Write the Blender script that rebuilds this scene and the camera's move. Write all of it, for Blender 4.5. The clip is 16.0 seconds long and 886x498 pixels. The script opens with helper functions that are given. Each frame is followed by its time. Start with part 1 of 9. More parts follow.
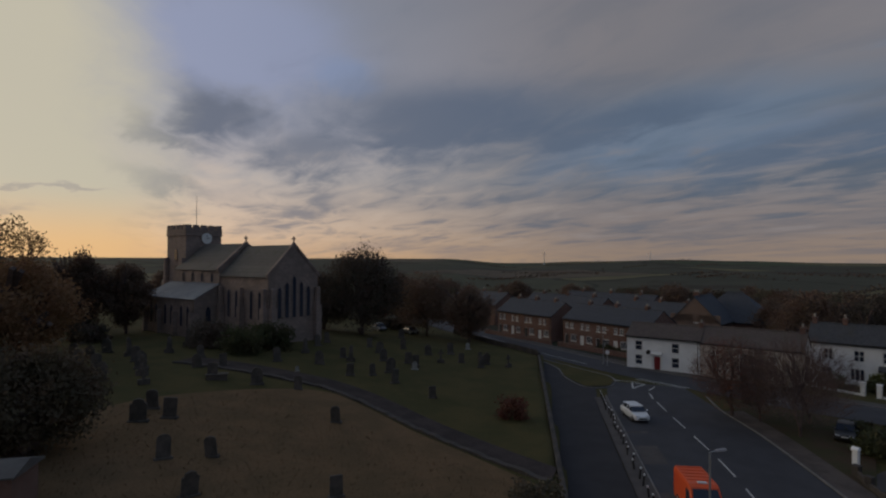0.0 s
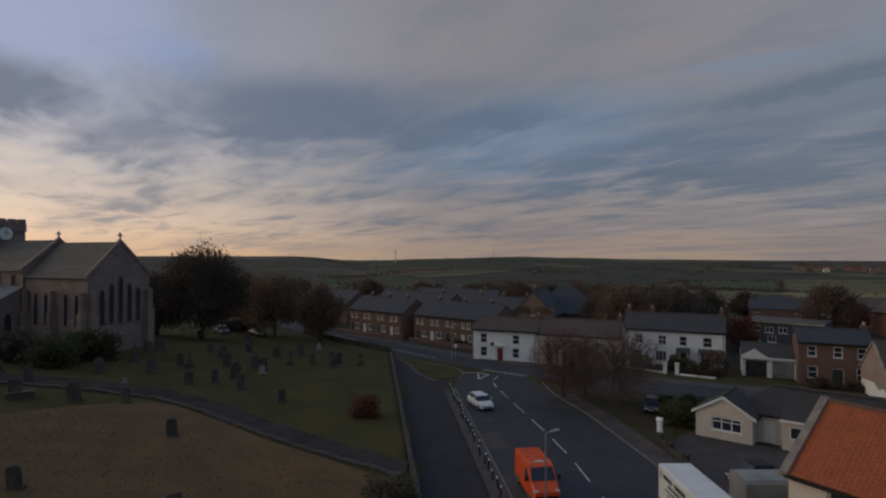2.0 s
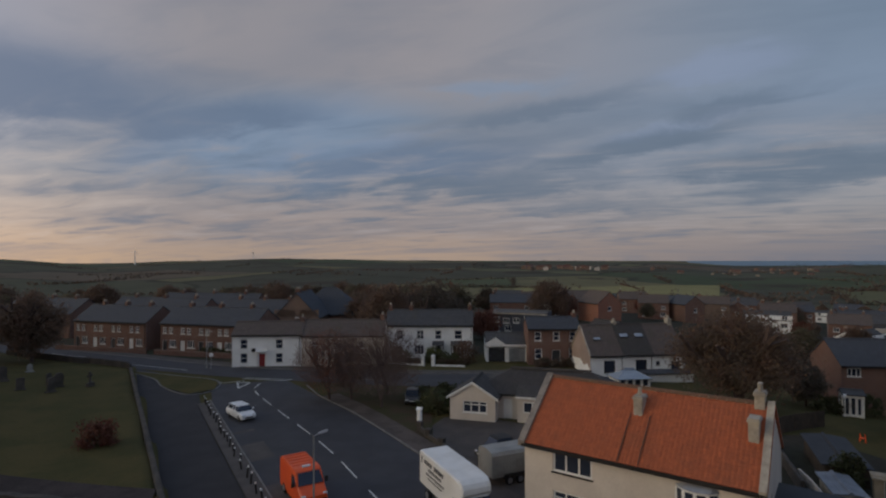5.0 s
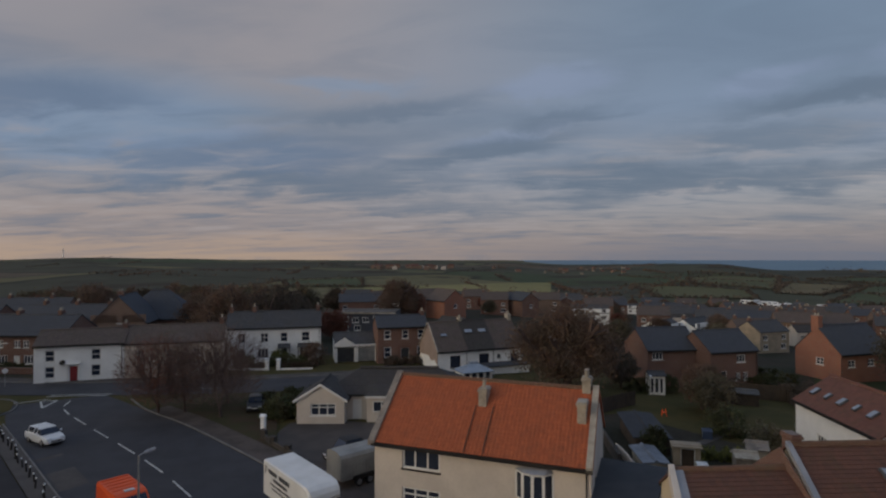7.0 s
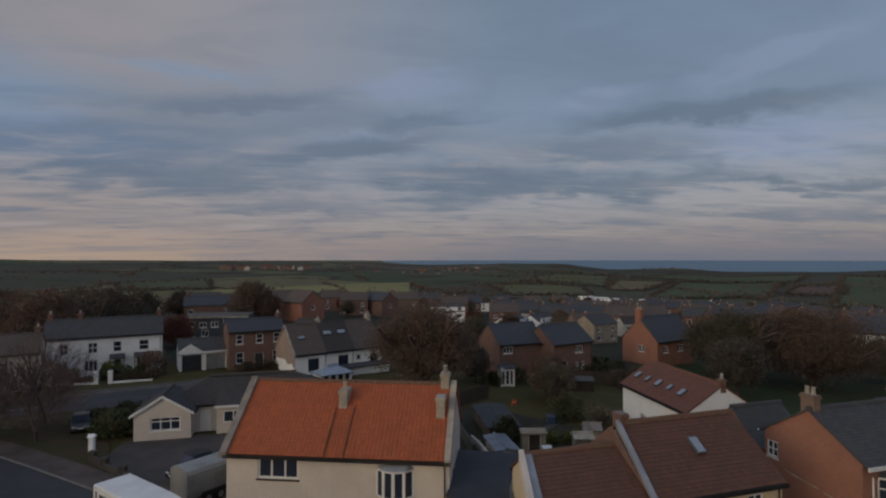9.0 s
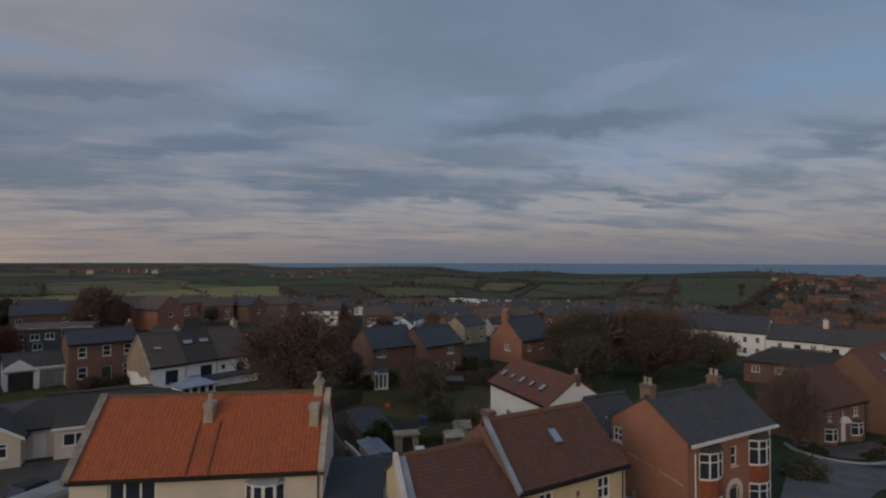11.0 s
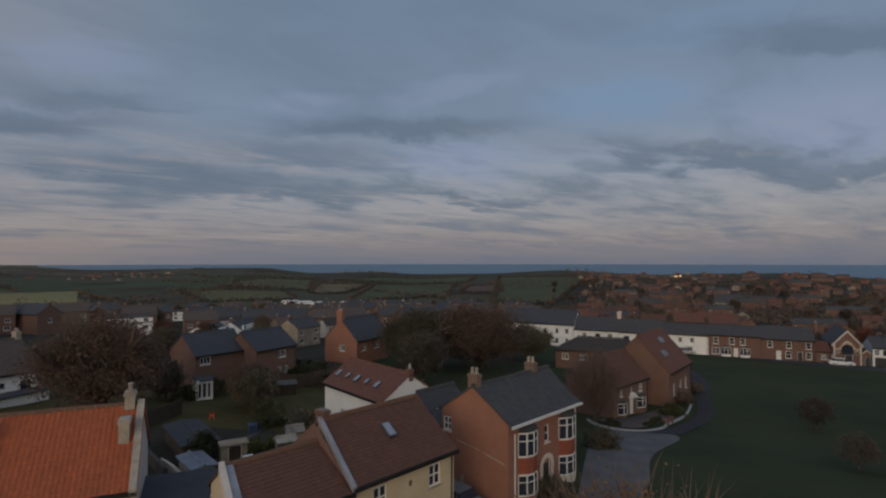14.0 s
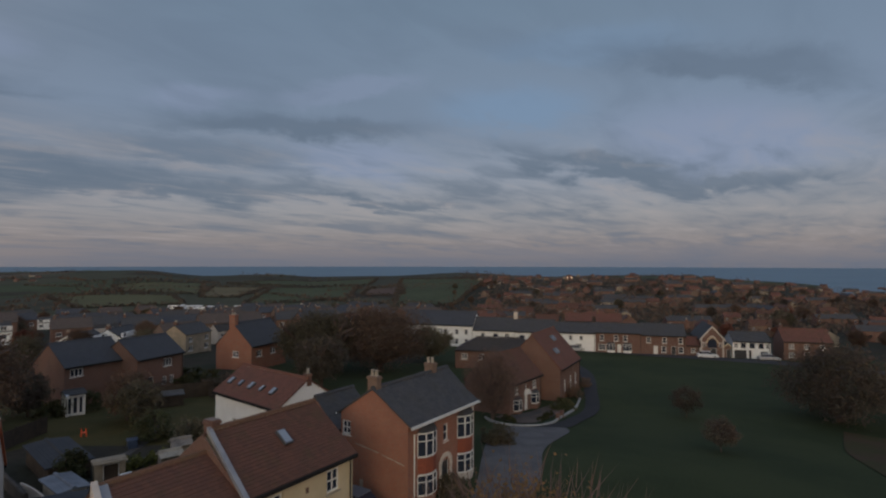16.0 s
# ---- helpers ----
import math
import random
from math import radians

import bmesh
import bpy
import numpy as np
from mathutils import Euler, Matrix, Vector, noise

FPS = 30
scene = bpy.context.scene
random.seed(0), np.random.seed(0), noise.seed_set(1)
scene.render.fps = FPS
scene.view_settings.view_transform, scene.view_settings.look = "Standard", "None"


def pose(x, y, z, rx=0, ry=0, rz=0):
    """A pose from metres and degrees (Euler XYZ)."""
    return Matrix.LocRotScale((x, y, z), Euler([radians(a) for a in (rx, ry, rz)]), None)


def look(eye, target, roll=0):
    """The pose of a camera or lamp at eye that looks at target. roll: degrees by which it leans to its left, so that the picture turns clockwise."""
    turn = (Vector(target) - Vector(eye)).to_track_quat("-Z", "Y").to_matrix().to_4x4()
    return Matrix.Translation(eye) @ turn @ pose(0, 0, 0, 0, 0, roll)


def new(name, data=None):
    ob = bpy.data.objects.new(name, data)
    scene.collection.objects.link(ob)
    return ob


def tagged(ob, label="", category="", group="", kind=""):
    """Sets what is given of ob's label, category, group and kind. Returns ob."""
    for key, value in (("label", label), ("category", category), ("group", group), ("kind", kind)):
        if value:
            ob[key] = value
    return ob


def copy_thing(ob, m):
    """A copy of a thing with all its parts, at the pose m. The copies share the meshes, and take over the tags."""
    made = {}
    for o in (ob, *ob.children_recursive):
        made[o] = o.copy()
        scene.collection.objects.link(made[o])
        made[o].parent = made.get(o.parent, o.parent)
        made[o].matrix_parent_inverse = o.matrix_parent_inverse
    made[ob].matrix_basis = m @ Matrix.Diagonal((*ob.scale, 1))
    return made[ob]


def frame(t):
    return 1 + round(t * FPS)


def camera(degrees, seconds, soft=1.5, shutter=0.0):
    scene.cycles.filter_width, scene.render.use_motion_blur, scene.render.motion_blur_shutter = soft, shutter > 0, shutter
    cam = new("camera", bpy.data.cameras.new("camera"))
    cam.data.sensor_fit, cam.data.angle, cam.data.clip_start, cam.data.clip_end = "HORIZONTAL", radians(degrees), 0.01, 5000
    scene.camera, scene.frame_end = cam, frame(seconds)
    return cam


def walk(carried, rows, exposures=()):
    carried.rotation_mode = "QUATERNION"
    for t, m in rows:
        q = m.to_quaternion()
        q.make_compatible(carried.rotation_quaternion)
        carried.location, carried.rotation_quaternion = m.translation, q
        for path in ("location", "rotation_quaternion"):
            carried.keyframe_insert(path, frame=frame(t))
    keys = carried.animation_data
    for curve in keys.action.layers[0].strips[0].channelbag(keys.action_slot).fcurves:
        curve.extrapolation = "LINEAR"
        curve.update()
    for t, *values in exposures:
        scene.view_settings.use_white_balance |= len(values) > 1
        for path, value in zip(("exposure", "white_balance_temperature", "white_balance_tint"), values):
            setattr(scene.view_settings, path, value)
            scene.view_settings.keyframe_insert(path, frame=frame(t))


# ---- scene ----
cam = camera(77.6, 16.0, soft=2.2)
# seconds, x, y, z, tilt, lean, turn
PATH = [
    (0.0, -0.00, -0.00, 16.50, 91.06, -0.14, -0.00),
    (0.5, -0.03, -0.02, 16.49, 91.05, -0.20, -3.36),
    (1.0, -0.05, -0.10, 16.48, 90.94, 0.00, -7.21),
    (1.5, -0.11, -0.15, 16.53, 90.80, 0.04, -11.23),
    (2.0, -0.16, -0.16, 16.61, 90.80, -0.01, -15.35),
    (2.5, -0.24, -0.12, 16.62, 90.81, 0.04, -19.48),
    (3.0, -0.40, -0.06, 16.68, 90.79, 0.02, -23.56),
    (3.5, -0.46, -0.01, 16.61, 90.65, 0.21, -27.65),
    (4.0, -0.47, 0.03, 16.56, 90.80, 0.24, -31.73),
    (6.5, -0.19, 0.42, 16.43, 90.78, 0.12, -51.26),
    (7.0, -0.20, 0.47, 16.43, 90.81, 0.12, -55.20),
    (7.5, -0.23, 0.51, 16.36, 90.76, 0.24, -59.05),
    (8.0, -0.31, 0.53, 16.39, 90.69, 0.12, -62.79),
    (8.5, -0.36, 0.52, 16.39, 90.71, 0.13, -66.33),
    (9.0, -0.36, 0.55, 16.42, 90.81, 0.09, -69.77),
    (11.5, -0.97, 0.55, 16.63, 91.09, -0.03, -85.97),
    (12.0, -1.03, 0.58, 16.60, 91.05, 0.05, -88.98),
    (12.5, -1.03, 0.59, 16.55, 91.04, 0.03, -91.77),
    (13.0, -1.03, 0.57, 16.54, 91.08, 0.05, -94.41),
    (13.5, -1.07, 0.56, 16.49, 91.20, 0.01, -97.11),
    (14.0, -1.09, 0.55, 16.42, 91.20, 0.01, -99.84),
    (14.5, -1.09, 0.50, 16.33, 91.20, -0.04, -102.41),
    (15.0, -1.09, 0.47, 16.26, 91.22, -0.10, -105.00),
    (15.5, -1.11, 0.46, 16.34, 91.26, -0.12, -107.52),
    (16.0, -1.13, 0.48, 16.36, 91.46, -0.09, -110.02),
]
EXPOSURES = [(0.0, -0.45), (1.5, -0.22), (3.5, 0.02), (7.0, 0.12), (9.0, 0.1), (16.0, 0.03)]
walk(cam, [(r[0], pose(*r[1:])) for r in PATH], EXPOSURES)

# ---- sky and light ----
SUN_AZ, SUN_EL = -62.0, 7.0


def heading(az, el=0.0):
    """Unit vector for a heading clockwise from +y and an elevation, in degrees."""
    a, e = radians(az), radians(el)
    return Vector((math.sin(a) * math.cos(e), math.cos(a) * math.cos(e), math.sin(e)))


class Nodes:
    """Short hand for a node tree."""

    def __init__(self, tree):
        self.t = tree
        tree.nodes.clear()

    def add(self, kind, **values):
        n = self.t.nodes.new(kind)
        for k, v in values.items():
            if k == "op":
                n.operation = v
            elif k == "clamp":
                n.use_clamp = v
        return n

    def link(self, a, b):
        self.t.links.new(a, b)

    def put(self, socket, v):
        if isinstance(v, bpy.types.NodeSocket):
            self.link(v, socket)
        else:
            socket.default_value = v

    def math(self, op, a, b=0.0, c=None, clamp=False):
        n = self.add("ShaderNodeMath", op=op, clamp=clamp)
        self.put(n.inputs[0], a)
        self.put(n.inputs[1], b)
        if c is not None:
            self.put(n.inputs[2], c)
        return n.outputs[0]

    def vec(self, op, a, b=(0, 0, 0)):
        n = self.add("ShaderNodeVectorMath", op=op)
        self.put(n.inputs[0], a)
        if op == "SCALE":
            self.put(n.inputs["Scale"], b)
        else:
            self.put(n.inputs[1], b)
        return n.outputs["Value"] if op in ("DOT_PRODUCT", "LENGTH") else n.outputs["Vector"]

    def xyz(self, x, y, z):
        n = self.add("ShaderNodeCombineXYZ")
        for s, v in zip(n.inputs, (x, y, z)):
            self.put(s, v)
        return n.outputs[0]

    def split(self, v):
        n = self.add("ShaderNodeSeparateXYZ")
        self.put(n.inputs[0], v)
        return n.outputs

    def rng(self, v, a, b, lo=0.0, hi=1.0, smooth=True):
        n = self.add("ShaderNodeMapRange")
        n.interpolation_type = "SMOOTHSTEP" if smooth else "LINEAR"
        for k, q in zip(("Value", "From Min", "From Max", "To Min", "To Max"), (v, a, b, lo, hi)):
            self.put(n.inputs[k], q)
        return n.outputs[0]

    def mix(self, f, a, b, kind="MIX"):
        n = self.add("ShaderNodeMix")
        n.data_type, n.blend_type = "RGBA", kind
        self.put(n.inputs[0], f)
        for s, v in ((n.inputs[6], a), (n.inputs[7], b)):
            self.put(s, v if isinstance(v, bpy.types.NodeSocket) else (*v, 1))
        return n.outputs[2]

    def noise(self, v, scale, detail=4.0, rough=0.55, distort=0.0):
        n = self.add("ShaderNodeTexNoise")
        self.put(n.inputs["Vector"], v)
        for k, q in (("Scale", scale), ("Detail", detail), ("Roughness", rough), ("Distortion", distort)):
            n.inputs[k].default_value = q
        return n.outputs["Fac"]


# cloud forms: heading, elevation, half width, half height, rise, amount
GAPS = [(-20, 20.5, 9.5, 5.0, 0.0, 0.95), (66, 17.2, 5.5, 1.3, 0.12, 0.55), (87, 15.9, 4.5, 0.8, 0.1, 0.6), (101, 10.3, 6.5, 1.7, -0.05, 0.75),
        (101, 17.4, 6, 0.8, 0.15, 0.5), (137, 11.5, 8, 3.0, -0.1, 0.85), (62, 12.2, 6, 0.6, 0.18, 0.5), (30, 11, 8, 0.5, 0.2, 0.45)]
BLUES = [(45, 17, 6.5, 1.0, 0.05, 0.45), (117, 15.5, 7, 2.0, 0.0, 0.8), (-10, 18, 3, 2.2, 0.0, 0.6), (24, 12.2, 12, 3.6, 0.12, 0.6), (33, 9.5, 9, 1.8, 0.12, 0.5), (126, 21, 9, 1.5, 0.0, 0.5)]
BANKS = [(-22, 13.3, 3.7, 2.5, 0.0, 1.0), (-28, 11.6, 4.5, 0.9, -0.3, 0.85), (-28, 7.3, 3.2, 0.9, -0.3, 0.7), (-14, 10.5, 4.5, 2.2, 0.0, 0.7),
         (0, 14.0, 13, 3.4, 0.04, 0.95), (17, 13.2, 10, 1.5, 0.14, 0.75), (36, 9.5, 11, 2.0, 0.08, 0.75)]
STREETS = [(42, 7.3, 15, 1.2, 0.02, 0.7), (53, 5.2, 7, 0.8, 0.0, 0.55), (59, 10.6, 9, 1.1, 0.16, 0.75), (67, 13.6, 5, 1.0, 0.1, 0.65), (50, 14.6, 9, 0.9, 0.13, 0.6),
           (72, 8.2, 12, 1.4, 0.0, 0.85), (95, 13.5, 10, 1.1, 0.02, 0.85), (83, 6.9, 13, 1.0, 0.0, 0.8), (102, 6.4, 9, 0.5, 0.0, 0.8),
           (127, 9.6, 10, 1.0, -0.16, 0.85), (137, 7.6, 8, 0.7, -0.05, 0.7), (138, 18, 8, 1.6, -0.25, 0.7), (85, 10.6, 9, 1.2, 0.0, 0.6),
           (-36, 5.8, 4.5, 0.3, -0.06, 0.8), (-39, 4.2, 2.6, 0.7, 0.0, 0.7)]
# clear colours against elevation: towards the sun, square to it, away from it
RAMP_SUN = [(0, (0.98, 0.62, 0.34)), (3, (0.92, 0.68, 0.5)), (8, (0.72, 0.64, 0.6)), (13, (0.44, 0.45, 0.55)), (26, (0.38, 0.42, 0.53))]
RAMP_SIDE = [(0, (0.36, 0.272, 0.212)), (3.5, (0.285, 0.243, 0.24)), (8, (0.208, 0.217, 0.258)), (14, (0.197, 0.217, 0.265)), (18, (0.262, 0.248, 0.27)), (26, (0.298, 0.272, 0.283))]
RAMP_AWAY = [(0, (0.155, 0.163, 0.197)), (2, (0.222, 0.21, 0.222)), (5, (0.262, 0.268, 0.3)), (9, (0.236, 0.272, 0.347)), (14, (0.183, 0.24, 0.338)), (26, (0.145, 0.205, 0.285))]


def build_world():
    w = bpy.data.worlds.new("dusk_sky")
    scene.world = w
    w.use_nodes = True
    n = Nodes(w.node_tree)
    d = n.vec("NORMALIZE", n.add("ShaderNodeTexCoord").outputs["Generated"])
    x, y, z = n.split(d)
    sky = n.add("ShaderNodeTexSky")
    sky.sky_type, sky.sun_disc = "NISHITA", False
    sky.sun_elevation, sky.sun_rotation = radians(2.0), radians(SUN_AZ)
    side = n.vec("DOT_PRODUCT", n.vec("NORMALIZE", n.xyz(x, y, 0.0)), heading(SUN_AZ))
    sunward = n.vec("DOT_PRODUCT", d, heading(SUN_AZ, 6))
    az = n.math("MULTIPLY", n.math("ARCTAN2", x, y), 180 / math.pi)
    el = n.math("MULTIPLY", n.math("ARCSINE", z), 180 / math.pi)

    def ramp(stops):
        r = n.add("ShaderNodeValToRGB")
        r.color_ramp.interpolation = "LINEAR"
        n.put(r.inputs[0], n.math("DIVIDE", el, 30.0, clamp=True))
        while len(r.color_ramp.elements) < len(stops):
            r.color_ramp.elements.new(0.5)
        for e, (at, c) in zip(r.color_ramp.elements, stops):
            e.position, e.color = at / 30.0, (*c, 1)
        return r.outputs[0]

    # cloud sheet seen in perspective, drawn out along its streets
    k = n.math("ADD", n.math("MAXIMUM", z, 0.0), 0.095)
    px, py = n.math("DIVIDE", x, k), n.math("DIVIDE", y, k)
    a = radians(-28)
    along = n.math("ADD", n.math("MULTIPLY", px, math.sin(a)), n.math("MULTIPLY", py, math.cos(a)))
    across = n.math("SUBTRACT", n.math("MULTIPLY", px, math.cos(a)), n.math("MULTIPLY", py, math.sin(a)))
    p = n.xyz(n.math("MULTIPLY", along, 0.6), across, 0.0)
    big = n.noise(n.vec("ADD", p, (3.1, 1.7, 0)), 0.6, 4, 0.5, 0.3)
    mid = n.noise(n.vec("ADD", p, (7.3, 4.2, 2)), 1.4, 5, 0.5, 0.5)
    fine = n.noise(n.vec("ADD", n.xyz(n.math("MULTIPLY", along, 0.5), across, 0.0), (1.3, 9.2, 5)), 3.4, 5, 0.56, 0.7)
    puff = n.noise(n.vec("MULTIPLY", d, (1, 1, 1.7)), 7.0, 7, 0.6, 0.3)
    # headings and elevations unsettled by the cloud texture
    waz = n.math("ADD", az, n.math("ADD", n.math("MULTIPLY_ADD", mid, 9.0, -4.5), n.math("MULTIPLY_ADD", puff, 7.0, -3.5)))
    wel = n.math("ADD", el, n.math("ADD", n.math("MULTIPLY_ADD", fine, 2.4, -1.2), n.math("MULTIPLY_ADD", puff, 4.4, -2.2)))
    ragged = n.math("ADD", n.math("MULTIPLY_ADD", fine, 0.7, -0.35), n.math("MULTIPLY_ADD", puff, 0.6, -0.3))

    def forms(rows, lo, hi):
        total = None
        for a0, e0, wa, we, rise, q in rows:
            da = n.math("SUBTRACT", waz, a0)
            u = n.math("POWER", n.math("DIVIDE", da, wa), 2.0)
            v = n.math("DIVIDE", n.math("SUBTRACT", n.math("SUBTRACT", wel, e0), n.math("MULTIPLY", da, rise)), we)
            g = n.math("EXPONENT", n.math("MULTIPLY", n.math("MULTIPLY_ADD", v, v, u), -0.7))
            g = n.math("MULTIPLY", n.rng(n.math("ADD", g, n.math("MULTIPLY", ragged, n.math("POWER", g, 0.3))), lo, hi), q)
            total = g if total is None else n.math("MAXIMUM", total, g)
        return total

    warm = n.rng(side, 0.1, 0.92)
    body = n.mix(n.rng(side, -0.1, -0.88), n.mix(n.rng(side, 0.15, 0.95), ramp(RAMP_SIDE), ramp(RAMP_SUN)), ramp(RAMP_AWAY))
    slate = n.mix(warm, (0.105, 0.144, 0.208), (0.19, 0.212, 0.285))
    pale = n.mix(warm, (0.335, 0.31, 0.325), (0.98, 0.77, 0.6))
    body = n.mix(n.math("MULTIPLY", n.rng(big, 0.42, 0.66), 0.3), body, slate)
    body = n.mix(forms(GAPS, 0.1, 0.85), body, n.mix(warm, (0.212, 0.262, 0.382), (0.38, 0.42, 0.6)))
    body = n.mix(forms(BLUES, 0.1, 0.9), body, n.mix(warm, (0.165, 0.25, 0.38), (0.3, 0.38, 0.62)))
    # thin streaks low down
    band = n.math("MULTIPLY", n.rng(el, 0.3, 3.0), n.rng(el, 15.0, 8.0))
    body = n.mix(n.math("MULTIPLY", n.rng(n.math("MULTIPLY_ADD", mid, 0.55, n.math("MULTIPLY", fine, 0.45)), 0.47, 0.66), n.math("MULTIPLY_ADD", band, 0.42, 0.26)), body, slate)
    body = n.mix(forms(BANKS, 0.05, 0.85), body, n.mix(warm, (0.108, 0.15, 0.23), (0.19, 0.212, 0.285)))
    body = n.mix(forms(STREETS, 0.06, 0.9), body, slate)
    body = n.mix(n.math("MULTIPLY", n.rng(n.math("MULTIPLY_ADD", mid, -0.5, n.math("MULTIPLY_ADD", fine, -0.5, 1.0)), 0.49, 0.68), n.math("MULTIPLY", band, n.math("MULTIPLY_ADD", warm, -0.2, 0.5))), body, pale)
    # glow round the sun, behind the clouds
    veil = n.math("ADD", az, n.math("ADD", n.math("MULTIPLY_ADD", puff, 10.0, -5.0), n.math("MULTIPLY", el, 0.22)))
    glow = n.math("MULTIPLY", n.rng(veil, -20.0, -32.0), n.rng(side, 0.5, 0.8))
    body = n.mix(n.math("MULTIPLY", glow, n.math("SUBTRACT", 1.0, n.math("MULTIPLY", forms(STREETS[-2:], 0.15, 0.8), 0.55))), body, n.mix(n.rng(el, 7, 0.5), (0.7, 0.65, 0.52), (1.0, 0.64, 0.32)))
    core = n.math("POWER", n.rng(sunward, 0.925, 1.0), 2.0)
    body = n.mix(core, body, (3.2, 2.1, 1.05))
    body = n.mix(n.rng(el, 28, 60), body, (0.185, 0.25, 0.375))
    total = n.mix(1.0, body, n.vec("SCALE", sky.outputs[0], 0.012), "ADD")
    bg = n.add("ShaderNodeBackground")
    n.put(bg.inputs[0], total)
    bg.inputs[1].default_value = 1.0
    out = n.add("ShaderNodeOutputWorld")
    n.link(bg.outputs[0], out.inputs[0])


build_world()
sun_data = bpy.data.lights.new("low_sun", "SUN")
sun_data.energy, sun_data.angle, sun_data.color = 0.34, radians(25), (1.0, 0.9, 0.78)
sun_lamp = new("low_sun", sun_data)
sun_lamp.matrix_world = look(heading(SUN_AZ, 14) * 400, (0, 0, 0))

# ---- materials ----
def surface(name, c1, c2, scale=1.0, rough=0.8, metal=0.0, bump=0.3, fine=25.0, spread=0.18, island=0.0, spec=0.4):
    """Two colours mixed by a broad noise, broken up by a fine one, with relief."""
    m = bpy.data.materials.new(name)
    m.use_nodes = True
    n = Nodes(m.node_tree)
    pos = n.add("ShaderNodeNewGeometry")
    p = pos.outputs["Position"]
    broad = n.noise(p, scale, 4, 0.6)
    grain = n.noise(p, fine, 3, 0.65)
    col = n.mix(n.rng(broad, 0.35, 0.65), c1, c2)
    shade = n.math("MULTIPLY_ADD", grain, spread * 2, 1 - spread)
    if island:
        shade = n.math("MULTIPLY", shade, n.math("MULTIPLY_ADD", pos.outputs["Random Per Island"], island * 2, 1 - island))
    col = n.mix(1.0, col, n.xyz(shade, shade, shade), "MULTIPLY")
    return finish(m, n, col, rough, metal, grain, bump, spec)


def finish(m, n, col, rough, metal=0.0, height=None, bump=0.0, spec=0.4):
    b = n.add("ShaderNodeBsdfPrincipled")
    n.put(b.inputs["Base Color"], col)
    n.put(b.inputs["Roughness"], rough)
    b.inputs["Metallic"].default_value = metal
    b.inputs["Specular IOR Level"].default_value = spec
    if height is not None and bump:
        h = n.add("ShaderNodeBump")
        h.inputs["Strength"].default_value, h.inputs["Distance"].default_value = bump, 0.03
        n.put(h.inputs["Height"], height)
        n.link(h.outputs[0], b.inputs["Normal"])
    out = n.add("ShaderNodeOutputMaterial")
    n.link(b.outputs[0], out.inputs[0])
    return m


def brickwork(name, c1, c2, mortar, w=0.225, h=0.075, joint=0.01, rough=0.85, stain=0.3):
    """Courses of brick or squared stone on upright walls, in the wall's own coordinates."""
    m = bpy.data.materials.new(name)
    m.use_nodes = True
    n = Nodes(m.node_tree)
    o = n.add("ShaderNodeTexCoord").outputs["Object"]
    x, y, z = n.split(o)
    b = n.add("ShaderNodeTexBrick")
    n.put(b.inputs["Vector"], n.xyz(n.math("ADD", x, y), z, 0.0))
    for k, v in (("Color1", c1), ("Color2", c2), ("Mortar", mortar)):
        b.inputs[k].default_value = (*v, 1)
    for k, v in (("Scale", 1.0), ("Mortar Size", joint), ("Brick Width", w), ("Row Height", h), ("Mortar Smooth", 0.3)):
        b.inputs[k].default_value = v
    p = n.add("ShaderNodeNewGeometry").outputs["Position"]
    broad = n.noise(p, 0.45, 4, 0.65)
    grain = n.noise(p, 14.0, 3, 0.6)
    col = n.mix(n.rng(broad, 0.3, 0.75, 0, stain), b.outputs[0], tuple(0.45 * v for v in c1))
    sh = n.math("MULTIPLY_ADD", grain, 0.4, 0.8)
    col = n.mix(1.0, col, n.xyz(sh, sh, sh), "MULTIPLY")
    return finish(m, n, col, rough, 0, n.math("SUBTRACT", grain, b.outputs["Fac"]), 0.35)


def tiling(name, c1, c2, row=0.28, w=0.25, rough=0.8, moss=(0.06, 0.07, 0.035), moss_part=0.25, gap=0.016):
    """Slates or tiles: each course's pieces vary, with moss and stains; the courses themselves are geometry."""
    m = bpy.data.materials.new(name)
    m.use_nodes = True
    n = Nodes(m.node_tree)
    o = n.add("ShaderNodeTexCoord").outputs["Object"]
    x, y, z = n.split(o)
    b = n.add("ShaderNodeTexBrick")
    n.put(b.inputs["Vector"], n.xyz(x, n.math("MULTIPLY", z, 1.45), 0.0))
    for k, v in (("Color1", c1), ("Color2", c2), ("Mortar", tuple(0.6 * q for q in c1))):
        b.inputs[k].default_value = (*v, 1)
    for k, v in (("Scale", 1.0), ("Mortar Size", gap * 0.4), ("Brick Width", w), ("Row Height", row), ("Mortar Smooth", 0.4)):
        b.inputs[k].default_value = v
    g = n.add("ShaderNodeNewGeometry")
    broad = n.noise(g.outputs["Position"], 0.7, 5, 0.7)
    grain = n.noise(g.outputs["Position"], 9.0, 3, 0.6)
    col = n.mix(n.rng(broad, 0.45, 0.75, 0, moss_part), b.outputs[0], moss)
    sh = n.math("MULTIPLY_ADD", grain, 0.5, 0.75)
    col = n.mix(1.0, col, n.xyz(sh, sh, sh), "MULTIPLY")
    return finish(m, n, col, rough, 0, n.math("SUBTRACT", grain, b.outputs["Fac"]), 0.4)


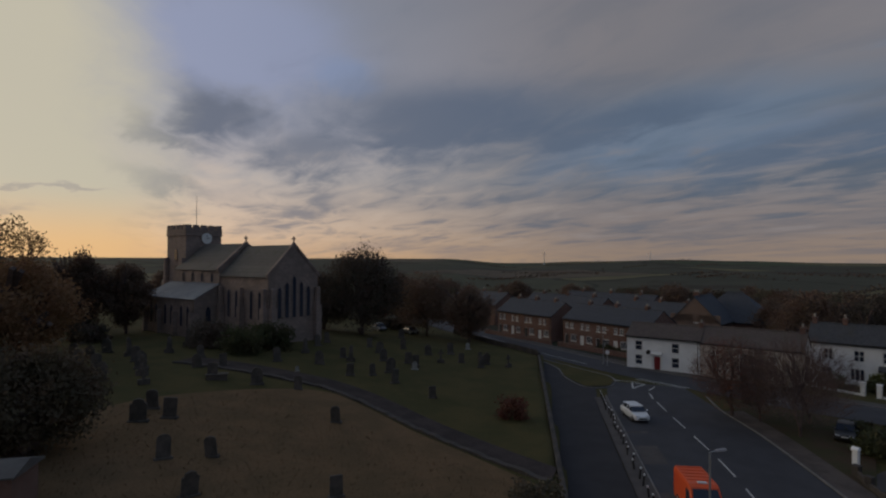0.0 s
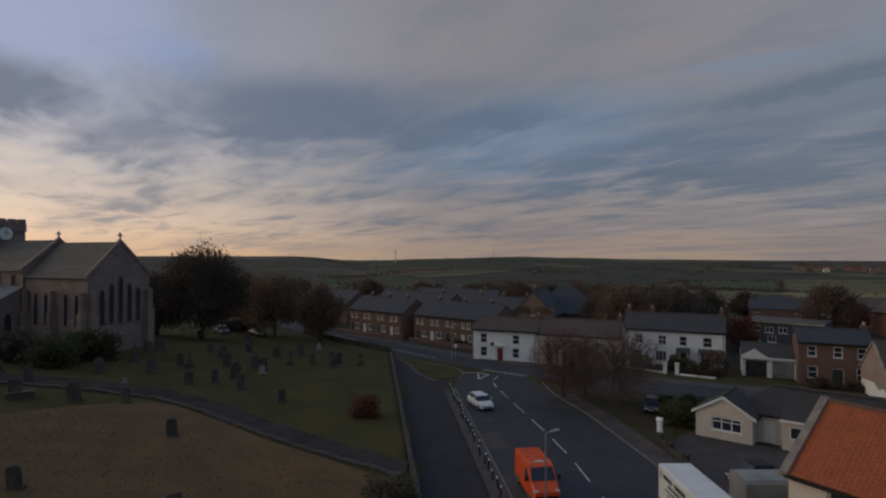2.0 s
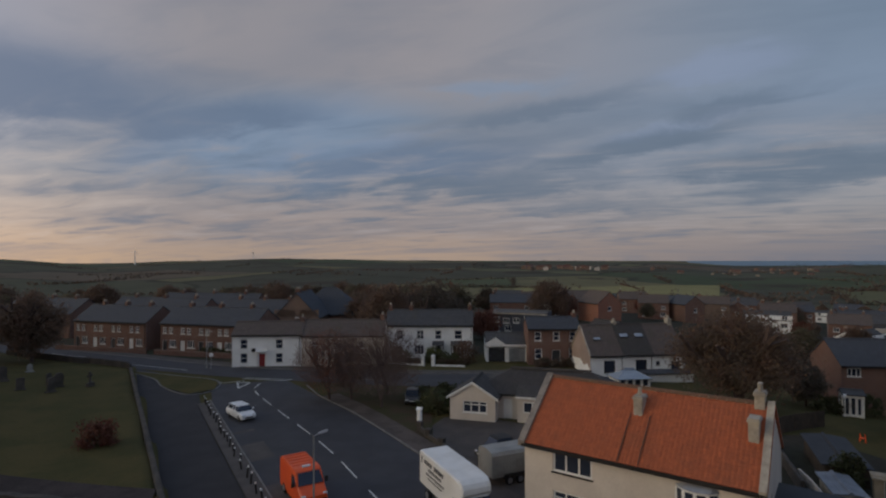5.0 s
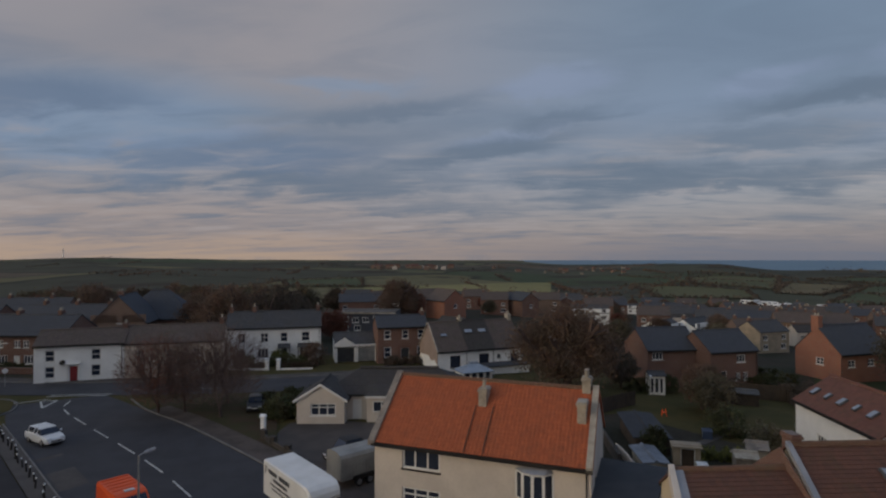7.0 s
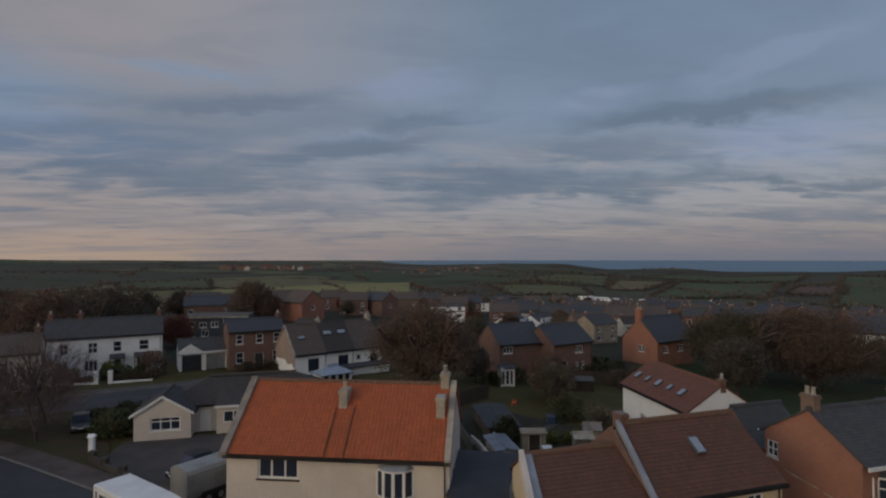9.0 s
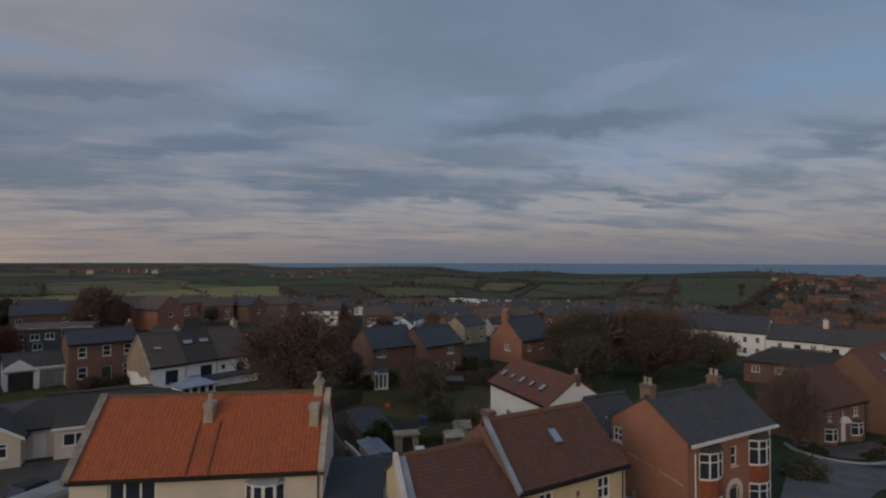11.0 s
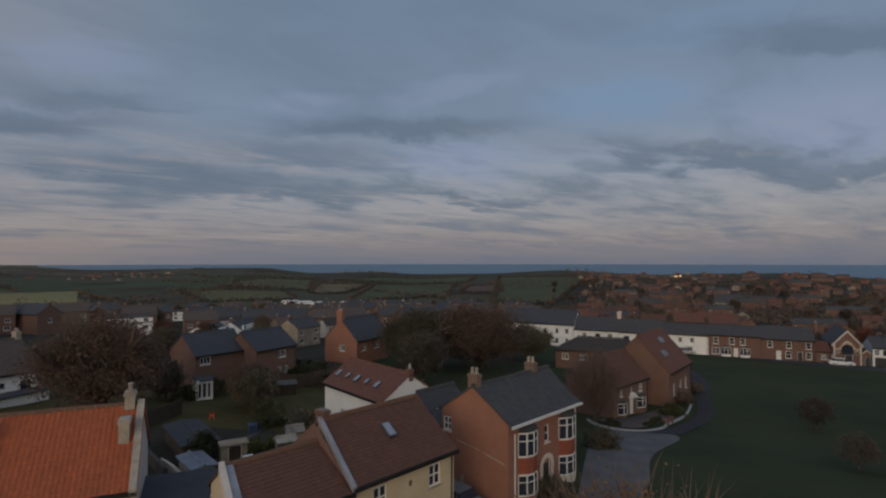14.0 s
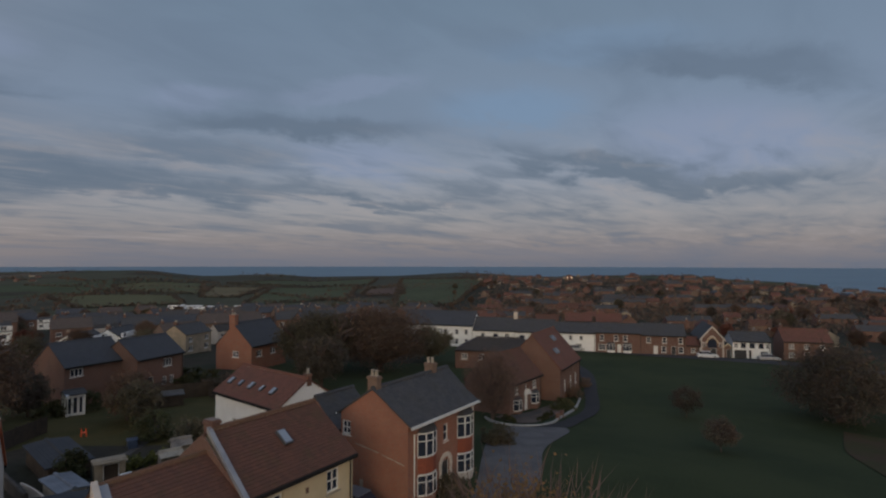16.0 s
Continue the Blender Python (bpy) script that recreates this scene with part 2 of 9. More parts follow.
def leafage(name, c1, c2, c3):
    m = bpy.data.materials.new(name)
    m.use_nodes = True
    n = Nodes(m.node_tree)
    g = n.add("ShaderNodeNewGeometry")
    col = n.mix(g.outputs["Random Per Island"], c1, c2)
    info = n.add("ShaderNodeObjectInfo")
    broad = n.noise(g.outputs["Position"], 0.5, 3, 0.6)
    col = n.mix(n.rng(broad, 0.42, 0.66), col, c3)
    sh = n.math("MULTIPLY_ADD", info.outputs["Random"], 0.5, 0.75)
    col = n.mix(1.0, col, n.xyz(sh, sh, sh), "MULTIPLY")
    b = n.add("ShaderNodeBsdfPrincipled")
    n.put(b.inputs["Base Color"], col)
    b.inputs["Roughness"].default_value, b.inputs["Specular IOR Level"].default_value = 0.7, 0.2
    thin = n.add("ShaderNodeBsdfTranslucent")
    n.put(thin.inputs[0], col)
    both = n.add("ShaderNodeMixShader")
    both.inputs[0].default_value = 0.35
    n.link(b.outputs[0], both.inputs[1])
    n.link(thin.outputs[0], both.inputs[2])
    n.link(both.outputs[0], n.add("ShaderNodeOutputMaterial").inputs[0])
    return m


def field_material():
    """Far fields: cells of pasture, winter corn, stubble and plough between dark hedges."""
    m = bpy.data.materials.new("far_fields")
    m.use_nodes = True
    n = Nodes(m.node_tree)
    p = n.add("ShaderNodeNewGeometry").outputs["Position"]
    x, y, z = n.split(p)
    warp = n.noise(p, 0.006, 2, 0.5)
    v = n.xyz(n.math("MULTIPLY_ADD", warp, 120.0, x), n.math("MULTIPLY_ADD", warp, -90.0, y), 0.0)
    cell = n.add("ShaderNodeTexVoronoi")
    cell.feature = "F1"
    cell.inputs["Scale"].default_value = 1 / 270
    n.put(cell.inputs["Vector"], v)
    r, g, bl = n.split(cell.outputs["Color"])
    edge = n.add("ShaderNodeTexVoronoi")
    edge.feature = "DISTANCE_TO_EDGE"
    edge.inputs["Scale"].default_value = 1 / 270
    n.put(edge.inputs["Vector"], v)
    ramp = n.add("ShaderNodeValToRGB")
    ramp.color_ramp.interpolation = "CONSTANT"
    cols = [(0.0, (0.098, 0.098, 0.071)), (0.3, (0.108, 0.11, 0.074)), (0.5, (0.17, 0.165, 0.095)), (0.62, (0.17, 0.135, 0.1)), (0.74, (0.094, 0.115, 0.066)), (0.9, (0.2, 0.18, 0.1))]
    for i, (q, c) in enumerate(cols):
        e = ramp.color_ramp.elements[i] if i < 2 else ramp.color_ramp.elements.new(q)
        e.position, e.color = q, (*c, 1)
    n.put(ramp.inputs[0], r)
    col = n.mix(n.rng(edge.outputs["Distance"], 0.008, 0.022), (0.06, 0.06, 0.045), ramp.outputs[0])
    broad = n.noise(p, 0.02, 5, 0.7)
    wood = n.rng(n.noise(p, 0.0055, 4, 0.6), 0.56, 0.62)
    col = n.mix(wood, col, (0.075, 0.062, 0.048))
    sh = n.math("MULTIPLY_ADD", broad, 0.6, 0.4)
    col = n.mix(1.0, col, n.xyz(sh, sh, sh), "MULTIPLY")
    return finish(m, n, col, 0.95, spec=0.1)


def glass_pane(name, tint, rough=0.08):
    m = bpy.data.materials.new(name)
    m.use_nodes = True
    n = Nodes(m.node_tree)
    p = n.add("ShaderNodeNewGeometry").outputs["Position"]
    col = n.mix(n.noise(p, 0.8, 2), tint, tuple(1.8 * v for v in tint))
    return finish(m, n, col, rough, spec=0.35)


GRASS = surface("mown_grass", (0.062, 0.058, 0.024), (0.086, 0.071, 0.03), 0.25, 0.95, bump=0.6, fine=7.0, spread=0.35, spec=0.1)
GREEN_GRASS = surface("village_green_grass", (0.034, 0.046, 0.023), (0.05, 0.061, 0.03), 0.07, 0.95, bump=0.6, fine=5.0, spread=0.35, spec=0.1)
DRY_GRASS = surface("uncut_dry_grass", (0.158, 0.101, 0.056), (0.122, 0.083, 0.046), 0.35, 0.95, bump=0.7, fine=6.0, spread=0.3, spec=0.1)
EARTH = surface("village_gardens_ground", (0.036, 0.04, 0.027), (0.05, 0.042, 0.034), 0.06, 0.95, bump=0.6, fine=0.9, spread=0.5, spec=0.1)
FIELDS = field_material()
ASPHALT = surface("worn_asphalt", (0.037, 0.037, 0.044), (0.049, 0.049, 0.057), 0.35, 0.8, bump=0.25, fine=18.0, spread=0.2)
LANE = surface("dark_lane_asphalt", (0.021, 0.02, 0.024), (0.029, 0.027, 0.031), 0.4, 0.85, bump=0.3, fine=14.0, spread=0.25)
PAVING = surface("worn_paving", (0.088, 0.077, 0.072), (0.064, 0.056, 0.054), 0.5, 0.85, bump=0.3, fine=10.0, spread=0.3)
GRAVEL = surface("gravel_drive", (0.14, 0.133, 0.135), (0.105, 0.1, 0.104), 0.5, 0.95, bump=0.7, fine=12.0, spread=0.4)
PAINT = surface("road_paint", (0.6, 0.6, 0.58), (0.42, 0.42, 0.41), 1.2, 0.7, bump=0.1, fine=20.0, spread=0.25)
KERB = surface("kerb_stone", (0.19, 0.18, 0.175), (0.14, 0.135, 0.13), 0.8, 0.85)
STONE = brickwork("church_rubble_stone", (0.31, 0.235, 0.205), (0.22, 0.172, 0.152), (0.29, 0.235, 0.215), 0.5, 0.24, 0.025, stain=0.65)
WALL_STONE = surface("field_stone", (0.076, 0.065, 0.057), (0.048, 0.043, 0.04), 0.7, 0.95, bump=0.9, fine=5.0, spread=0.4)
CHURCH_ROOF = tiling("stone_slate_roof", (0.15, 0.135, 0.12), (0.11, 0.1, 0.09), moss_part=0.5)
LEAD = surface("lead_roof", (0.3, 0.31, 0.33), (0.24, 0.25, 0.27), 0.4, 0.55, 0.2, fine=6.0)
RENDER_CREAM = surface("cream_render", (0.62, 0.56, 0.5), (0.54, 0.485, 0.435), 0.45, 0.9, bump=0.15, fine=8.0, spread=0.1)
RENDER_YELLOW = surface("yellow_render", (0.61, 0.51, 0.35), (0.54, 0.45, 0.3), 0.5, 0.9, bump=0.15, fine=8.0, spread=0.08)
RENDER_STONE = surface("pale_rubble_stone", (0.36, 0.3, 0.23), (0.27, 0.23, 0.18), 0.9, 0.9, bump=0.4, fine=5.0, spread=0.25)
RENDER_WHITE = surface("white_render", (0.84, 0.85, 0.86), (0.76, 0.77, 0.78), 0.4, 0.9, bump=0.15, fine=8.0, spread=0.08)
BRICK = brickwork("red_brick", (0.2, 0.1, 0.075), (0.15, 0.075, 0.058), (0.23, 0.19, 0.17))
BRICK_ORANGE = brickwork("orange_brick", (0.37, 0.15, 0.098), (0.3, 0.122, 0.082), (0.28, 0.21, 0.17))
BRICK_BUFF = brickwork("buff_brick", (0.215, 0.142, 0.11), (0.175, 0.115, 0.09), (0.22, 0.18, 0.155))
PANTILE = tiling("orange_pantiles", (0.41, 0.108, 0.043), (0.335, 0.09, 0.037), 0.3, 0.24, moss=(0.2, 0.075, 0.04), moss_part=0.45)
BROWN_TILE = tiling("brown_tiles", (0.138, 0.063, 0.043), (0.105, 0.05, 0.037), 0.3, 0.3, moss=(0.085, 0.06, 0.03), moss_part=0.6)
RED_TILE = tiling("red_brown_tiles", (0.175, 0.075, 0.054), (0.135, 0.06, 0.046), 0.3, 0.3, moss_part=0.35)
GREY_TILE = tiling("grey_brown_tiles", (0.12, 0.092, 0.082), (0.095, 0.074, 0.068), 0.3, 0.3, moss_part=0.35)
DARK_TILE = tiling("dark_concrete_tiles", (0.05, 0.044, 0.043), (0.063, 0.055, 0.053), 0.3, 0.3, moss_part=0.25)
SLATE = tiling("grey_slates", (0.058, 0.061, 0.069), (0.082, 0.081, 0.088), 0.24, 0.3, moss=(0.075, 0.068, 0.052), moss_part=0.5)
SLATE_BLUE = tiling("blue_slates", (0.055, 0.06, 0.075), (0.068, 0.074, 0.09), 0.24, 0.3, moss_part=0.12)
PLASTIC = surface("white_window_frame", (0.75, 0.75, 0.74), (0.68, 0.68, 0.67), 1.0, 0.5, bump=0.03, spread=0.05)
DARK_TRIM = surface("black_trim", (0.02, 0.018, 0.018), (0.03, 0.027, 0.026), 1.0, 0.7, bump=0.05, spec=0.2)
GLASS = glass_pane("window_glass", (0.02, 0.025, 0.04), 0.14)
GLASS_PALE = glass_pane("skylight_glass", (0.2, 0.235, 0.29), 0.12)
CURTAIN = surface("lit_room_blind", (0.42, 0.42, 0.44), (0.3, 0.31, 0.34), 1.5, 0.9)
DOOR_RED = surface("red_door_paint", (0.25, 0.03, 0.035), (0.2, 0.025, 0.03), 1.0, 0.5, bump=0.05)
DARK_DOORWAY = surface("dark_door_and_opening", (0.04, 0.045, 0.05), (0.03, 0.03, 0.035), 1.0, 0.5, bump=0.05)
PLASTER_BARE = brickwork("bare_pink_brick", (0.36, 0.27, 0.23), (0.3, 0.225, 0.195), (0.36, 0.3, 0.27))
CONCRETE = surface("weathered_cement", (0.42, 0.38, 0.32), (0.28, 0.25, 0.21), 1.2, 0.9, bump=0.5, fine=9.0, spread=0.3)
LIGHT_FRAME = surface("grey_rooflight_frame", (0.1, 0.105, 0.12), (0.075, 0.08, 0.095), 1.0, 0.5, bump=0.03)
WORN_RIDGE = tiling("worn_ridge_tiles", (0.16, 0.085, 0.055), (0.12, 0.068, 0.045), 0.3, 0.45, moss=(0.1, 0.085, 0.045), moss_part=0.6)
VERGE = surface("stained_cement_verge", (0.27, 0.235, 0.205), (0.17, 0.15, 0.135), 1.0, 0.9, bump=0.5, fine=7.0, spread=0.35)
TAN_GRAVEL = surface("tan_gravel", (0.135, 0.105, 0.09), (0.1, 0.078, 0.068), 0.5, 0.95, bump=0.5, fine=10.0, spread=0.3)
FOOTWAY = surface("leaf_littered_footway", (0.1, 0.079, 0.07), (0.06, 0.048, 0.043), 0.45, 0.9, bump=0.4, fine=7.0, spread=0.4)
FLASHING = surface("lead_flashing", (0.34, 0.35, 0.38), (0.26, 0.27, 0.3), 1.0, 0.55, 0.2)
CLADDING = surface("blue_grey_cladding", (0.06, 0.068, 0.09), (0.075, 0.08, 0.1), 0.6, 0.7, bump=0.1, fine=6.0)
FELT = surface("dark_roof_felt", (0.032, 0.035, 0.044), (0.045, 0.047, 0.055), 0.6, 0.75, bump=0.3, fine=10.0)
GRAVE_PALE = surface("pale_gravestone", (0.3, 0.29, 0.27), (0.2, 0.19, 0.18), 1.5, 0.8, bump=0.2)
GRAVE = surface("weathered_gravestone", (0.1, 0.084, 0.072), (0.06, 0.052, 0.045), 1.3, 0.9, bump=0.6, fine=10.0, spread=0.35)
MARBLE = surface("pale_marble", (0.42, 0.42, 0.42), (0.3, 0.3, 0.3), 1.5, 0.6, bump=0.1)
BARK = surface("bark", (0.125, 0.092, 0.083), (0.088, 0.066, 0.06), 1.5, 0.95, bump=0.8, fine=12.0, spread=0.35, spec=0.1)
TWIG = surface("pale_twigs", (0.17, 0.12, 0.108), (0.125, 0.09, 0.08), 1.5, 0.95, bump=0.3, fine=12.0, spread=0.3, spec=0.1)
LEAF_BROWN = leafage("autumn_brown_leaves", (0.16, 0.114, 0.086), (0.128, 0.096, 0.073), (0.17, 0.104, 0.077))
LEAF_WARM = leafage("warm_brown_leaves", (0.32, 0.19, 0.1), (0.26, 0.155, 0.085), (0.3, 0.16, 0.09))
LEAF_DARK = leafage("dark_leaves", (0.125, 0.105, 0.083), (0.1, 0.09, 0.072), (0.145, 0.105, 0.085))
LEAF_OLIVE = leafage("olive_leaves", (0.135, 0.12, 0.082), (0.11, 0.1, 0.066), (0.14, 0.112, 0.078))
LEAF_RUST = leafage("rust_leaves", (0.22, 0.09, 0.062), (0.17, 0.078, 0.055), (0.17, 0.068, 0.052))
LEAF_GOLD = leafage("golden_leaves", (0.34, 0.22, 0.1), (0.24, 0.155, 0.075), (0.2, 0.125, 0.07))
HEDGE = leafage("hedge_leaves", (0.075, 0.088, 0.044), (0.095, 0.102, 0.05), (0.095, 0.085, 0.046))
HEDGE_DARK = leafage("yew_leaves", (0.085, 0.074, 0.05), (0.1, 0.082, 0.055), (0.1, 0.07, 0.048))
HEDGE_LIME = leafage("yellow_hedge_leaves", (0.16, 0.16, 0.05), (0.12, 0.13, 0.045), (0.1, 0.11, 0.04))
RUBBER = surface("tyre_rubber", (0.02, 0.02, 0.02), (0.03, 0.03, 0.03), 2.0, 0.9)
ALLOY = surface("grey_alloy", (0.4, 0.4, 0.42), (0.3, 0.3, 0.32), 2.0, 0.4, 0.7, bump=0.02)
STEEL = surface("galvanised_steel", (0.36, 0.37, 0.38), (0.28, 0.29, 0.3), 1.5, 0.5, 0.6, bump=0.05)
CAR_WHITE = surface("white_car_paint", (0.75, 0.76, 0.78), (0.7, 0.71, 0.73), 0.8, 0.3, bump=0.0, spread=0.03)
CAR_ORANGE = surface("orange_van_paint", (0.75, 0.1, 0.02), (0.68, 0.085, 0.018), 0.8, 0.4, bump=0.0, spread=0.04)
CAR_DARK = surface("dark_car_paint", (0.03, 0.034, 0.04), (0.04, 0.043, 0.05), 0.8, 0.3, bump=0.0, spread=0.04)
CAR_BLACK = surface("black_car_paint", (0.012, 0.012, 0.014), (0.018, 0.018, 0.02), 0.8, 0.5, bump=0.0, spread=0.04, spec=0.25)
CAR_BLUE = surface("blue_car_paint", (0.04, 0.06, 0.11), (0.05, 0.07, 0.12), 0.8, 0.3, bump=0.0, spread=0.04)
CAR_STEEL = surface("grey_blue_car_paint", (0.17, 0.19, 0.225), (0.15, 0.17, 0.2), 0.8, 0.3, 0.2, bump=0.0, spread=0.04)
CAR_SILVER = surface("silver_car_paint", (0.4, 0.41, 0.43), (0.36, 0.37, 0.39), 0.8, 0.35, 0.3, bump=0.0, spread=0.04)
BOX_WHITE = surface("white_lorry_panel", (0.78, 0.78, 0.78), (0.68, 0.68, 0.67), 0.6, 0.5, bump=0.05, spread=0.06)
ALUMINIUM = surface("ribbed_aluminium", (0.34, 0.34, 0.33), (0.26, 0.26, 0.25), 0.7, 0.5, 0.3, bump=0.1)
LENS = surface("headlamp_lens", (0.6, 0.62, 0.64), (0.5, 0.5, 0.52), 3.0, 0.2, bump=0.0)
RED_LENS = surface("tail_lamp_lens", (0.3, 0.02, 0.02), (0.25, 0.02, 0.02), 3.0, 0.3, bump=0.0)
SHEET = surface("blue_grey_sheet_roof", (0.2, 0.22, 0.26), (0.15, 0.165, 0.2), 0.8, 0.6, bump=0.1, fine=6.0)
GREY_SHEET = surface("grey_sheet_roof", (0.12, 0.115, 0.11), (0.09, 0.085, 0.085), 0.7, 0.8, bump=0.2, fine=6.0)
TIMBER = surface("dark_fence_wood", (0.075, 0.055, 0.04), (0.05, 0.038, 0.03), 1.5, 0.9, fine=12.0, spread=0.3)
WATER = surface("sea_water", (0.13, 0.205, 0.27), (0.112, 0.185, 0.245), 0.004, 0.5, bump=0.3, fine=0.08, spread=0.12, spec=0.25)
SHADED_BANK = surface("trodden_earth_and_shade", (0.064, 0.051, 0.049), (0.042, 0.035, 0.034), 0.5, 0.95, bump=0.5, fine=6.0, spread=0.4, spec=0.1)
LITTER = surface("leaf_littered_verge", (0.074, 0.053, 0.037), (0.058, 0.056, 0.029), 0.3, 0.95, bump=0.6, fine=8.0, spread=0.4, spec=0.1)
FORECOURT = surface("dark_forecourt_blocks", (0.082, 0.069, 0.064), (0.062, 0.053, 0.051), 0.4, 0.9, bump=0.3, fine=10.0, spread=0.25)
HUNG_TILE = tiling("hung_red_tiles", (0.3, 0.085, 0.05), (0.24, 0.07, 0.042), 0.12, 0.17, moss_part=0.1)
PASTURE = surface("far_pasture", (0.071, 0.085, 0.048), (0.086, 0.097, 0.056), 0.012, 0.95, bump=0.2, fine=0.15, spread=0.3, spec=0.1)
OLIVE_FIELD = surface("far_olive_field", (0.1, 0.105, 0.058), (0.12, 0.115, 0.062), 0.012, 0.95, bump=0.2, fine=0.15, spread=0.25, spec=0.1)
STUBBLE = surface("far_stubble", (0.17, 0.14, 0.085), (0.14, 0.12, 0.07), 0.012, 0.95, bump=0.2, fine=0.15, spread=0.25, spec=0.1)
YELLOW_FIELD = surface("far_yellow_stubble", (0.24, 0.215, 0.1), (0.2, 0.185, 0.085), 0.012, 0.95, bump=0.2, fine=0.15, spread=0.2, spec=0.1)
PLOUGH = surface("far_plough", (0.14, 0.095, 0.075), (0.115, 0.08, 0.065), 0.012, 0.95, bump=0.2, fine=0.15, spread=0.25, spec=0.1)
LETTER = surface("dark_lettering", (0.05, 0.05, 0.06), (0.06, 0.06, 0.07), 2.0, 0.6, bump=0.0)


def lamp_glow():
    m = bpy.data.materials.new("lit_lamp_glass")
    m.use_nodes = True
    n = Nodes(m.node_tree)
    e = n.add("ShaderNodeEmission")
    e.inputs[0].default_value, e.inputs[1].default_value = (1.0, 0.72, 0.4, 1), 4.0
    n.link(e.outputs[0], n.add("ShaderNodeOutputMaterial").inputs[0])
    return m


GLOW = lamp_glow()

# ---- the lie of the land ----
SKYLINE = [(-60, 0.1), (0, 0.05), (7, -0.42), (15, -0.19), (23, 0.0), (28, -0.1), (36, -0.25), (50, -0.36), (61, -0.4), (68, -0.82),
           (81, -0.7), (87, -1.25), (93, -1.15), (97, -1.4), (104, -1.34), (112, -1.0), (120, -1.38), (128, -1.2), (133, -1.16), (140, -1.6),
           (148, -2.1), (170, -2.1), (200, -0.5), (300, 0.1)]


def ss(a, b, v):
    """Smooth step from 0 at a to 1 at b."""
    k = min(1.0, max(0.0, (v - a) / (b - a)))
    return k * k * (3 - 2 * k)


def lane_x(y):
    """The churchyard's edge along the lane."""
    return 8.4 + (y - 38.5) * 0.142


def yard(x, y):
    """Metres inside the churchyard, negative outside."""
    return min(lane_x(y) - x, -0.88 * (x - 13.6) - 0.47 * (y - 98.2))


def near_z(x, y):
    r = math.hypot(x, y)
    az = math.degrees(math.atan2(x, y)) % 360
    m = yard(x, y)
    z = 0.0
    if az > 200 or m > -0.5:
        z = 0.8 * ss(-0.25, 0.25, m) + 3.7 * ss(0, 46, m) if m > -0.5 else 0.0
    south = ss(88, 112, az) * (1 - ss(185, 215, az))
    east = ss(58, 80, az) * (1 - south) * (1 - ss(185, 215, az))
    z -= south * (3.2 * ss(40, 78, r) + 1.8 * ss(60, 150, r) + 3.5 * ss(150, 300, r))
    z -= east * (2.6 * ss(45, 95, r) + 4 * ss(100, 220, r))
    return z


def ground_z(x, y):
    """Height of the ground: mound of the churchyard, village, valley, far ridge and the drop to the sea."""
    r = math.hypot(x, y)
    az = math.degrees(math.atan2(x, y)) % 360
    z = near_z(x, y)
    if r < 120:
        return z
    a = az - 360 if az > 300 else az
    for (a0, e0), (a1, e1) in zip(SKYLINE, SKYLINE[1:]):
        if a <= a1:
            el = e0 + (e1 - e0) * ss(a0, a1, a)
            break
    hill = ss(108, 118, az) * (1 - ss(170, 190, az))
    sea = ss(62, 84, az) * (1 - ss(190, 215, az))
    ridge = 1900 - 700 * sea - 250 * hill
    valley = -15 + 6 * hill
    top = 16.5 + ridge * math.tan(math.radians(el))
    k = ss(130, 380, r)
    z = z * (1 - k) + valley * k
    k = ss(330, ridge, r) ** 0.8
    z = z * (1 - k) + top * k
    z += 1.5 * math.sin(x / 150 + 1) * math.sin(y / 130) * ss(250, 500, r) * (1 - ss(900, ridge, r))
    fall = (14 + 76 * sea) * ss(ridge, ridge * 1.25, r)
    return z - fall


# ---- builders ----
def thing(name, label, category, m, group="", kind=""):
    """An Empty that holds the parts of a thing, at its base."""
    ob = new(name)
    ob.empty_display_size = 0.3
    ob.matrix_basis = m
    return tagged(ob, label, category, group, kind)


def part(name, bm, material, parent, label="", m=None):
    """Links a bmesh as one mesh object under a thing or part."""
    me = bpy.data.meshes.new(name)
    bm.to_mesh(me)
    bm.free()
    return piece(name, me, material, parent, label, m)


def piece(name, me, material, parent, label="", m=None):
    if not me.materials:
        for q in (material if isinstance(material, (list, tuple)) else [material]):
            me.materials.append(q)
    ob = new(name, me)
    if parent is not None:
        ob.parent = parent
    if m is not None:
        ob.matrix_basis = m
    if label:
        ob["label"] = label
    return ob


def box(bm, x0, y0, z0, x1, y1, z1, bevel=0.0):
    """A box between two corners, its edges eased by bevel."""
    m = Matrix.Translation(((x0 + x1) / 2, (y0 + y1) / 2, (z0 + z1) / 2)) @ Matrix.Diagonal((x1 - x0, y1 - y0, z1 - z0, 1))
    made = bmesh.ops.create_cube(bm, size=1.0, matrix=m)["verts"]
    if bevel:
        edges = list({e for v in made for e in v.link_edges})
        bmesh.ops.bevel(bm, geom=edges, offset=bevel, segments=1, affect="EDGES")
    return made


def tube(bm, a, b, r0, r1, n=6):
    """A tapered tube between two points."""
    a, b = Vector(a), Vector(b)
    d = b - a
    m = Matrix.Translation((a + b) / 2) @ d.to_track_quat("Z", "Y").to_matrix().to_4x4()
    return bmesh.ops.create_cone(bm, cap_ends=True, segments=n, radius1=r0, radius2=r1, depth=d.length, matrix=m)["verts"]


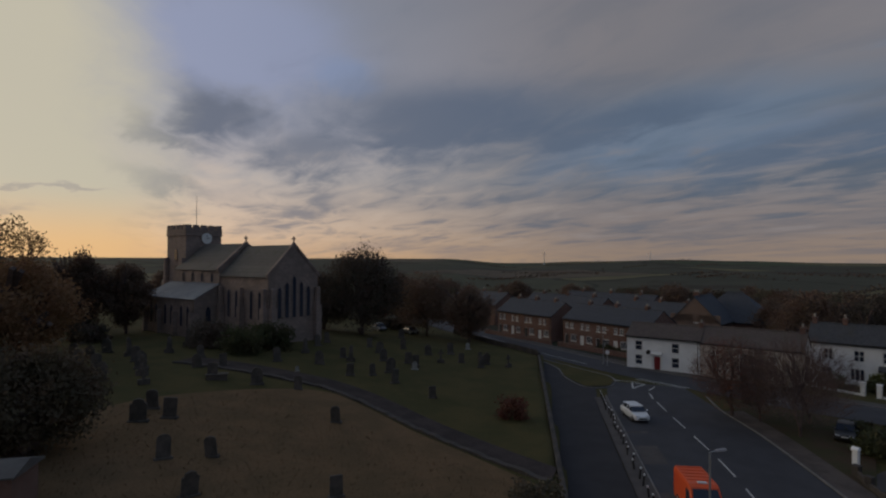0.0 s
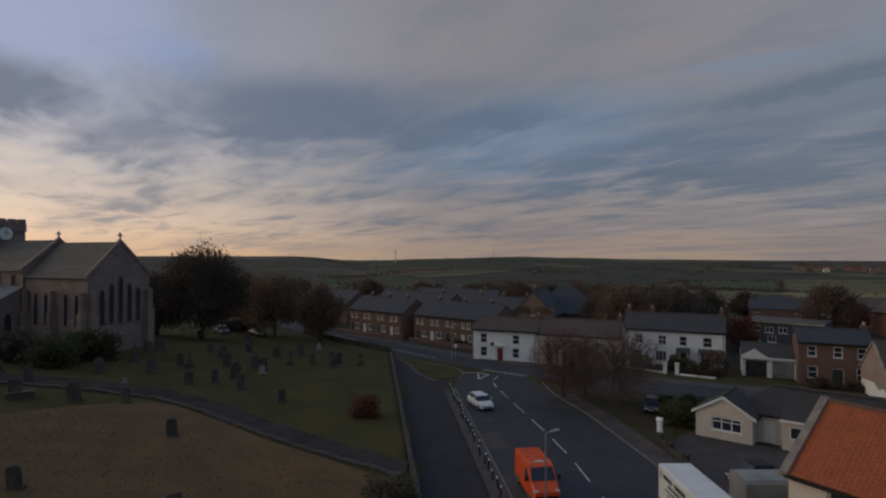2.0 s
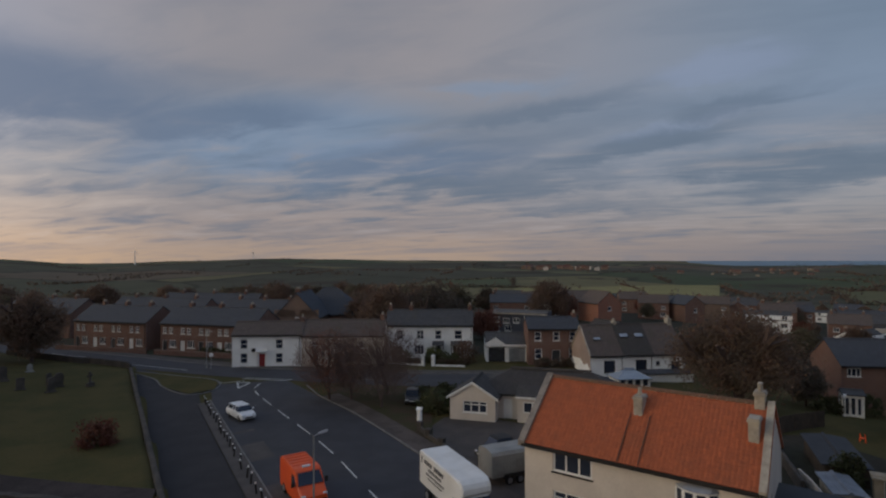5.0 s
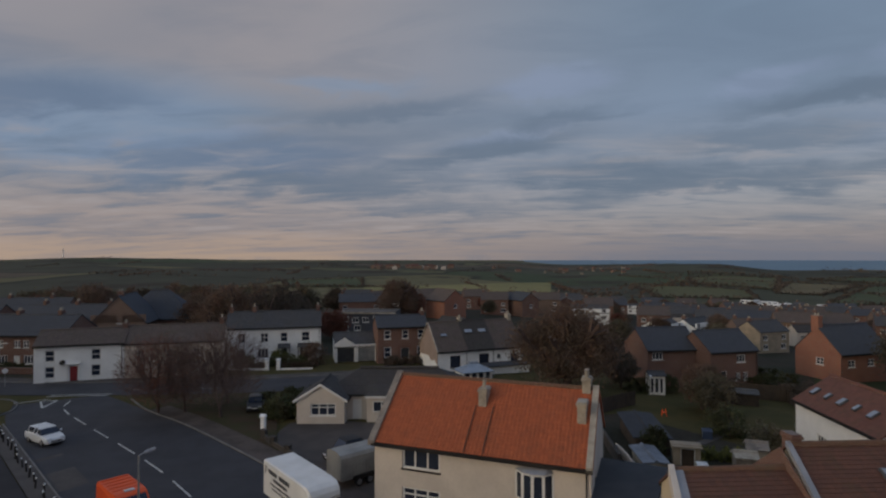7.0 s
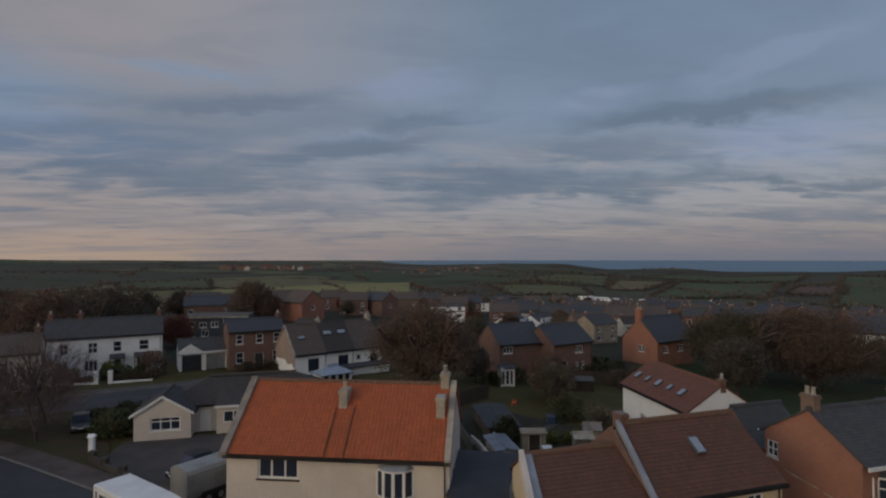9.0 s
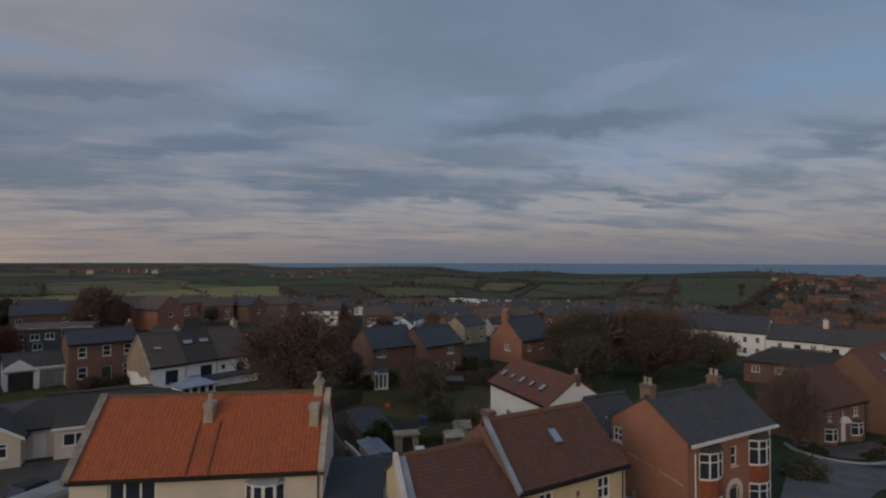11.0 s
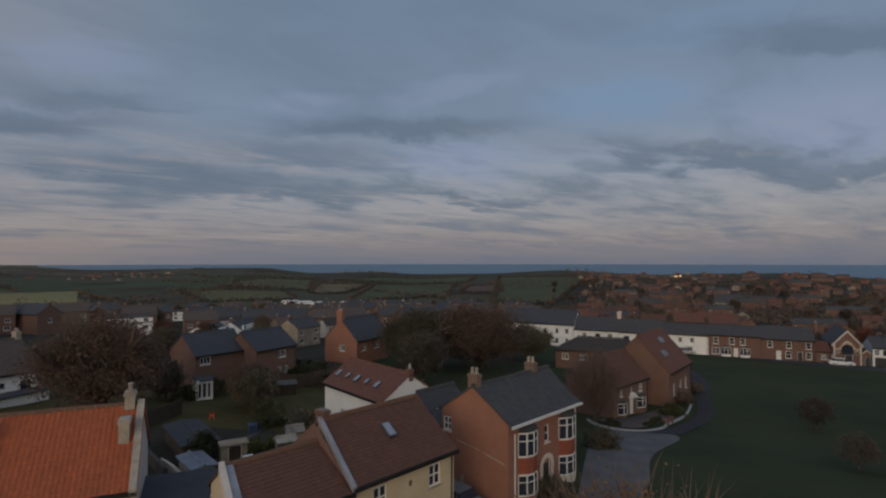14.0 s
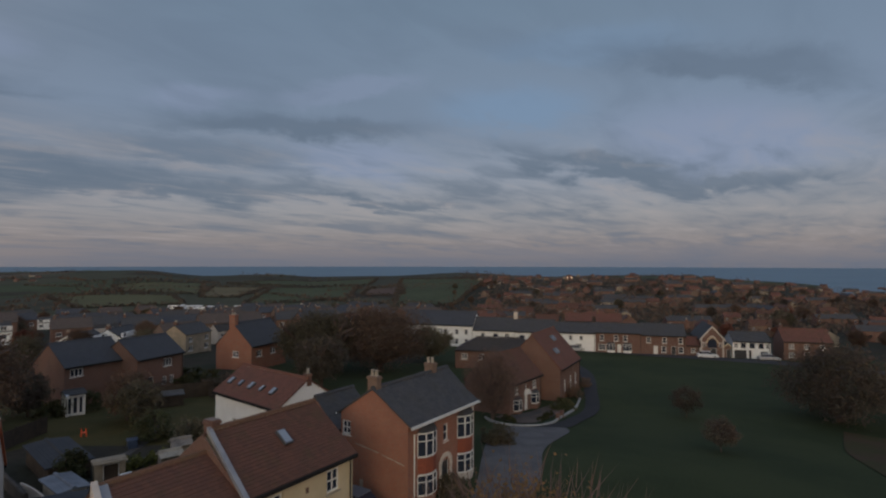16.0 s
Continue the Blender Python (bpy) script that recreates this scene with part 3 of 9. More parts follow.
def prism(bm, outline, axis, a, b):
    """An outline of 2D points drawn out along an axis ('x', 'y' or 'z') from a to b."""
    def at(p, k):
        return {"x": (k, p[0], p[1]), "y": (p[0], k, p[1]), "z": (p[0], p[1], k)}[axis]
    lo = [bm.verts.new(at(p, a)) for p in outline]
    hi = [bm.verts.new(at(p, b)) for p in outline]
    fs = [bm.faces.new(lo), bm.faces.new(hi)]
    for i in range(len(outline)):
        j = (i + 1) % len(outline)
        fs.append(bm.faces.new((lo[i], lo[j], hi[j], hi[i])))
    bmesh.ops.recalc_face_normals(bm, faces=fs)
    return lo + hi


def wall_panel(bm, o, u, L, H, holes=(), thick=0.3, apex=0.0, lean=0.5):
    """An upright wall from o along the 2D unit u, its outer face on the right-hand side of u. Holes (x0, z0, x1, z1) go right
    through it. apex: height of a gable above H, at the part lean of its length."""
    o, u = Vector((o[0], o[1], o[2])), Vector((u[0], u[1], 0))
    out = Vector((u[1], -u[0], 0))
    holes = [tuple(round(q, 3) for q in h) for h in holes]
    L, H = round(L, 3), round(H, 3)
    xs = sorted({0.0, L, *[h[0] for h in holes], *[h[2] for h in holes]})
    zs = sorted({0.0, H, *[h[1] for h in holes], *[h[3] for h in holes]})
    verts = {}

    def v(x, z, k):
        key = (round(x, 4), round(z, 4), k)
        if key not in verts:
            verts[key] = bm.verts.new(o + u * x + Vector((0, 0, z)) - out * (thick * k))
        return verts[key]

    def hole(x, z):
        return any(h[0] < x < h[2] and h[1] < z < h[3] for h in holes)

    solid = {}
    for i in range(len(xs) - 1):
        for j in range(len(zs) - 1):
            solid[i, j] = not hole((xs[i] + xs[i + 1]) / 2, (zs[j] + zs[j + 1]) / 2)
    for (i, j), s in solid.items():
        if not s:
            continue
        x0, x1, z0, z1 = xs[i], xs[i + 1], zs[j], zs[j + 1]
        bm.faces.new((v(x0, z0, 0), v(x1, z0, 0), v(x1, z1, 0), v(x0, z1, 0)))
        bm.faces.new((v(x0, z0, 1), v(x0, z1, 1), v(x1, z1, 1), v(x1, z0, 1)))
        for di, dj, p, q in ((-1, 0, (x0, z0), (x0, z1)), (1, 0, (x1, z1), (x1, z0)), (0, -1, (x1, z0), (x0, z0)), (0, 1, (x0, z1), (x1, z1))):
            if not solid.get((i + di, j + dj), False) and not (apex and dj == 1 and j == len(zs) - 2):
                bm.faces.new((v(*p, 0), v(*q, 0), v(*q, 1), v(*p, 1)))
    if apex:
        top = [v(x, H, 0) for x in xs]
        back = [v(x, H, 1) for x in xs]
        a, b = v(L * lean, H + apex, 0), v(L * lean, H + apex, 1)
        bm.faces.new((*top, a))
        bm.faces.new((*reversed(back), b))
        bm.faces.new((top[0], a, b, back[0]))
        bm.faces.new((a, top[-1], back[-1], b))


def slope_mesh(bm, a, b, c, d, rows, lift=0.02, wave=0.0, pitch=0.24):
    """A roof slope of overlapping courses. a, b: its foot from left to right; c, d: the ridge above b and a. wave: depth of
    pantile rolls, pitch apart."""
    a, b, c, d = (Vector(p) for p in (a, b, c, d))
    nrm = (b - a).cross(d - a).normalized()
    n = max(1, int((b - a).length / pitch * 4)) if wave else max(1, int((b - a).length / 3))
    lines = []
    for i in range(rows):
        for t, up in ((i / rows, -0.01 if i == 0 else 0.0), (i / rows, lift), ((i + 1) / rows, 0.0)):
            if lines and up == 0.0 and t == i / rows:
                continue
            line = []
            for j in range(n + 1):
                s = j / n
                k = nrm * (up + (wave * (0.5 + 0.5 * math.cos(math.pi * j / 2)) if wave else 0.0))
                line.append(bm.verts.new(a.lerp(b, s).lerp(d.lerp(c, s), t) + k))
            lines.append(line)
    for p, q in zip(lines, lines[1:]):
        for j in range(n):
            bm.faces.new((p[j], p[j + 1], q[j + 1], q[j]))
    # the boarded underside and the edges
    va, vb, vc, vd = (bm.verts.new(p - nrm * 0.1) for p in (a, b, c, d))
    bm.faces.new((vd, vc, vb, va))
    bm.faces.new((va, vb, *reversed(lines[0])))
    bm.faces.new((vb, vc, *[ln[-1] for ln in reversed(lines)]))
    bm.faces.new((vd, va, *[ln[0] for ln in lines]))
    bm.faces.new((vc, vd, *lines[-1]))


def add_window(parent, o, u, x, z, w, h, style="cross", frame=None, depth=0.12, sill=True, glass=None, ledge=None):
    """A window set back in its opening: frame and bars, with pane and sill as its parts. u: 2D unit along the wall."""
    frame, glass = frame or PLASTIC, glass or GLASS
    ang = math.atan2(u[1], u[0])
    m = Matrix.Translation((o[0] + u[0] * x, o[1] + u[1] * x, o[2] + z)) @ Matrix.Rotation(ang, 4, "Z")
    bm = bmesh.new()
    f = min(0.11, w * 0.1 + 0.02)
    y0, y1 = depth - 0.04, depth + 0.05
    box(bm, 0, y0, 0, f, y1, h)
    box(bm, w - f, y0, 0, w, y1, h)
    box(bm, f, y0, 0, w - f, y1, f)
    box(bm, f, y0, h - f, w - f, y1, h)
    bars = {"cross": ((w / 2,), (h * 0.5,)), "sash": ((), (h * 0.5,)), "triple": ((w / 3, 2 * w / 3), ()), "triple_top": ((w / 3, 2 * w / 3), (h * 0.68,)),
            "pair": ((w / 2,), ()), "georgian": ((w / 3, 2 * w / 3), (h * 0.25, h * 0.5, h * 0.75)), "six": ((w / 2,), (h * 0.33, h * 0.67)), "plain": ((), ())}[style]
    for q in bars[0]:
        b = 0.2 if style == "georgian" else 0.45
        box(bm, q - f * b, y0 + 0.01, f, q + f * b, y1 - 0.01, h - f)
    for q in bars[1]:
        b = 0.2 if style == "georgian" else 0.4
        box(bm, f, y0 + 0.012, q - f * b, w - f, y1 - 0.012, q + f * b)
    win = part("window", bm, frame, parent, m=m)
    bm = bmesh.new()
    box(bm, f * 0.7, depth, f * 0.7, w - f * 0.7, depth + 0.02, h - f * 0.7)
    part("pane", bm, glass, win)
    if sill:
        bm = bmesh.new()
        box(bm, -0.08, -0.07, -0.09, w + 0.08, depth, -0.005, 0.01)
        part("sill", bm, ledge or (frame if frame is PLASTIC else KERB), win)
    return win


def add_door(parent, o, u, x, w, h, mat, depth=0.1):
    ang = math.atan2(u[1], u[0])
    m = Matrix.Translation((o[0] + u[0] * x, o[1] + u[1] * x, o[2])) @ Matrix.Rotation(ang, 4, "Z")
    bm = bmesh.new()
    box(bm, 0.06, depth, 0.02, w - 0.06, depth + 0.05, h - 0.07)
    for z0, z1 in ((0.2, 0.85), (1.0, h - 0.3)):
        for x0, x1 in ((0.16, w / 2 - 0.05), (w / 2 + 0.05, w - 0.16)):
            box(bm, x0, depth - 0.015, z0, x1, depth, z1)
    d = part("door", bm, mat, parent, m=m)
    bm = bmesh.new()
    box(bm, 0, depth - 0.03, 0, 0.06, depth + 0.07, h)
    box(bm, w - 0.06, depth - 0.03, 0, w, depth + 0.07, h)
    box(bm, 0.06, depth - 0.03, h - 0.07, w - 0.06, depth + 0.07, h)
    part("door_frame", bm, PLASTIC, d)
    return d


def add_chimney(parent, x, y, z0, z1, w=0.6, d=0.9, mat=None, pots=2):
    """A stack with its cap and pots."""
    bm = bmesh.new()
    box(bm, x - w / 2, y - d / 2, z0, x + w / 2, y + d / 2, z1 - 0.22, 0.015)
    box(bm, x - w / 2 - 0.06, y - d / 2 - 0.06, z1 - 0.216, x + w / 2 + 0.06, y + d / 2 + 0.06, z1 - 0.1, 0.01)
    box(bm, x - w / 2 - 0.02, y - d / 2 - 0.02, z1 - 0.096, x + w / 2 + 0.02, y + d / 2 + 0.02, z1, 0.02)
    c = part("chimney", bm, mat or BRICK, parent)
    for i in range(pots):
        q = y + (i - (pots - 1) / 2) * d / max(pots, 1) * 0.9
        bm = bmesh.new()
        tube(bm, (x, q, z1 - 0.02), (x, q, z1 + 0.38), 0.13, 0.1, 8)
        tube(bm, (x, q, z1 + 0.36), (x, q, z1 + 0.42), 0.13, 0.13, 8)
        part("chimney_pot", bm, CONCRETE, c)
    return c


SHAPES = {}


def coping(h, x0, w, mat, label="", sides=(0, 1), lift=0.22, drop=0.1, name="gable_coping"):
    """A strip along a roof's edge or across it, standing lift above its slopes."""
    D, H, R, L = SHAPES[h.name]
    k = (R - H) / (D / 2)
    bm = bmesh.new()
    for q in sides:
        y0 = -0.32 if q == 0 else D + 0.32
        z0 = H - 0.32 * k + 0.1
        prism(bm, [(y0, z0 - drop), (y0, z0 + lift), (D / 2, R + 0.1 + lift), (D / 2, R + 0.1 - drop)], "x", x0, x0 + w)
    return part(name, bm, mat, h, label)


def house(name, label, x, y, yaw, L, D, ze, zr, wall=None, roof=None, zg=0.0, front=(), left=(), right=(), chimneys=(), over=0.25, rows=16,
          gutter=True, verge=None, style="cross", wave=0.0, group="", trim=None, rear=(), hip=False, lean=False, ledge=None, crest=None, spout=None):
    """A gabled house. x, y: its front left corner seen from before it; yaw: the way its front runs; L, D: length and depth;
    ze, zr: eaves and ridge over the datum; zg: the ground under it. Openings: (kind, x, z, w, h[, style])."""
    wall, roof = wall or RENDER_WHITE, roof or SLATE
    base = zg - 0.6
    # x, y, ze and zr are taken at the roof's edge and crest: the walls stand back under the overhang
    k = (zr - 0.3 - ze) / (D / 2)
    x, y, D = x - math.sin(radians(yaw)) * over, y + math.cos(radians(yaw)) * over, D - 2 * over
    h = thing(name, label, "house", pose(x, y, base, rz=yaw), group)
    H, R = ze - base + k * over - 0.1, zr - base - 0.4
    SHAPES[h.name] = (D, H, R, L)
    g = 0.6
    sides = {"front": ((0, 0), (1, 0), L, front, 0), "right": ((L, 0), (0, 1), D, right, 1), "rear": ((L, D), (-1, 0), L, rear, 0), "left": ((0, D), (0, -1), D, left, 1)}
    bm = bmesh.new()
    plans = []
    for key, (o, u, ln, ops, gable) in sides.items():
        holes = []
        for op in ops:
            kind, ox, oz, w, hh = op[:5]
            if kind == "bay":
                continue
            holes.append((ox, oz + g, ox + w, oz + g + hh))
            plans.append((o, u, op))
        t = 0.3
        if gable:
            wall_panel(bm, (o[0], o[1], 0), u, ln, H, holes, t, 0 if hip else R - H)
        else:
            oo = (o[0] + u[0] * t, o[1] + u[1] * t, 0)
            wall_panel(bm, oo, u, ln - 2 * t, H, [(a - t, b, c - t, d) for a, b, c, d in holes], t)
    part("wall", bm, wall, h)
    for o, u, op in plans:
        kind, ox, oz, w, hh = op[:5]
        st = op[5] if len(op) > 5 else style
        if kind == "window":
            add_window(h, (o[0], o[1], 0), u, ox, oz + g, w, hh, st, trim, sill=not lean, ledge=ledge)
        elif kind == "door":
            add_door(h, (o[0], o[1], oz + g), u, ox, w, hh, op[5] if len(op) > 5 else DARK_DOORWAY)
    s = over
    k = (R - H) / (D / 2)
    bm = bmesh.new()
    e = H - k * s
    if hip:
        q = min(D / 2, L / 2 - 0.3)
        slope_mesh(bm, (-s, -s, e), (L + s, -s, e), (L - q, D / 2, R), (q, D / 2, R), rows)
        slope_mesh(bm, (L + s, D + s, e), (-s, D + s, e), (q, D / 2, R), (L - q, D / 2, R), rows)
        slope_mesh(bm, (L + s, -s, e), (L + s, D + s, e), (L - q, D / 2, R), (L - q, D / 2, R), rows)
        slope_mesh(bm, (-s, D + s, e), (-s, -s, e), (q, D / 2, R), (q, D / 2, R), rows)
    else:
        v = 0.12
        slope_mesh(bm, (-v, -s, e + 0.1), (L + v, -s, e + 0.1), (L + v, D / 2, R + 0.1), (-v, D / 2, R + 0.1), rows, wave=wave)
        slope_mesh(bm, (L + v, D + s, e + 0.1), (-v, D + s, e + 0.1), (-v, D / 2, R + 0.1), (L + v, D / 2, R + 0.1), rows, wave=wave)
    rf = part("roof", bm, roof, h)
    bm = bmesh.new()
    x0, x1 = (min(D / 2, L / 2 - 0.3), L - min(D / 2, L / 2 - 0.3)) if hip else (-0.12, L + 0.12)
    n = max(1, int((x1 - x0) / 0.45))
    for a, b in ((x0, x1),):
        prism(bm, [(D / 2 - 0.16, R + 0.05), (D / 2 - 0.1, R + 0.19), (D / 2, R + 0.24), (D / 2 + 0.1, R + 0.19), (D / 2 + 0.16, R + 0.05)], "x", a, b)
    if rows >= 16:
        bm.free()
        bm = bmesh.new()
        prism(bm, [(D / 2 - 0.13, R + 0.03), (D / 2 - 0.08, R + 0.15), (D / 2 + 0.08, R + 0.15), (D / 2 + 0.13, R + 0.03)], "x", x0 + 0.03, x1 - 0.03)
        part("ridge", bm, CONCRETE, rf, "mortar bedding of the ridge")
        bm = bmesh.new()
        prism(bm, [(-0.16, 0.05), (-0.1, 0.19), (0.0, 0.24), (0.1, 0.19), (0.16, 0.05)], "x", 0.0, (x1 - x0) * 0.96 / n)
        tile = bpy.data.meshes.new("ridge_tile")
        bm.to_mesh(tile)
        bm.free()
        for i in range(n):
            piece("ridge_tile", tile, crest or roof, rf, m=Matrix.Translation((x0 + (x1 - x0) * i / n, D / 2, R + 0.006 * math.sin(7.3 * i))))
    else:
        part("ridge", bm, roof, rf)
    if verge:
        for xv in (-0.2, L - 0.1):
            bm = bmesh.new()
            for y0, y1 in ((-s, D / 2), (D + s, D / 2)):
                z0, z1 = e + 0.1, R + 0.1
                prism(bm, [(y0, z0 - 0.1), (y0, z0 + 0.2), (y1, z1 + 0.2), (y1, z1 - 0.1)], "x", xv, xv + 0.3)
            part("verge_coping", bm, verge, rf)
    if gutter:
        for yy in (-s - 0.1, D + s):
            bm = bmesh.new()
            prism(bm, [(yy - 0.02, e + (0.0 if spout else -0.12)), (yy + 0.1, e + (0.0 if spout else -0.12)), (yy + 0.12, e + 0.08), (yy - 0.02, e + 0.08)], "x", -0.1, L + 0.1)
            part("gutter", bm, spout or DARK_TRIM, h)
        bm = bmesh.new()
        tube(bm, (L - 0.25, -0.07, 0.3), (L - 0.25, -0.07, e), 0.04, 0.04, 6)
        part("downpipe", bm, spout or DARK_TRIM, h)
    for c in chimneys:
        cx, cy, top = c[:3]
        zz = R - abs(cy - D / 2) * k
        add_chimney(h, cx, cy, zz - 0.5, R + top, *(c[3:5] if len(c) > 3 else (0.6, 0.9)), c[5] if len(c) > 5 else None, c[6] if len(c) > 6 else 2)
    return h


def add_skylight(h, x, t, w=0.75, d=1.1):
    """A roof light at x along the roof and t up its front slope."""
    D, H, R, L = SHAPES[h.name]
    k = math.atan2(R - H, D / 2)
    y, z = D / 2 * t, H + (R - H) * t + 0.06
    m = Matrix.Translation((x, y, z)) @ Matrix.Rotation(k, 4, "X")
    bm = bmesh.new()
    box(bm, -w / 2, -d / 2, 0.05, w / 2, d / 2, 0.22, 0.02)
    win = part("roof_window", bm, LIGHT_FRAME, h, m=m)
    bm = bmesh.new()
    box(bm, -w / 2 + 0.07, -d / 2 + 0.07, 0.2, w / 2 - 0.07, d / 2 - 0.07, 0.235)
    part("pane", bm, GLASS_PALE, win)


def skew_left(h, k):
    """Lets a house's left end run aslant: its back is drawn in by k for each metre of depth."""
    L = SHAPES[h.name][3]
    done = set()
    for ob in h.children_recursive:
        if ob.name.startswith("ridge_tile"):
            ob.matrix_basis.translation.x += k * ob.matrix_basis.translation.y * (1 - ob.matrix_basis.translation.x / L)
        elif ob.data and ob.data not in done and ob.name.split(".")[0] in ("wall", "roof", "ridge", "gable_coping", "roof_flashing", "gutter"):
            done.add(ob.data)
            for v in ob.data.vertices:
                v.co.x += k * v.co.y * (1 - v.co.x / L)


def smooth_line(pts, step=1.5):
    """Points of a smooth line through pts, about step apart."""
    out = []
    q = [Vector(p[:2]) for p in pts]
    q = [q[0] * 2 - q[1], *q, q[-1] * 2 - q[-2]]
    for i in range(1, len(q) - 2):
        n = max(2, int((q[i + 1] - q[i]).length / step))
        for j in range(n):
            t = j / n
            a, b, c, d = q[i - 1:i + 3]
            out.append(0.5 * ((2 * b) + (c - a) * t + (2 * a - 5 * b + 4 * c - d) * t * t + (3 * b - a - 3 * c + d) * t ** 3))
    out.append(q[-2])
    return out


def ruled(name, left, right, mat, lift=0.05, across=6, n=40, label="", kind="structure", skirt=0.0, category=""):
    """A surface on the ground between two lines of points."""
    def at(line, t):
        k = t * (len(line) - 1)
        i = min(int(k), len(line) - 2)
        return line[i].lerp(line[i + 1], k - i)
    le, ri = smooth_line(left), smooth_line(right)
    bm = bmesh.new()
    grid = []
    for i in range(n + 1):
        row = []
        for j in range(across + 1):
            p = at(le, i / n).lerp(at(ri, i / n), j / across)
            row.append(bm.verts.new((p.x, p.y, ground_z(p.x, p.y) + lift)))
        grid.append(row)
    fs = []
    for i in range(n):
        for j in range(across):
            fs.append(bm.faces.new((grid[i][j], grid[i][j + 1], grid[i + 1][j + 1], grid[i + 1][j])))
    bmesh.ops.recalc_face_normals(bm, faces=fs)
    if fs[0].normal.z < 0:
        bmesh.ops.reverse_faces(bm, faces=fs)
    me = bpy.data.meshes.new(name)
    bm.to_mesh(me)
    bm.free()
    me.materials.append(mat)
    return tagged(new(name, me), label, category, kind=kind)


def ribbon(name, pts, w, h, mat, label="", kind="structure", sink=0.3, jitter=0.0, category="", step=0.7, top=None):
    """A kerb or wall along a line, w wide and h high, following the ground."""
    line = smooth_line(pts, step)
    bm = bmesh.new()
    rng = random.Random(len(line))
    rows = []
    for i, p in enumerate(line):
        d = (line[min(i + 1, len(line) - 1)] - line[max(i - 1, 0)]).normalized()
        s = Vector((d.y, -d.x)) * w / 2
        z = ground_z(p.x, p.y) if top is None else top
        hh = h + rng.uniform(-jitter, jitter)
        a, b = p - s, p + s
        rows.append([bm.verts.new((q.x, q.y, zz)) for q, zz in ((a, z - sink), (a, z + hh * 0.93), (a.lerp(b, 0.2), z + hh), (a.lerp(b, 0.8), z + hh), (b, z + hh * 0.93), (b, z - sink))])
    for r0, r1 in zip(rows, rows[1:]):
        for j in range(5):
            bm.faces.new((r0[j], r0[j + 1], r1[j + 1], r1[j]))
    bm.faces.new(rows[0])
    bm.faces.new(rows[-1][::-1])
    bmesh.ops.recalc_face_normals(bm, faces=bm.faces)
    me = bpy.data.meshes.new(name)
    bm.to_mesh(me)
    bm.free()
    me.materials.append(mat)
    return tagged(new(name, me), label, category, kind=kind)


# ---- plants ----
def leaf_mesh(name, clumps, per, size, mat, seed, flat=0.75):
    """Leaf sprays: small bent quads strewn in clumps (x, y, z, radius)."""
    rng = np.random.default_rng(seed)
    c = np.array(clumps)
    n = len(c) * per
    cen = np.repeat(c[:, :3], per, 0)
    rad = np.repeat(c[:, 3], per)
    d = rng.normal(size=(n, 3))
    d /= np.linalg.norm(d, axis=1)[:, None]
    p = cen + d * (rad * (0.25 + 1.05 * rng.uniform(0, 1, n) ** 0.8))[:, None] * np.array([1, 1, flat])
    a = rng.normal(size=(n, 3))
    a /= np.linalg.norm(a, axis=1)[:, None]
    b = np.cross(a, rng.normal(size=(n, 3)))
    b /= np.linalg.norm(b, axis=1)[:, None] + 1e-6
    s = (size * rng.uniform(0.45, 1.35, n))[:, None]
    v = np.stack([p - a * s, p - b * s * 0.6, p + a * s, p + b * s * 0.6], 1).reshape(-1, 3)
    f = np.arange(n * 4).reshape(n, 4)
    me = bpy.data.meshes.new(name)
    me.from_pydata(v.tolist(), [], f.tolist())
    me.materials.append(mat)
    return me


def twig_mesh(n, height, width, stem, seed):
    """Thin three-sided twigs through a crown, pointing up and outwards."""
    rng = np.random.default_rng(seed)
    u = rng.normal(size=(n, 3))
    u *= (rng.uniform(0.1, 0.92, n) ** 0.5 / np.linalg.norm(u, axis=1))[:, None]
    p = u * np.array([width / 2, width / 2, (height - stem) / 2]) + np.array([0, 0, (height + stem) / 2])
    d = np.stack([u[:, 0], u[:, 1], 0.5 + np.maximum(u[:, 2], 0)], 1) + rng.normal(scale=0.4, size=(n, 3))
    d /= np.linalg.norm(d, axis=1)[:, None]
    q = p + d * (height * rng.uniform(0.06, 0.13, n))[:, None]
    e = np.cross(d, rng.normal(size=(n, 3)))
    e /= np.linalg.norm(e, axis=1)[:, None]
    g = np.cross(d, e)
    v = np.stack([p + e * 0.02, p - e * 0.011 + g * 0.018, p - e * 0.011 - g * 0.018, q], 1).reshape(-1, 3)
    k = np.arange(n)[:, None] * 4
    faces = np.concatenate([k + np.array([[0, 1, 3]]), k + np.array([[1, 2, 3]]), k + np.array([[2, 0, 3]])])
    me = bpy.data.meshes.new("twig_spray")
    me.from_pydata(v.tolist(), [], faces.tolist())
    return me


def branches(bm, rng, a, d, length, r, level, tips, spread=0.6, levels=3):
    """Forking limbs; collects the tips."""
    b = a + d * length
    tube(bm, a, b, r, r * 0.68, 7 if level == 0 else 5 if level == 1 else 4)
    if level >= levels:
        tips.append(b)
        return
    for i in range(rng.choice((2, 3, 3))):
        q = Vector((rng.gauss(0, spread), rng.gauss(0, spread), rng.uniform(0.0, 0.5)))
        branches(bm, rng, a.lerp(b, rng.uniform(0.75, 1.0)), (d + q).normalized(), length * rng.uniform(0.6, 0.85), r * 0.6, level + 1, tips, spread, levels)
    if level:
        tips.append(b)


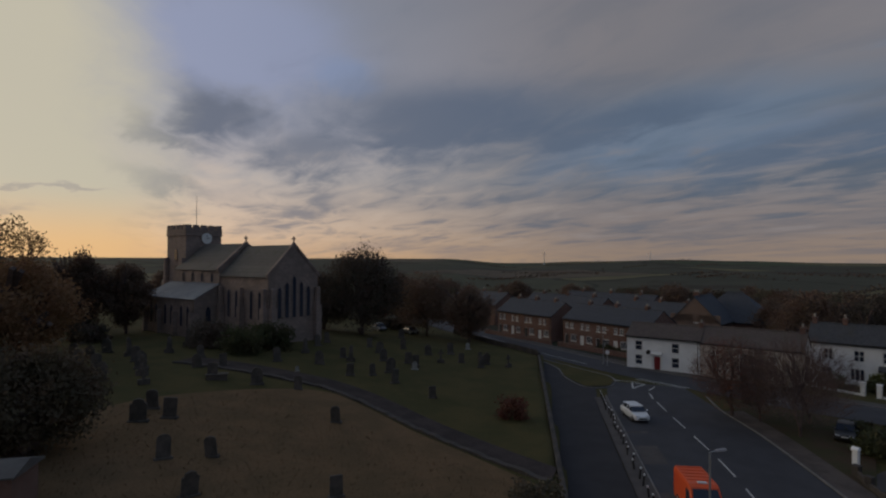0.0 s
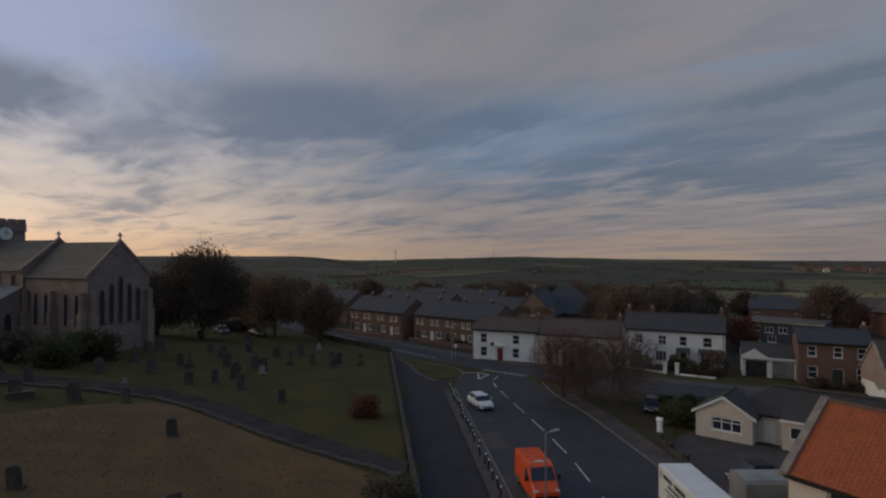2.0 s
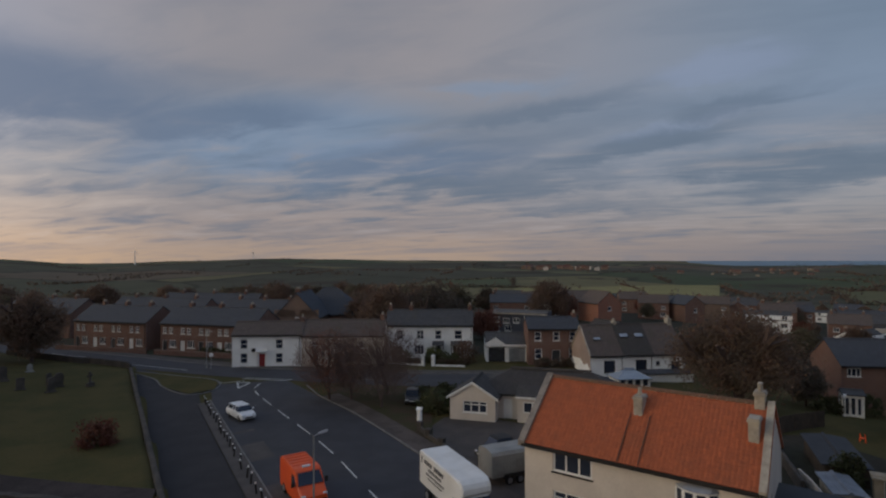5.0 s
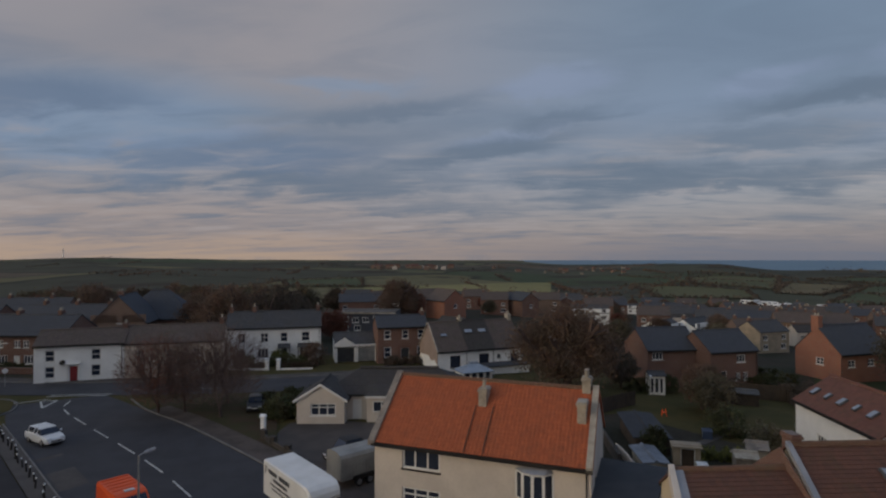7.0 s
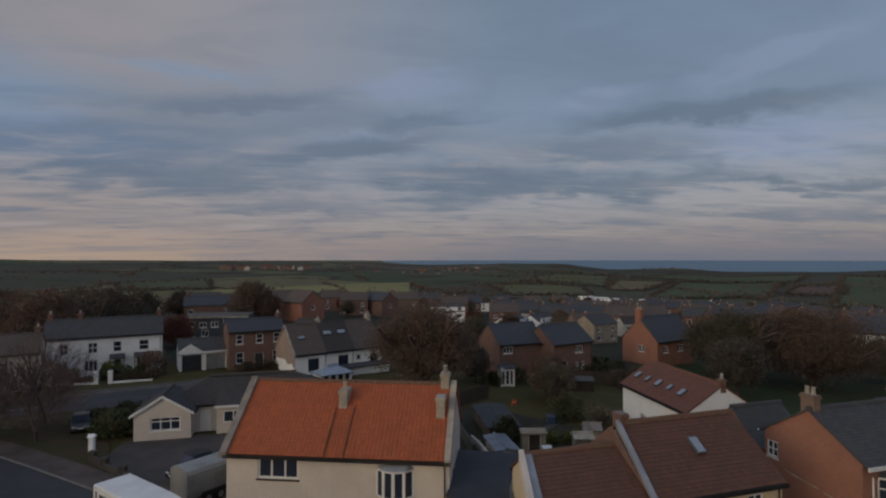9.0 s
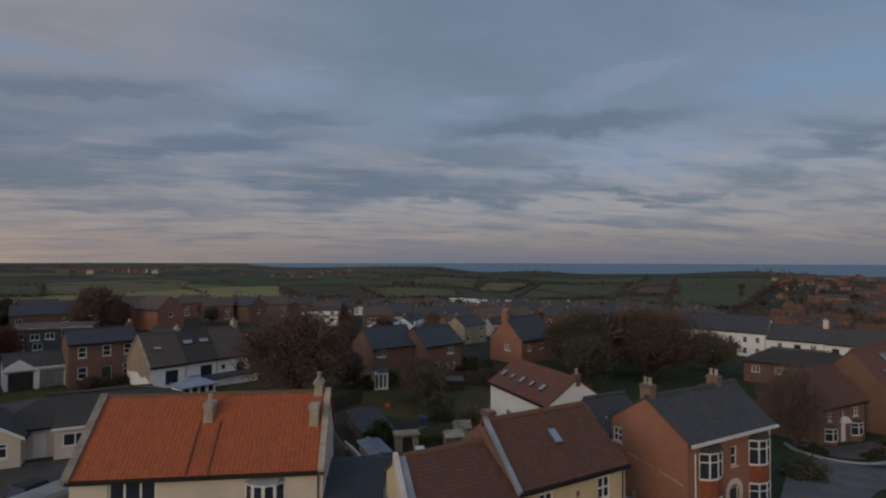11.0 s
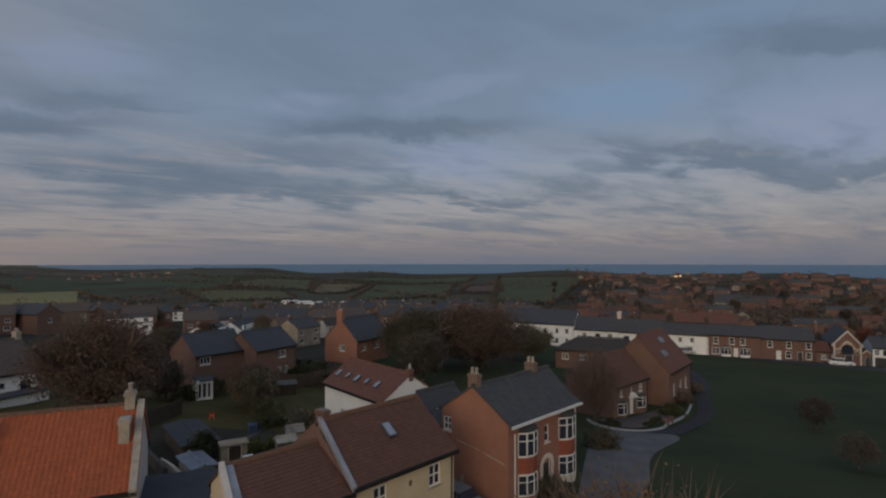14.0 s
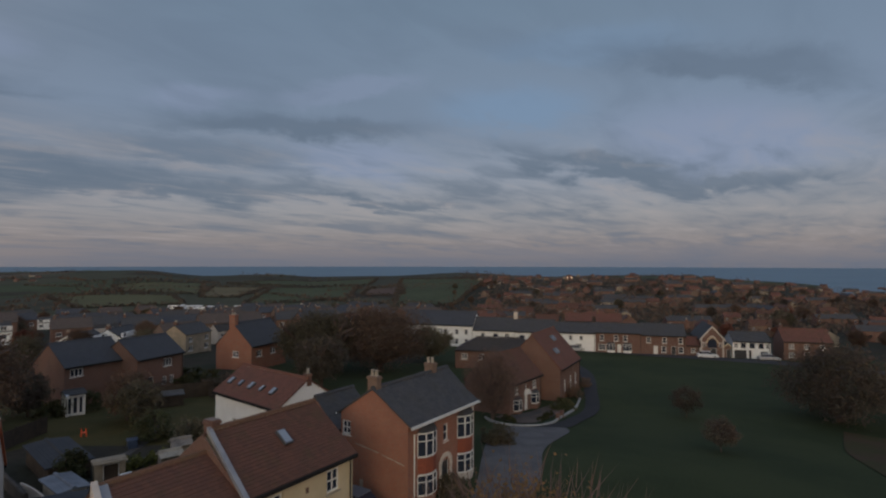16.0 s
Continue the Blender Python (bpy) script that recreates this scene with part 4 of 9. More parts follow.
def make_tree(name, label, height, width, mat, seed, leaf=0.3, per=26, clumps=210, trunk=0.25, sparse=0.0, base=0.25, levels=3, m=None, category="tree", twigs=0, group=""):
    """A tree: trunk with forking limbs, and a crown of leaf sprays with an uneven outline and gaps."""
    rng = random.Random(seed)
    t = thing(name, label, category, m or Matrix(), group)
    bm = bmesh.new()
    tips = []
    stem = height * base
    branches(bm, rng, Vector((0, 0, -0.4)), Vector((rng.uniform(-0.05, 0.05), rng.uniform(-0.05, 0.05), 1)).normalized(), stem + 0.4, trunk, 0, tips, 0.55, levels)
    # scale the limbs' reach to the crown
    lim = max(max(abs(v.co.x), abs(v.co.y)) for v in bm.verts) / (width * 0.46)
    zt = (max(v.co.z for v in bm.verts) - stem) / (height * 0.93 - stem)
    for v in bm.verts:
        if v.co.z > stem:
            v.co.x, v.co.y, v.co.z = v.co.x / lim, v.co.y / lim, stem + (v.co.z - stem) / zt
    part("trunk", bm, BARK, t)
    if twigs:
        tw = piece("twig_spray", twig_mesh(twigs, height, width, stem, seed), TWIG, t)
        tw["kind"] = "stuff"
    cl = []
    ph = [rng.uniform(0, 6.28) for _ in range(4)]
    zc, hz = (height + stem * 0.75) / 2, (height - stem * 0.75) / 2
    while len(cl) < clumps:
        u = Vector((rng.gauss(0, 1), rng.gauss(0, 1), rng.gauss(0, 1))).normalized() * rng.uniform(0.25, 1.0) ** 0.45
        az = math.atan2(u.y, u.x)
        lump = 0.82 + 0.12 * math.sin(3 * az + ph[0]) + 0.1 * math.sin(5 * az + ph[1] + 3 * u.z) + 0.08 * math.sin(4 * u.z + ph[2])
        taper = 1.0 if u.z < 0 else 1 - 0.15 * u.z
        if rng.random() < sparse:
            continue
        cl.append((u.x * width / 2 * lump * taper, u.y * width / 2 * lump * taper, zc + u.z * hz * (0.9 + 0.1 * math.sin(2 * az + ph[3])), width * rng.uniform(0.07, 0.14)))
    piece("crown", leaf_mesh(name + "_crown", cl, per, leaf, mat, seed, 0.85), mat, t)
    return t


def make_bush(name, label, w, d, h, mat, seed, leaf=0.16, clumps=60, per=30, m=None, category="bush"):
    """A bush or hedge: leaf sprays down to the ground over a few stems."""
    rng = random.Random(seed)
    t = thing(name, label, category, m or Matrix())
    bm = bmesh.new()
    for i in range(6):
        tube(bm, (rng.uniform(-w, w) * 0.2, rng.uniform(-d, d) * 0.2, -0.3), (rng.uniform(-w, w) * 0.35, rng.uniform(-d, d) * 0.35, h * 0.75), 0.05, 0.015, 5)
    part("stem", bm, BARK, t)
    cl = []
    r = min(w, d, h) * 0.2
    for i in range(clumps):
        u = Vector((rng.uniform(-1, 1), rng.uniform(-1, 1), rng.uniform(0, 1)))
        k = max(abs(u.x), abs(u.y))
        cl.append((u.x * (w / 2 - r * 0.5), u.y * (d / 2 - r * 0.5), 0.1 + (h - r) * u.z * (1 - 0.25 * k ** 3), r * rng.uniform(0.7, 1.2)))
    piece("foliage", leaf_mesh(name + "_foliage", cl, per, leaf, mat, seed), mat, t)
    return t


# ---- ground, sea and roads ----
def build_ground():
    azs = [a * 0.8 for a in range(-75, 216)] + [175 + 3 * i for i in range(1, 42)]
    rs = [2.0 + 1.15 * i for i in range(112)]
    while rs[-1] < 4300:
        rs.append(rs[-1] * 1.028)
    verts = [(0, 0, 0)]
    for r in rs:
        for a in azs:
            x, y = r * math.sin(radians(a)), r * math.cos(radians(a))
            verts.append((x, y, ground_z(x, y)))
    n = len(azs)
    faces, slots = [], []
    for j in range(n):
        faces.append((0, 1 + (j + 1) % n, 1 + j))
        slots.append(0)
    for i in range(len(rs) - 1):
        for j in range(n):
            k = (j + 1) % n
            faces.append((1 + i * n + j, 1 + i * n + k, 1 + (i + 1) * n + k, 1 + (i + 1) * n + j))
            r, a = rs[i], azs[j]
            x, y = r * math.sin(radians(a)), r * math.cos(radians(a))
            limit = 330 + 40 * math.sin(a / 7) + (470 * ss(106, 114, a) if a < 200 else 0)
            if r > limit:
                slots.append(2)
            elif 88 < a < 190 and r < (112 if a < 108 else 150):
                slots.append(3)
            elif r < 95 or yard(x, y) > 0:
                slots.append(0)
            else:
                slots.append(1)
    me = bpy.data.meshes.new("ground")
    me.from_pydata(verts, [], faces)
    for m in (GRASS, EARTH, FIELDS, GREEN_GRASS):
        me.materials.append(m)
    me.polygons.foreach_set("material_index", slots)
    me.polygons.foreach_set("use_smooth", [True] * len(faces))
    tagged(new("ground", me), "grassy land with gardens, fields and hedges to the horizon", "ground", kind="structure")


build_ground()
bm = bmesh.new()
bmesh.ops.create_circle(bm, cap_ends=True, segments=96, radius=4900, matrix=Matrix.Translation((0, 0, -16)))
me = bpy.data.meshes.new("water")
bm.to_mesh(me)
bm.free()
me.materials.append(WATER)
tagged(new("water", me), "grey-blue sea reaching the horizon", "sea", kind="structure")


def bollard_x(y):
    return 13.7 + (y - 36) * 0.165


ROAD_R = [(22.5, 8), (24.6, 20), (26.9, 33), (28.4, 42), (29.8, 52), (30.3, 60), (31.6, 66.5)]
TOP_NEAR = [(-16, 168), (-5, 142), (5, 118), (13.5, 100.5), (23.5, 82), (31, 71), (39, 60.5), (48, 52), (66, 38)]
TOP_FAR = [(-8, 170), (2, 146), (11.5, 120), (18, 106), (28, 86.5), (35.5, 76), (44, 66), (53, 57.5), (71, 43)]
ruled("road", [(bollard_x(y) + 0.9, y) for y in (6, 20, 36, 50, 64)] + [(22.3, 75)], ROAD_R[:2] + ROAD_R[2:6] + [(31.0, 71.5)], ASPHALT, 0.05, 8, 40, "worn grey asphalt road with a dashed centre line", category="road")
ruled("road_top", TOP_NEAR, TOP_FAR, ASPHALT, 0.06, 5, 60, "grey asphalt road along the white terrace", category="road")
ruled("road_lane", [(lane_x(y) + 0.25, y) for y in (4, 20, 40, 60, 76, 96)], [(bollard_x(y) - 0.6, y) for y in (4, 20, 40, 60)] + [(20.5, 78), (17, 95)], LANE, 0.055, 6, 50, "dark asphalt lane beside the churchyard wall", category="road")
ruled("pavement", [(bollard_x(y) - 0.6, y) for y in (4, 20, 40, 56, 66)], [(bollard_x(y) + 0.9, y) for y in (4, 20, 40, 56, 66)], PAVING, 0.13, 2, 40, "worn paved strip carrying a row of bollards", category="pavement")
for y0, y1 in ((30.5, 39.2), (44.6, 49.0), (52.5, 53.2)):
    ruled("pavement_layby", [(bollard_x(y0) + 0.95, y0), (bollard_x(y1) + 0.95, y1)], [(bollard_x(y0) + 3.1, y0), (bollard_x(y1) + 3.1, y1)], PAVING, 0.058, 2, 6, "pale paved parking bay", category="pavement")
ruled("pavement_roadside", [(p[0] + 0.15, p[1]) for p in ROAD_R[:6]], [(p[0] + 2.3, p[1]) for p in ROAD_R[:6]], FOOTWAY, 0.12, 2, 40, "worn pavement beside the road", category="pavement")
ruled("pavement_terrace", [(p[0] + 0.2, p[1] + 0.1) for p in TOP_FAR[1:]], [(p[0] + 2.0, p[1] + 1.2) for p in TOP_FAR[1:]], PAVING, 0.13, 2, 50, "pavement before the white terrace", category="pavement")
ruled("grass_island", [(14.9, 93), (17.4, 84), (17.2, 77.5), (18.6, 71.5)], [(15.6, 92.4), (20.5, 83), (23.4, 77), (21.8, 72)], GRASS, 0.14, 4, 20, "small grass island between lane and road", category="grass")
ribbon("kerb_island", [(14.9, 93.2), (17.3, 84), (17.1, 77.5), (18.4, 71.4), (21.8, 71.8), (23.6, 77), (20.6, 83.2), (15.2, 93.2)], 0.16, 0.16, KERB, "stone kerb round the grass island")
ruled("grass_verge", [(28.8, 38), (30.6, 46), (31.7, 54), (32.0, 60), (33.2, 64.5)], [(29.4, 37.5), (34, 43.5), (39, 50), (42, 54.5), (34.5, 64.2)], LITTER, 0.1, 6, 24, "rough leaf-strewn verge under the bare trees", category="grass")
ruled("drive", [(26.6, 18), (28.7, 30), (30.2, 39.5), (33.2, 42.5), (36, 44)], [(36, 14), (38.5, 22), (41.5, 31), (40, 39), (37.6, 43.2)], FORECOURT, 0.07, 8, 30, "dark paved forecourt of the bungalow", category="drive")
ruled("garden_ground", [(41.5, 16.5), (46, 20), (54, 21.5), (60, 18.5)], [(40, 6), (45, 3.5), (50, 3.2), (54.5, 6)], EARTH, 0.06, 8, 16, "dark trodden soil of the back gardens", category="ground")
ruled("garden_walk", [(53, 10.2), (58, 9.0), (64, 8.8)], [(53, 9.4), (58, 8.2), (64, 8.0)], PAVING, 0.075, 2, 10, "narrow paved garden path", category="path")
ruled("yard", [(24.0, 10), (25.0, 23), (30, 25)], [(36, 6), (38, 12), (40, 24)], ASPHALT, 0.06, 5, 12, "tarmac yard round the houses", category="drive")
ribbon("kerb_lane", [(lane_x(y) + 0.2, y) for y in (4, 24, 44, 64, 80, 97)], 0.14, 0.12, KERB, "pale kerb along the lane")
ribbon("kerb_road", [(p[0] + 0.05, p[1]) for p in ROAD_R], 0.16, 0.15, KERB, "stone kerb along the road")
ribbon("kerb_bay", [(bollard_x(y) + 0.92, y) for y in (6, 20, 36, 50, 62, 67)], 0.14, 0.15, KERB, "kerb beside the parking bays")
ribbon("kerb_top", [(p[0] + 0.1, p[1] + 0.05) for p in TOP_FAR[1:]], 0.16, 0.16, KERB, "kerb before the white terrace")
ribbon("churchyard_wall", [(lane_x(y) - 0.05, y) for y in (2, 20, 38, 56, 74, 90)], 0.4, 0.45, WALL_STONE, "low stone retaining wall round the churchyard", jitter=0.04, sink=1.0, category="wall", top=None)
ribbon("churchyard_wall_top", [(p[0] - 2.6, p[1] - 1.6) for p in TOP_NEAR[2:4]] + [(11.5, 99), (lane_x(90), 90)], 0.4, 0.9, WALL_STONE, "low stone wall along the churchyard", jitter=0.04, sink=1.0, category="wall")


# painted marks
def mark(pts, name="road_marking", lift=0.075, mat=None, label="worn white road paint"):
    bm = bmesh.new()
    vs = [bm.verts.new((x, y, ground_z(x, y) + lift)) for x, y in pts]
    f = bm.faces.new(vs)
    if f.normal.z < 0:
        f.normal_flip()
    bm.normal_update()
    r = bmesh.ops.extrude_face_region(bm, geom=[f])
    for v in r["geom"]:
        if isinstance(v, bmesh.types.BMVert):
            v.co.z += 0.006
    me = bpy.data.meshes.new(name)
    bm.to_mesh(me)
    bm.free()
    me.materials.append(mat or PAINT)
    return tagged(new(name, me), label, "road marking", kind="structure")


def stripe(a, b, w=0.12):
    a, b = Vector(a), Vector(b)
    d = (b - a).normalized()
    s = Vector((-d.y, d.x)) * w / 2
    mark([a - s, b - s, b + s, a + s])


CENTRE = smooth_line([(16.4, 12), (18.6, 23), (20.6, 34), (22.2, 42), (23.2, 49.5), (24.0, 57.5), (24.8, 64.5)], 0.25)
for i in range(0, len(CENTRE) - 16, 24):
    stripe(CENTRE[i], CENTRE[i + 15], 0.13)
for a, b in (((24.9, 65.5), (25.4, 68)), ((25.9, 69.5), (27.4, 71.5)), ((23.2, 75.4), (26.4, 74.3)), ((26.6, 75.9), (31.0, 70.6)), ((27.2, 76.3), (31.6, 71.0))):
    stripe(a, b, 0.16)
for a, b in (((24.3, 70.7), (25.3, 73.9)), ((25.3, 73.9), (26.6, 72.9)), ((26.6, 72.9), (24.3, 70.7))):
    stripe(a, b, 0.22)
for q, r in (((17.0, 97.6), (22.6, 87.0)), ((8.5, 118), (15.0, 104.5)), ((33.5, 71.8), (40.8, 62.6))):
    stripe(q, r, 0.12)

# churchyard: dry plot, path
ruled("dry_grass_plot", [(-29, 44), (-25, 50.5), (-17.5, 56), (-11.9, 57.4), (-6.9, 53.2), (-2.1, 47.8), (2.2, 43.6), (6.6, 38.4)], [(-22, 22), (-16, 22), (-11, 22), (-8, 22), (-5, 22), (-2, 22), (1, 22), (3.2, 22)], DRY_GRASS, 0.07, 26, 40, "brown uncut dry grass of the old churchyard", category="grass")
PATH_UP = [(-31, 66.5), (-24, 64.8), (-17.8, 63.0), (-12.7, 61.3), (-7.1, 57.1), (-2.0, 51.3), (2.5, 46.5), (8.2, 40.2)]
PATH_LOW = [(-31, 64.2), (-24, 62.4), (-17.4, 60.6), (-12.2, 58.8), (-7.1, 54.6), (-2.2, 49.2), (2.2, 44.8), (7.7, 39.2)]
# Widened past the trodden path; the bank's shade is in the dark colour.
ruled("path", [(x + 0.75, y + 0.9) for x, y in PATH_UP[:-1]] + [(8.6, 41.6)], PATH_LOW, SHADED_BANK, 0.09, 3, 50, "dark trodden path across the churchyard and its shaded bank", category="path")
ribbon("path_edging", [(x - 0.1, y - 0.25) for x, y in PATH_LOW], 0.5, 0.22, WALL_STONE, "low rough stone wall along the churchyard path", jitter=0.1, category="wall")

# green: drive and road round it
ruled("drive_green", [(31, -10.5), (34.5, -14.5), (37.1, -16.2), (43.6, -19.6), (50.5, -23.6), (54.9, -28.3)], [(29, -16), (33.4, -18.9), (37.1, -21.7), (43.4, -25.7), (50.5, -33.0), (54.4, -33.4)], GRAVEL, 0.07, 5, 30, "grey gravel drive at the edge of the green", category="drive")
ruled("path_drive", [(53.6, -29.6), (54.6, -33.2), (57.6, -37.2), (62.5, -42.9), (72, -49.5), (86, -58), (98, -63)], [(52.2, -33.6), (53.0, -35.0), (56.2, -38.6), (61.2, -44.4), (71, -51.2), (85, -60.2), (97.4, -65.0)], LANE, 0.08, 3, 50, "narrow dark asphalt lane beside the green", category="path")
ruled("road_green", [(124, -59.5), (113.4, -73.9), (107.4, -81.9), (101.4, -87.0), (96.0, -93.0), (89.4, -99.6), (82, -106.6), (64, -117)], [(126.5, -61.5), (115.9, -75.9), (110, -83.9), (104.6, -90.0), (99.0, -97.0), (93.2, -103.0), (85.6, -111.0), (67, -122)], ASPHALT, 0.07, 4, 50, "asphalt road below the terrace by the green", category="road")
ruled("path_green", [(44, -66), (38, -57.5), (33, -53), (27, -48)], [(38, -69), (33.5, -61), (29, -56), (24, -51)], LITTER, 0.07, 3, 20, "worn bare patch of path on the green", category="path")


# ---- church ----
def lancet(bm, x, z, w, h, y=-0.06, d=0.1):
    """A tall pointed opening, as an outline drawn out in y."""
    pts = [(x - w / 2, z), (x + w / 2, z), (x + w / 2, z + h - w * 0.9), (x + w * 0.28, z + h - w * 0.3), (x, z + h), (x - w * 0.28, z + h - w * 0.3), (x - w / 2, z + h - w * 0.9)]
    return prism(bm, pts, "y", y, y + d)


def church_window(parent, o, ang, x, z, w, h):
    m = Matrix.Translation((o[0], o[1], 0)) @ Matrix.Rotation(ang, 4, "Z")
    bm = bmesh.new()
    lancet(bm, x, z, w + 0.3, h + 0.25, -0.09, 0.09)
    win = part("window", bm, STONE, parent, "dressed stone window surround", m)
    bm = bmesh.new()
    lancet(bm, x, z + 0.1, w, h - 0.05, -0.12, 0.04)
    part("pane", bm, GLASS, win, "dark leaded glass")


def build_church():
    """Chancel, taller nave with an aisle, and a battlemented tower. Local x: from the east gable's near corner to the far one;
    local y: west along the church."""
    yaw = math.degrees(math.atan2(0.79, 0.61))
    gz = 4.5
    c = thing("church", "old rubble-stone church with a battlemented clock tower", "church", pose(-25, 79, gz - 0.8, rz=yaw))
    g = 0.8
    W = 8.9
    he, hr = 9.5 + g, 14.0 + g        # chancel eaves and ridge
    bm = bmesh.new()
    wall_panel(bm, (0, 0, 0), (1, 0), W, he, (), 0.8, hr - he)
    wall_panel(bm, (0, 12.5, 0), (0, -1), 11.7, he, (), 0.8)
    wall_panel(bm, (W, 0.8, 0), (0, 1), 11.7, he, (), 0.8)
    # buttresses
    for bx, by, ux, uy in ((-0.9, 0.0, 0.9, 0.9), (W, 0.0, 0.9, 0.9), (0.0, -0.9, 0.9, 0.9), (W - 0.9, -0.9, 0.9, 0.9), (-0.9, 5.9, 0.9, 0.8), (-0.9, 11.3, 0.9, 0.8)):
        box(bm, bx, by, 0, bx + ux, by + uy, he * 0.55, 0.03)
        box(bm, bx + 0.15, by + 0.15, he * 0.55, bx + ux - 0.15, by + uy - 0.15, he * 0.82, 0.05)
    box(bm, -0.12, -0.12, 0, W + 0.12, 0.0, 1.7)
    box(bm, -0.12, 0, 0, 0.0, 12.5, 1.7)
    part("chancel_wall", bm, STONE, c)
    for i, (x, h) in enumerate(((-2.6, 4.6), (-1.3, 5.3), (0, 6.2), (1.3, 5.3), (2.6, 4.6))):
        church_window(c, (0, 0), 0, W / 2 + x, 3.2 + g, 0.62, h)
    for y in (2.0, 4.1, 8.0, 10.1):
        church_window(c, (0, 12.5), -math.pi / 2, 12.5 - y, 3.0 + g, 0.6, 4.2)
    bm = bmesh.new()
    s, k = 0.3, (hr - he) / (W / 2)
    slope_mesh(bm, (-s, 12.6, he - k * s + 0.1), (-s, 0.3, he - k * s + 0.1), (W / 2, 0.3, hr + 0.1), (W / 2, 12.6, hr + 0.1), 18)
    slope_mesh(bm, (W + s, 0.3, he - k * s + 0.1), (W + s, 12.6, he - k * s + 0.1), (W / 2, 12.6, hr + 0.1), (W / 2, 0.3, hr + 0.1), 18)
    part("chancel_roof", bm, CHURCH_ROOF, c)

    def gable_top(y, x0, x1, e, r):
        bm = bmesh.new()
        for a in (x0, x1):
            q = -0.25 if a == x0 else 0.25
            prism(bm, [(a + q, e - 0.3), (a + q, e + 0.25), ((x0 + x1) / 2, r + 0.45), ((x0 + x1) / 2, r - 0.05)], "y", y - 0.3, y + 0.25)
        xm = (x0 + x1) / 2
        box(bm, xm - 0.09, y - 0.1, r + 0.3, xm + 0.09, y + 0.08, r + 1.35, 0.02)
        box(bm, xm - 0.36, y - 0.095, r + 0.88, xm + 0.36, y + 0.075, r + 1.06, 0.02)
        part("gable_coping", bm, STONE, c, "stone gable coping with a cross")

    gable_top(0.15, 0, W, he, hr)
    # nave
    n0, n1 = 12.5, 26.2
    ne, nr = 10.3 + g, 14.4 + g
    bm = bmesh.new()
    wall_panel(bm, (-0.3, n0, 0), (1, 0), W + 0.6, ne, (), 0.8, nr - ne)
    wall_panel(bm, (-0.3, n1, 0), (0, -1), n1 - n0 - 0.8, ne, (), 0.8)
    wall_panel(bm, (W + 0.3, n0 + 0.8, 0), (0, 1), n1 - n0 - 0.8, ne, (), 0.8)
    part("nave_wall", bm, STONE, c)
    bm = bmesh.new()
    k = (nr - ne) / (W / 2 + 0.3)
    slope_mesh(bm, (-0.3 - s, n1, ne - k * s + 0.1), (-0.3 - s, n0 + 0.3, ne - k * s + 0.1), (W / 2, n0 + 0.3, nr + 0.1), (W / 2, n1, nr + 0.1), 18)
    slope_mesh(bm, (W + 0.3 + s, n0 + 0.3, ne - k * s + 0.1), (W + 0.3 + s, n1, ne - k * s + 0.1), (W / 2, n1, nr + 0.1), (W / 2, n0 + 0.3, nr + 0.1), 18)
    part("nave_roof", bm, CHURCH_ROOF, c)
    gable_top(n0 + 0.15, -0.3, W + 0.3, ne, nr)
    for y in (14.5, 17.5, 20.5, 23.5):
        church_window(c, (-0.3, n1), -math.pi / 2, n1 - y, 8.2 + g, 0.5, 1.5)
    # aisle
    ae, at = 5.8 + g, 8.0 + g
    bm = bmesh.new()
    wall_panel(bm, (-4.3, 28, 0), (0, -1), 15.5, ae, (), 0.7)
    bm2 = [(-4.3, 0), (-0.3, 0), (-0.3, at), (-4.3, ae)]
    prism(bm, bm2, "y", n0 + 0.002, n0 + 0.7)
    prism(bm, bm2, "y", 27.3, 28)
    for y in (12.4, 17.5, 22.6, 27.4):
        box(bm, -5.0, y, 0, -4.3, y + 0.6, ae * 0.7, 0.04)
    part("aisle_wall", bm, STONE, c)
    for y in (14.2, 16.2, 19.3, 21.3, 24.3, 26.0):
        church_window(c, (-4.3, 28), -math.pi / 2, 28 - y, 1.5 + g, 0.65, 3.2)
    church_window(c, (-4.3, n0), 0, 2.2, 1.8 + g, 0.8, 2.8)
    bm = bmesh.new()
    slope_mesh(bm, (-4.6, 28.2, ae), (-4.6, n0 - 0.2, ae), (-0.3, n0 - 0.2, at + 0.1), (-0.3, 28.2, at + 0.1), 4, lift=0.03)
    rolls = []
    for i in range(20):
        y = n0 + 0.2 + i * 0.8
        rolls.append(y)
    aisle = part("aisle_roof", bm, LEAD, c, "pale lead-covered lean-to roof")
    bm = bmesh.new()
    prism(bm, [(-4.6, ae + 0.03), (-4.6, ae + 0.1), (-0.3, at + 0.2), (-0.3, at + 0.12)], "y", 0.0, 0.06)
    roll = bpy.data.meshes.new("lead_roll")
    bm.to_mesh(roll)
    bm.free()
    for y in rolls:
        piece("lead_roll", roll, LEAD, aisle, m=Matrix.Translation((0, y, 0)))
    # tower
    t, x0, y0, top = 6.6, (W - 6.6) / 2, 25.7, 17.2 + g
    bm = bmesh.new()
    prism(bm, [(x0, y0), (x0 + t, y0), (x0 + t, y0 + t), (x0, y0 + t)], "z", 0, top - 1.2)
    box(bm, x0 - 0.15, y0 - 0.15, top - 1.2, x0 + t + 0.15, y0 + t + 0.15, top - 0.9, 0.05)
    box(bm, x0 - 0.12, y0 - 0.12, 11.5, x0 + t + 0.12, y0 + t + 0.12, 11.75, 0.05)
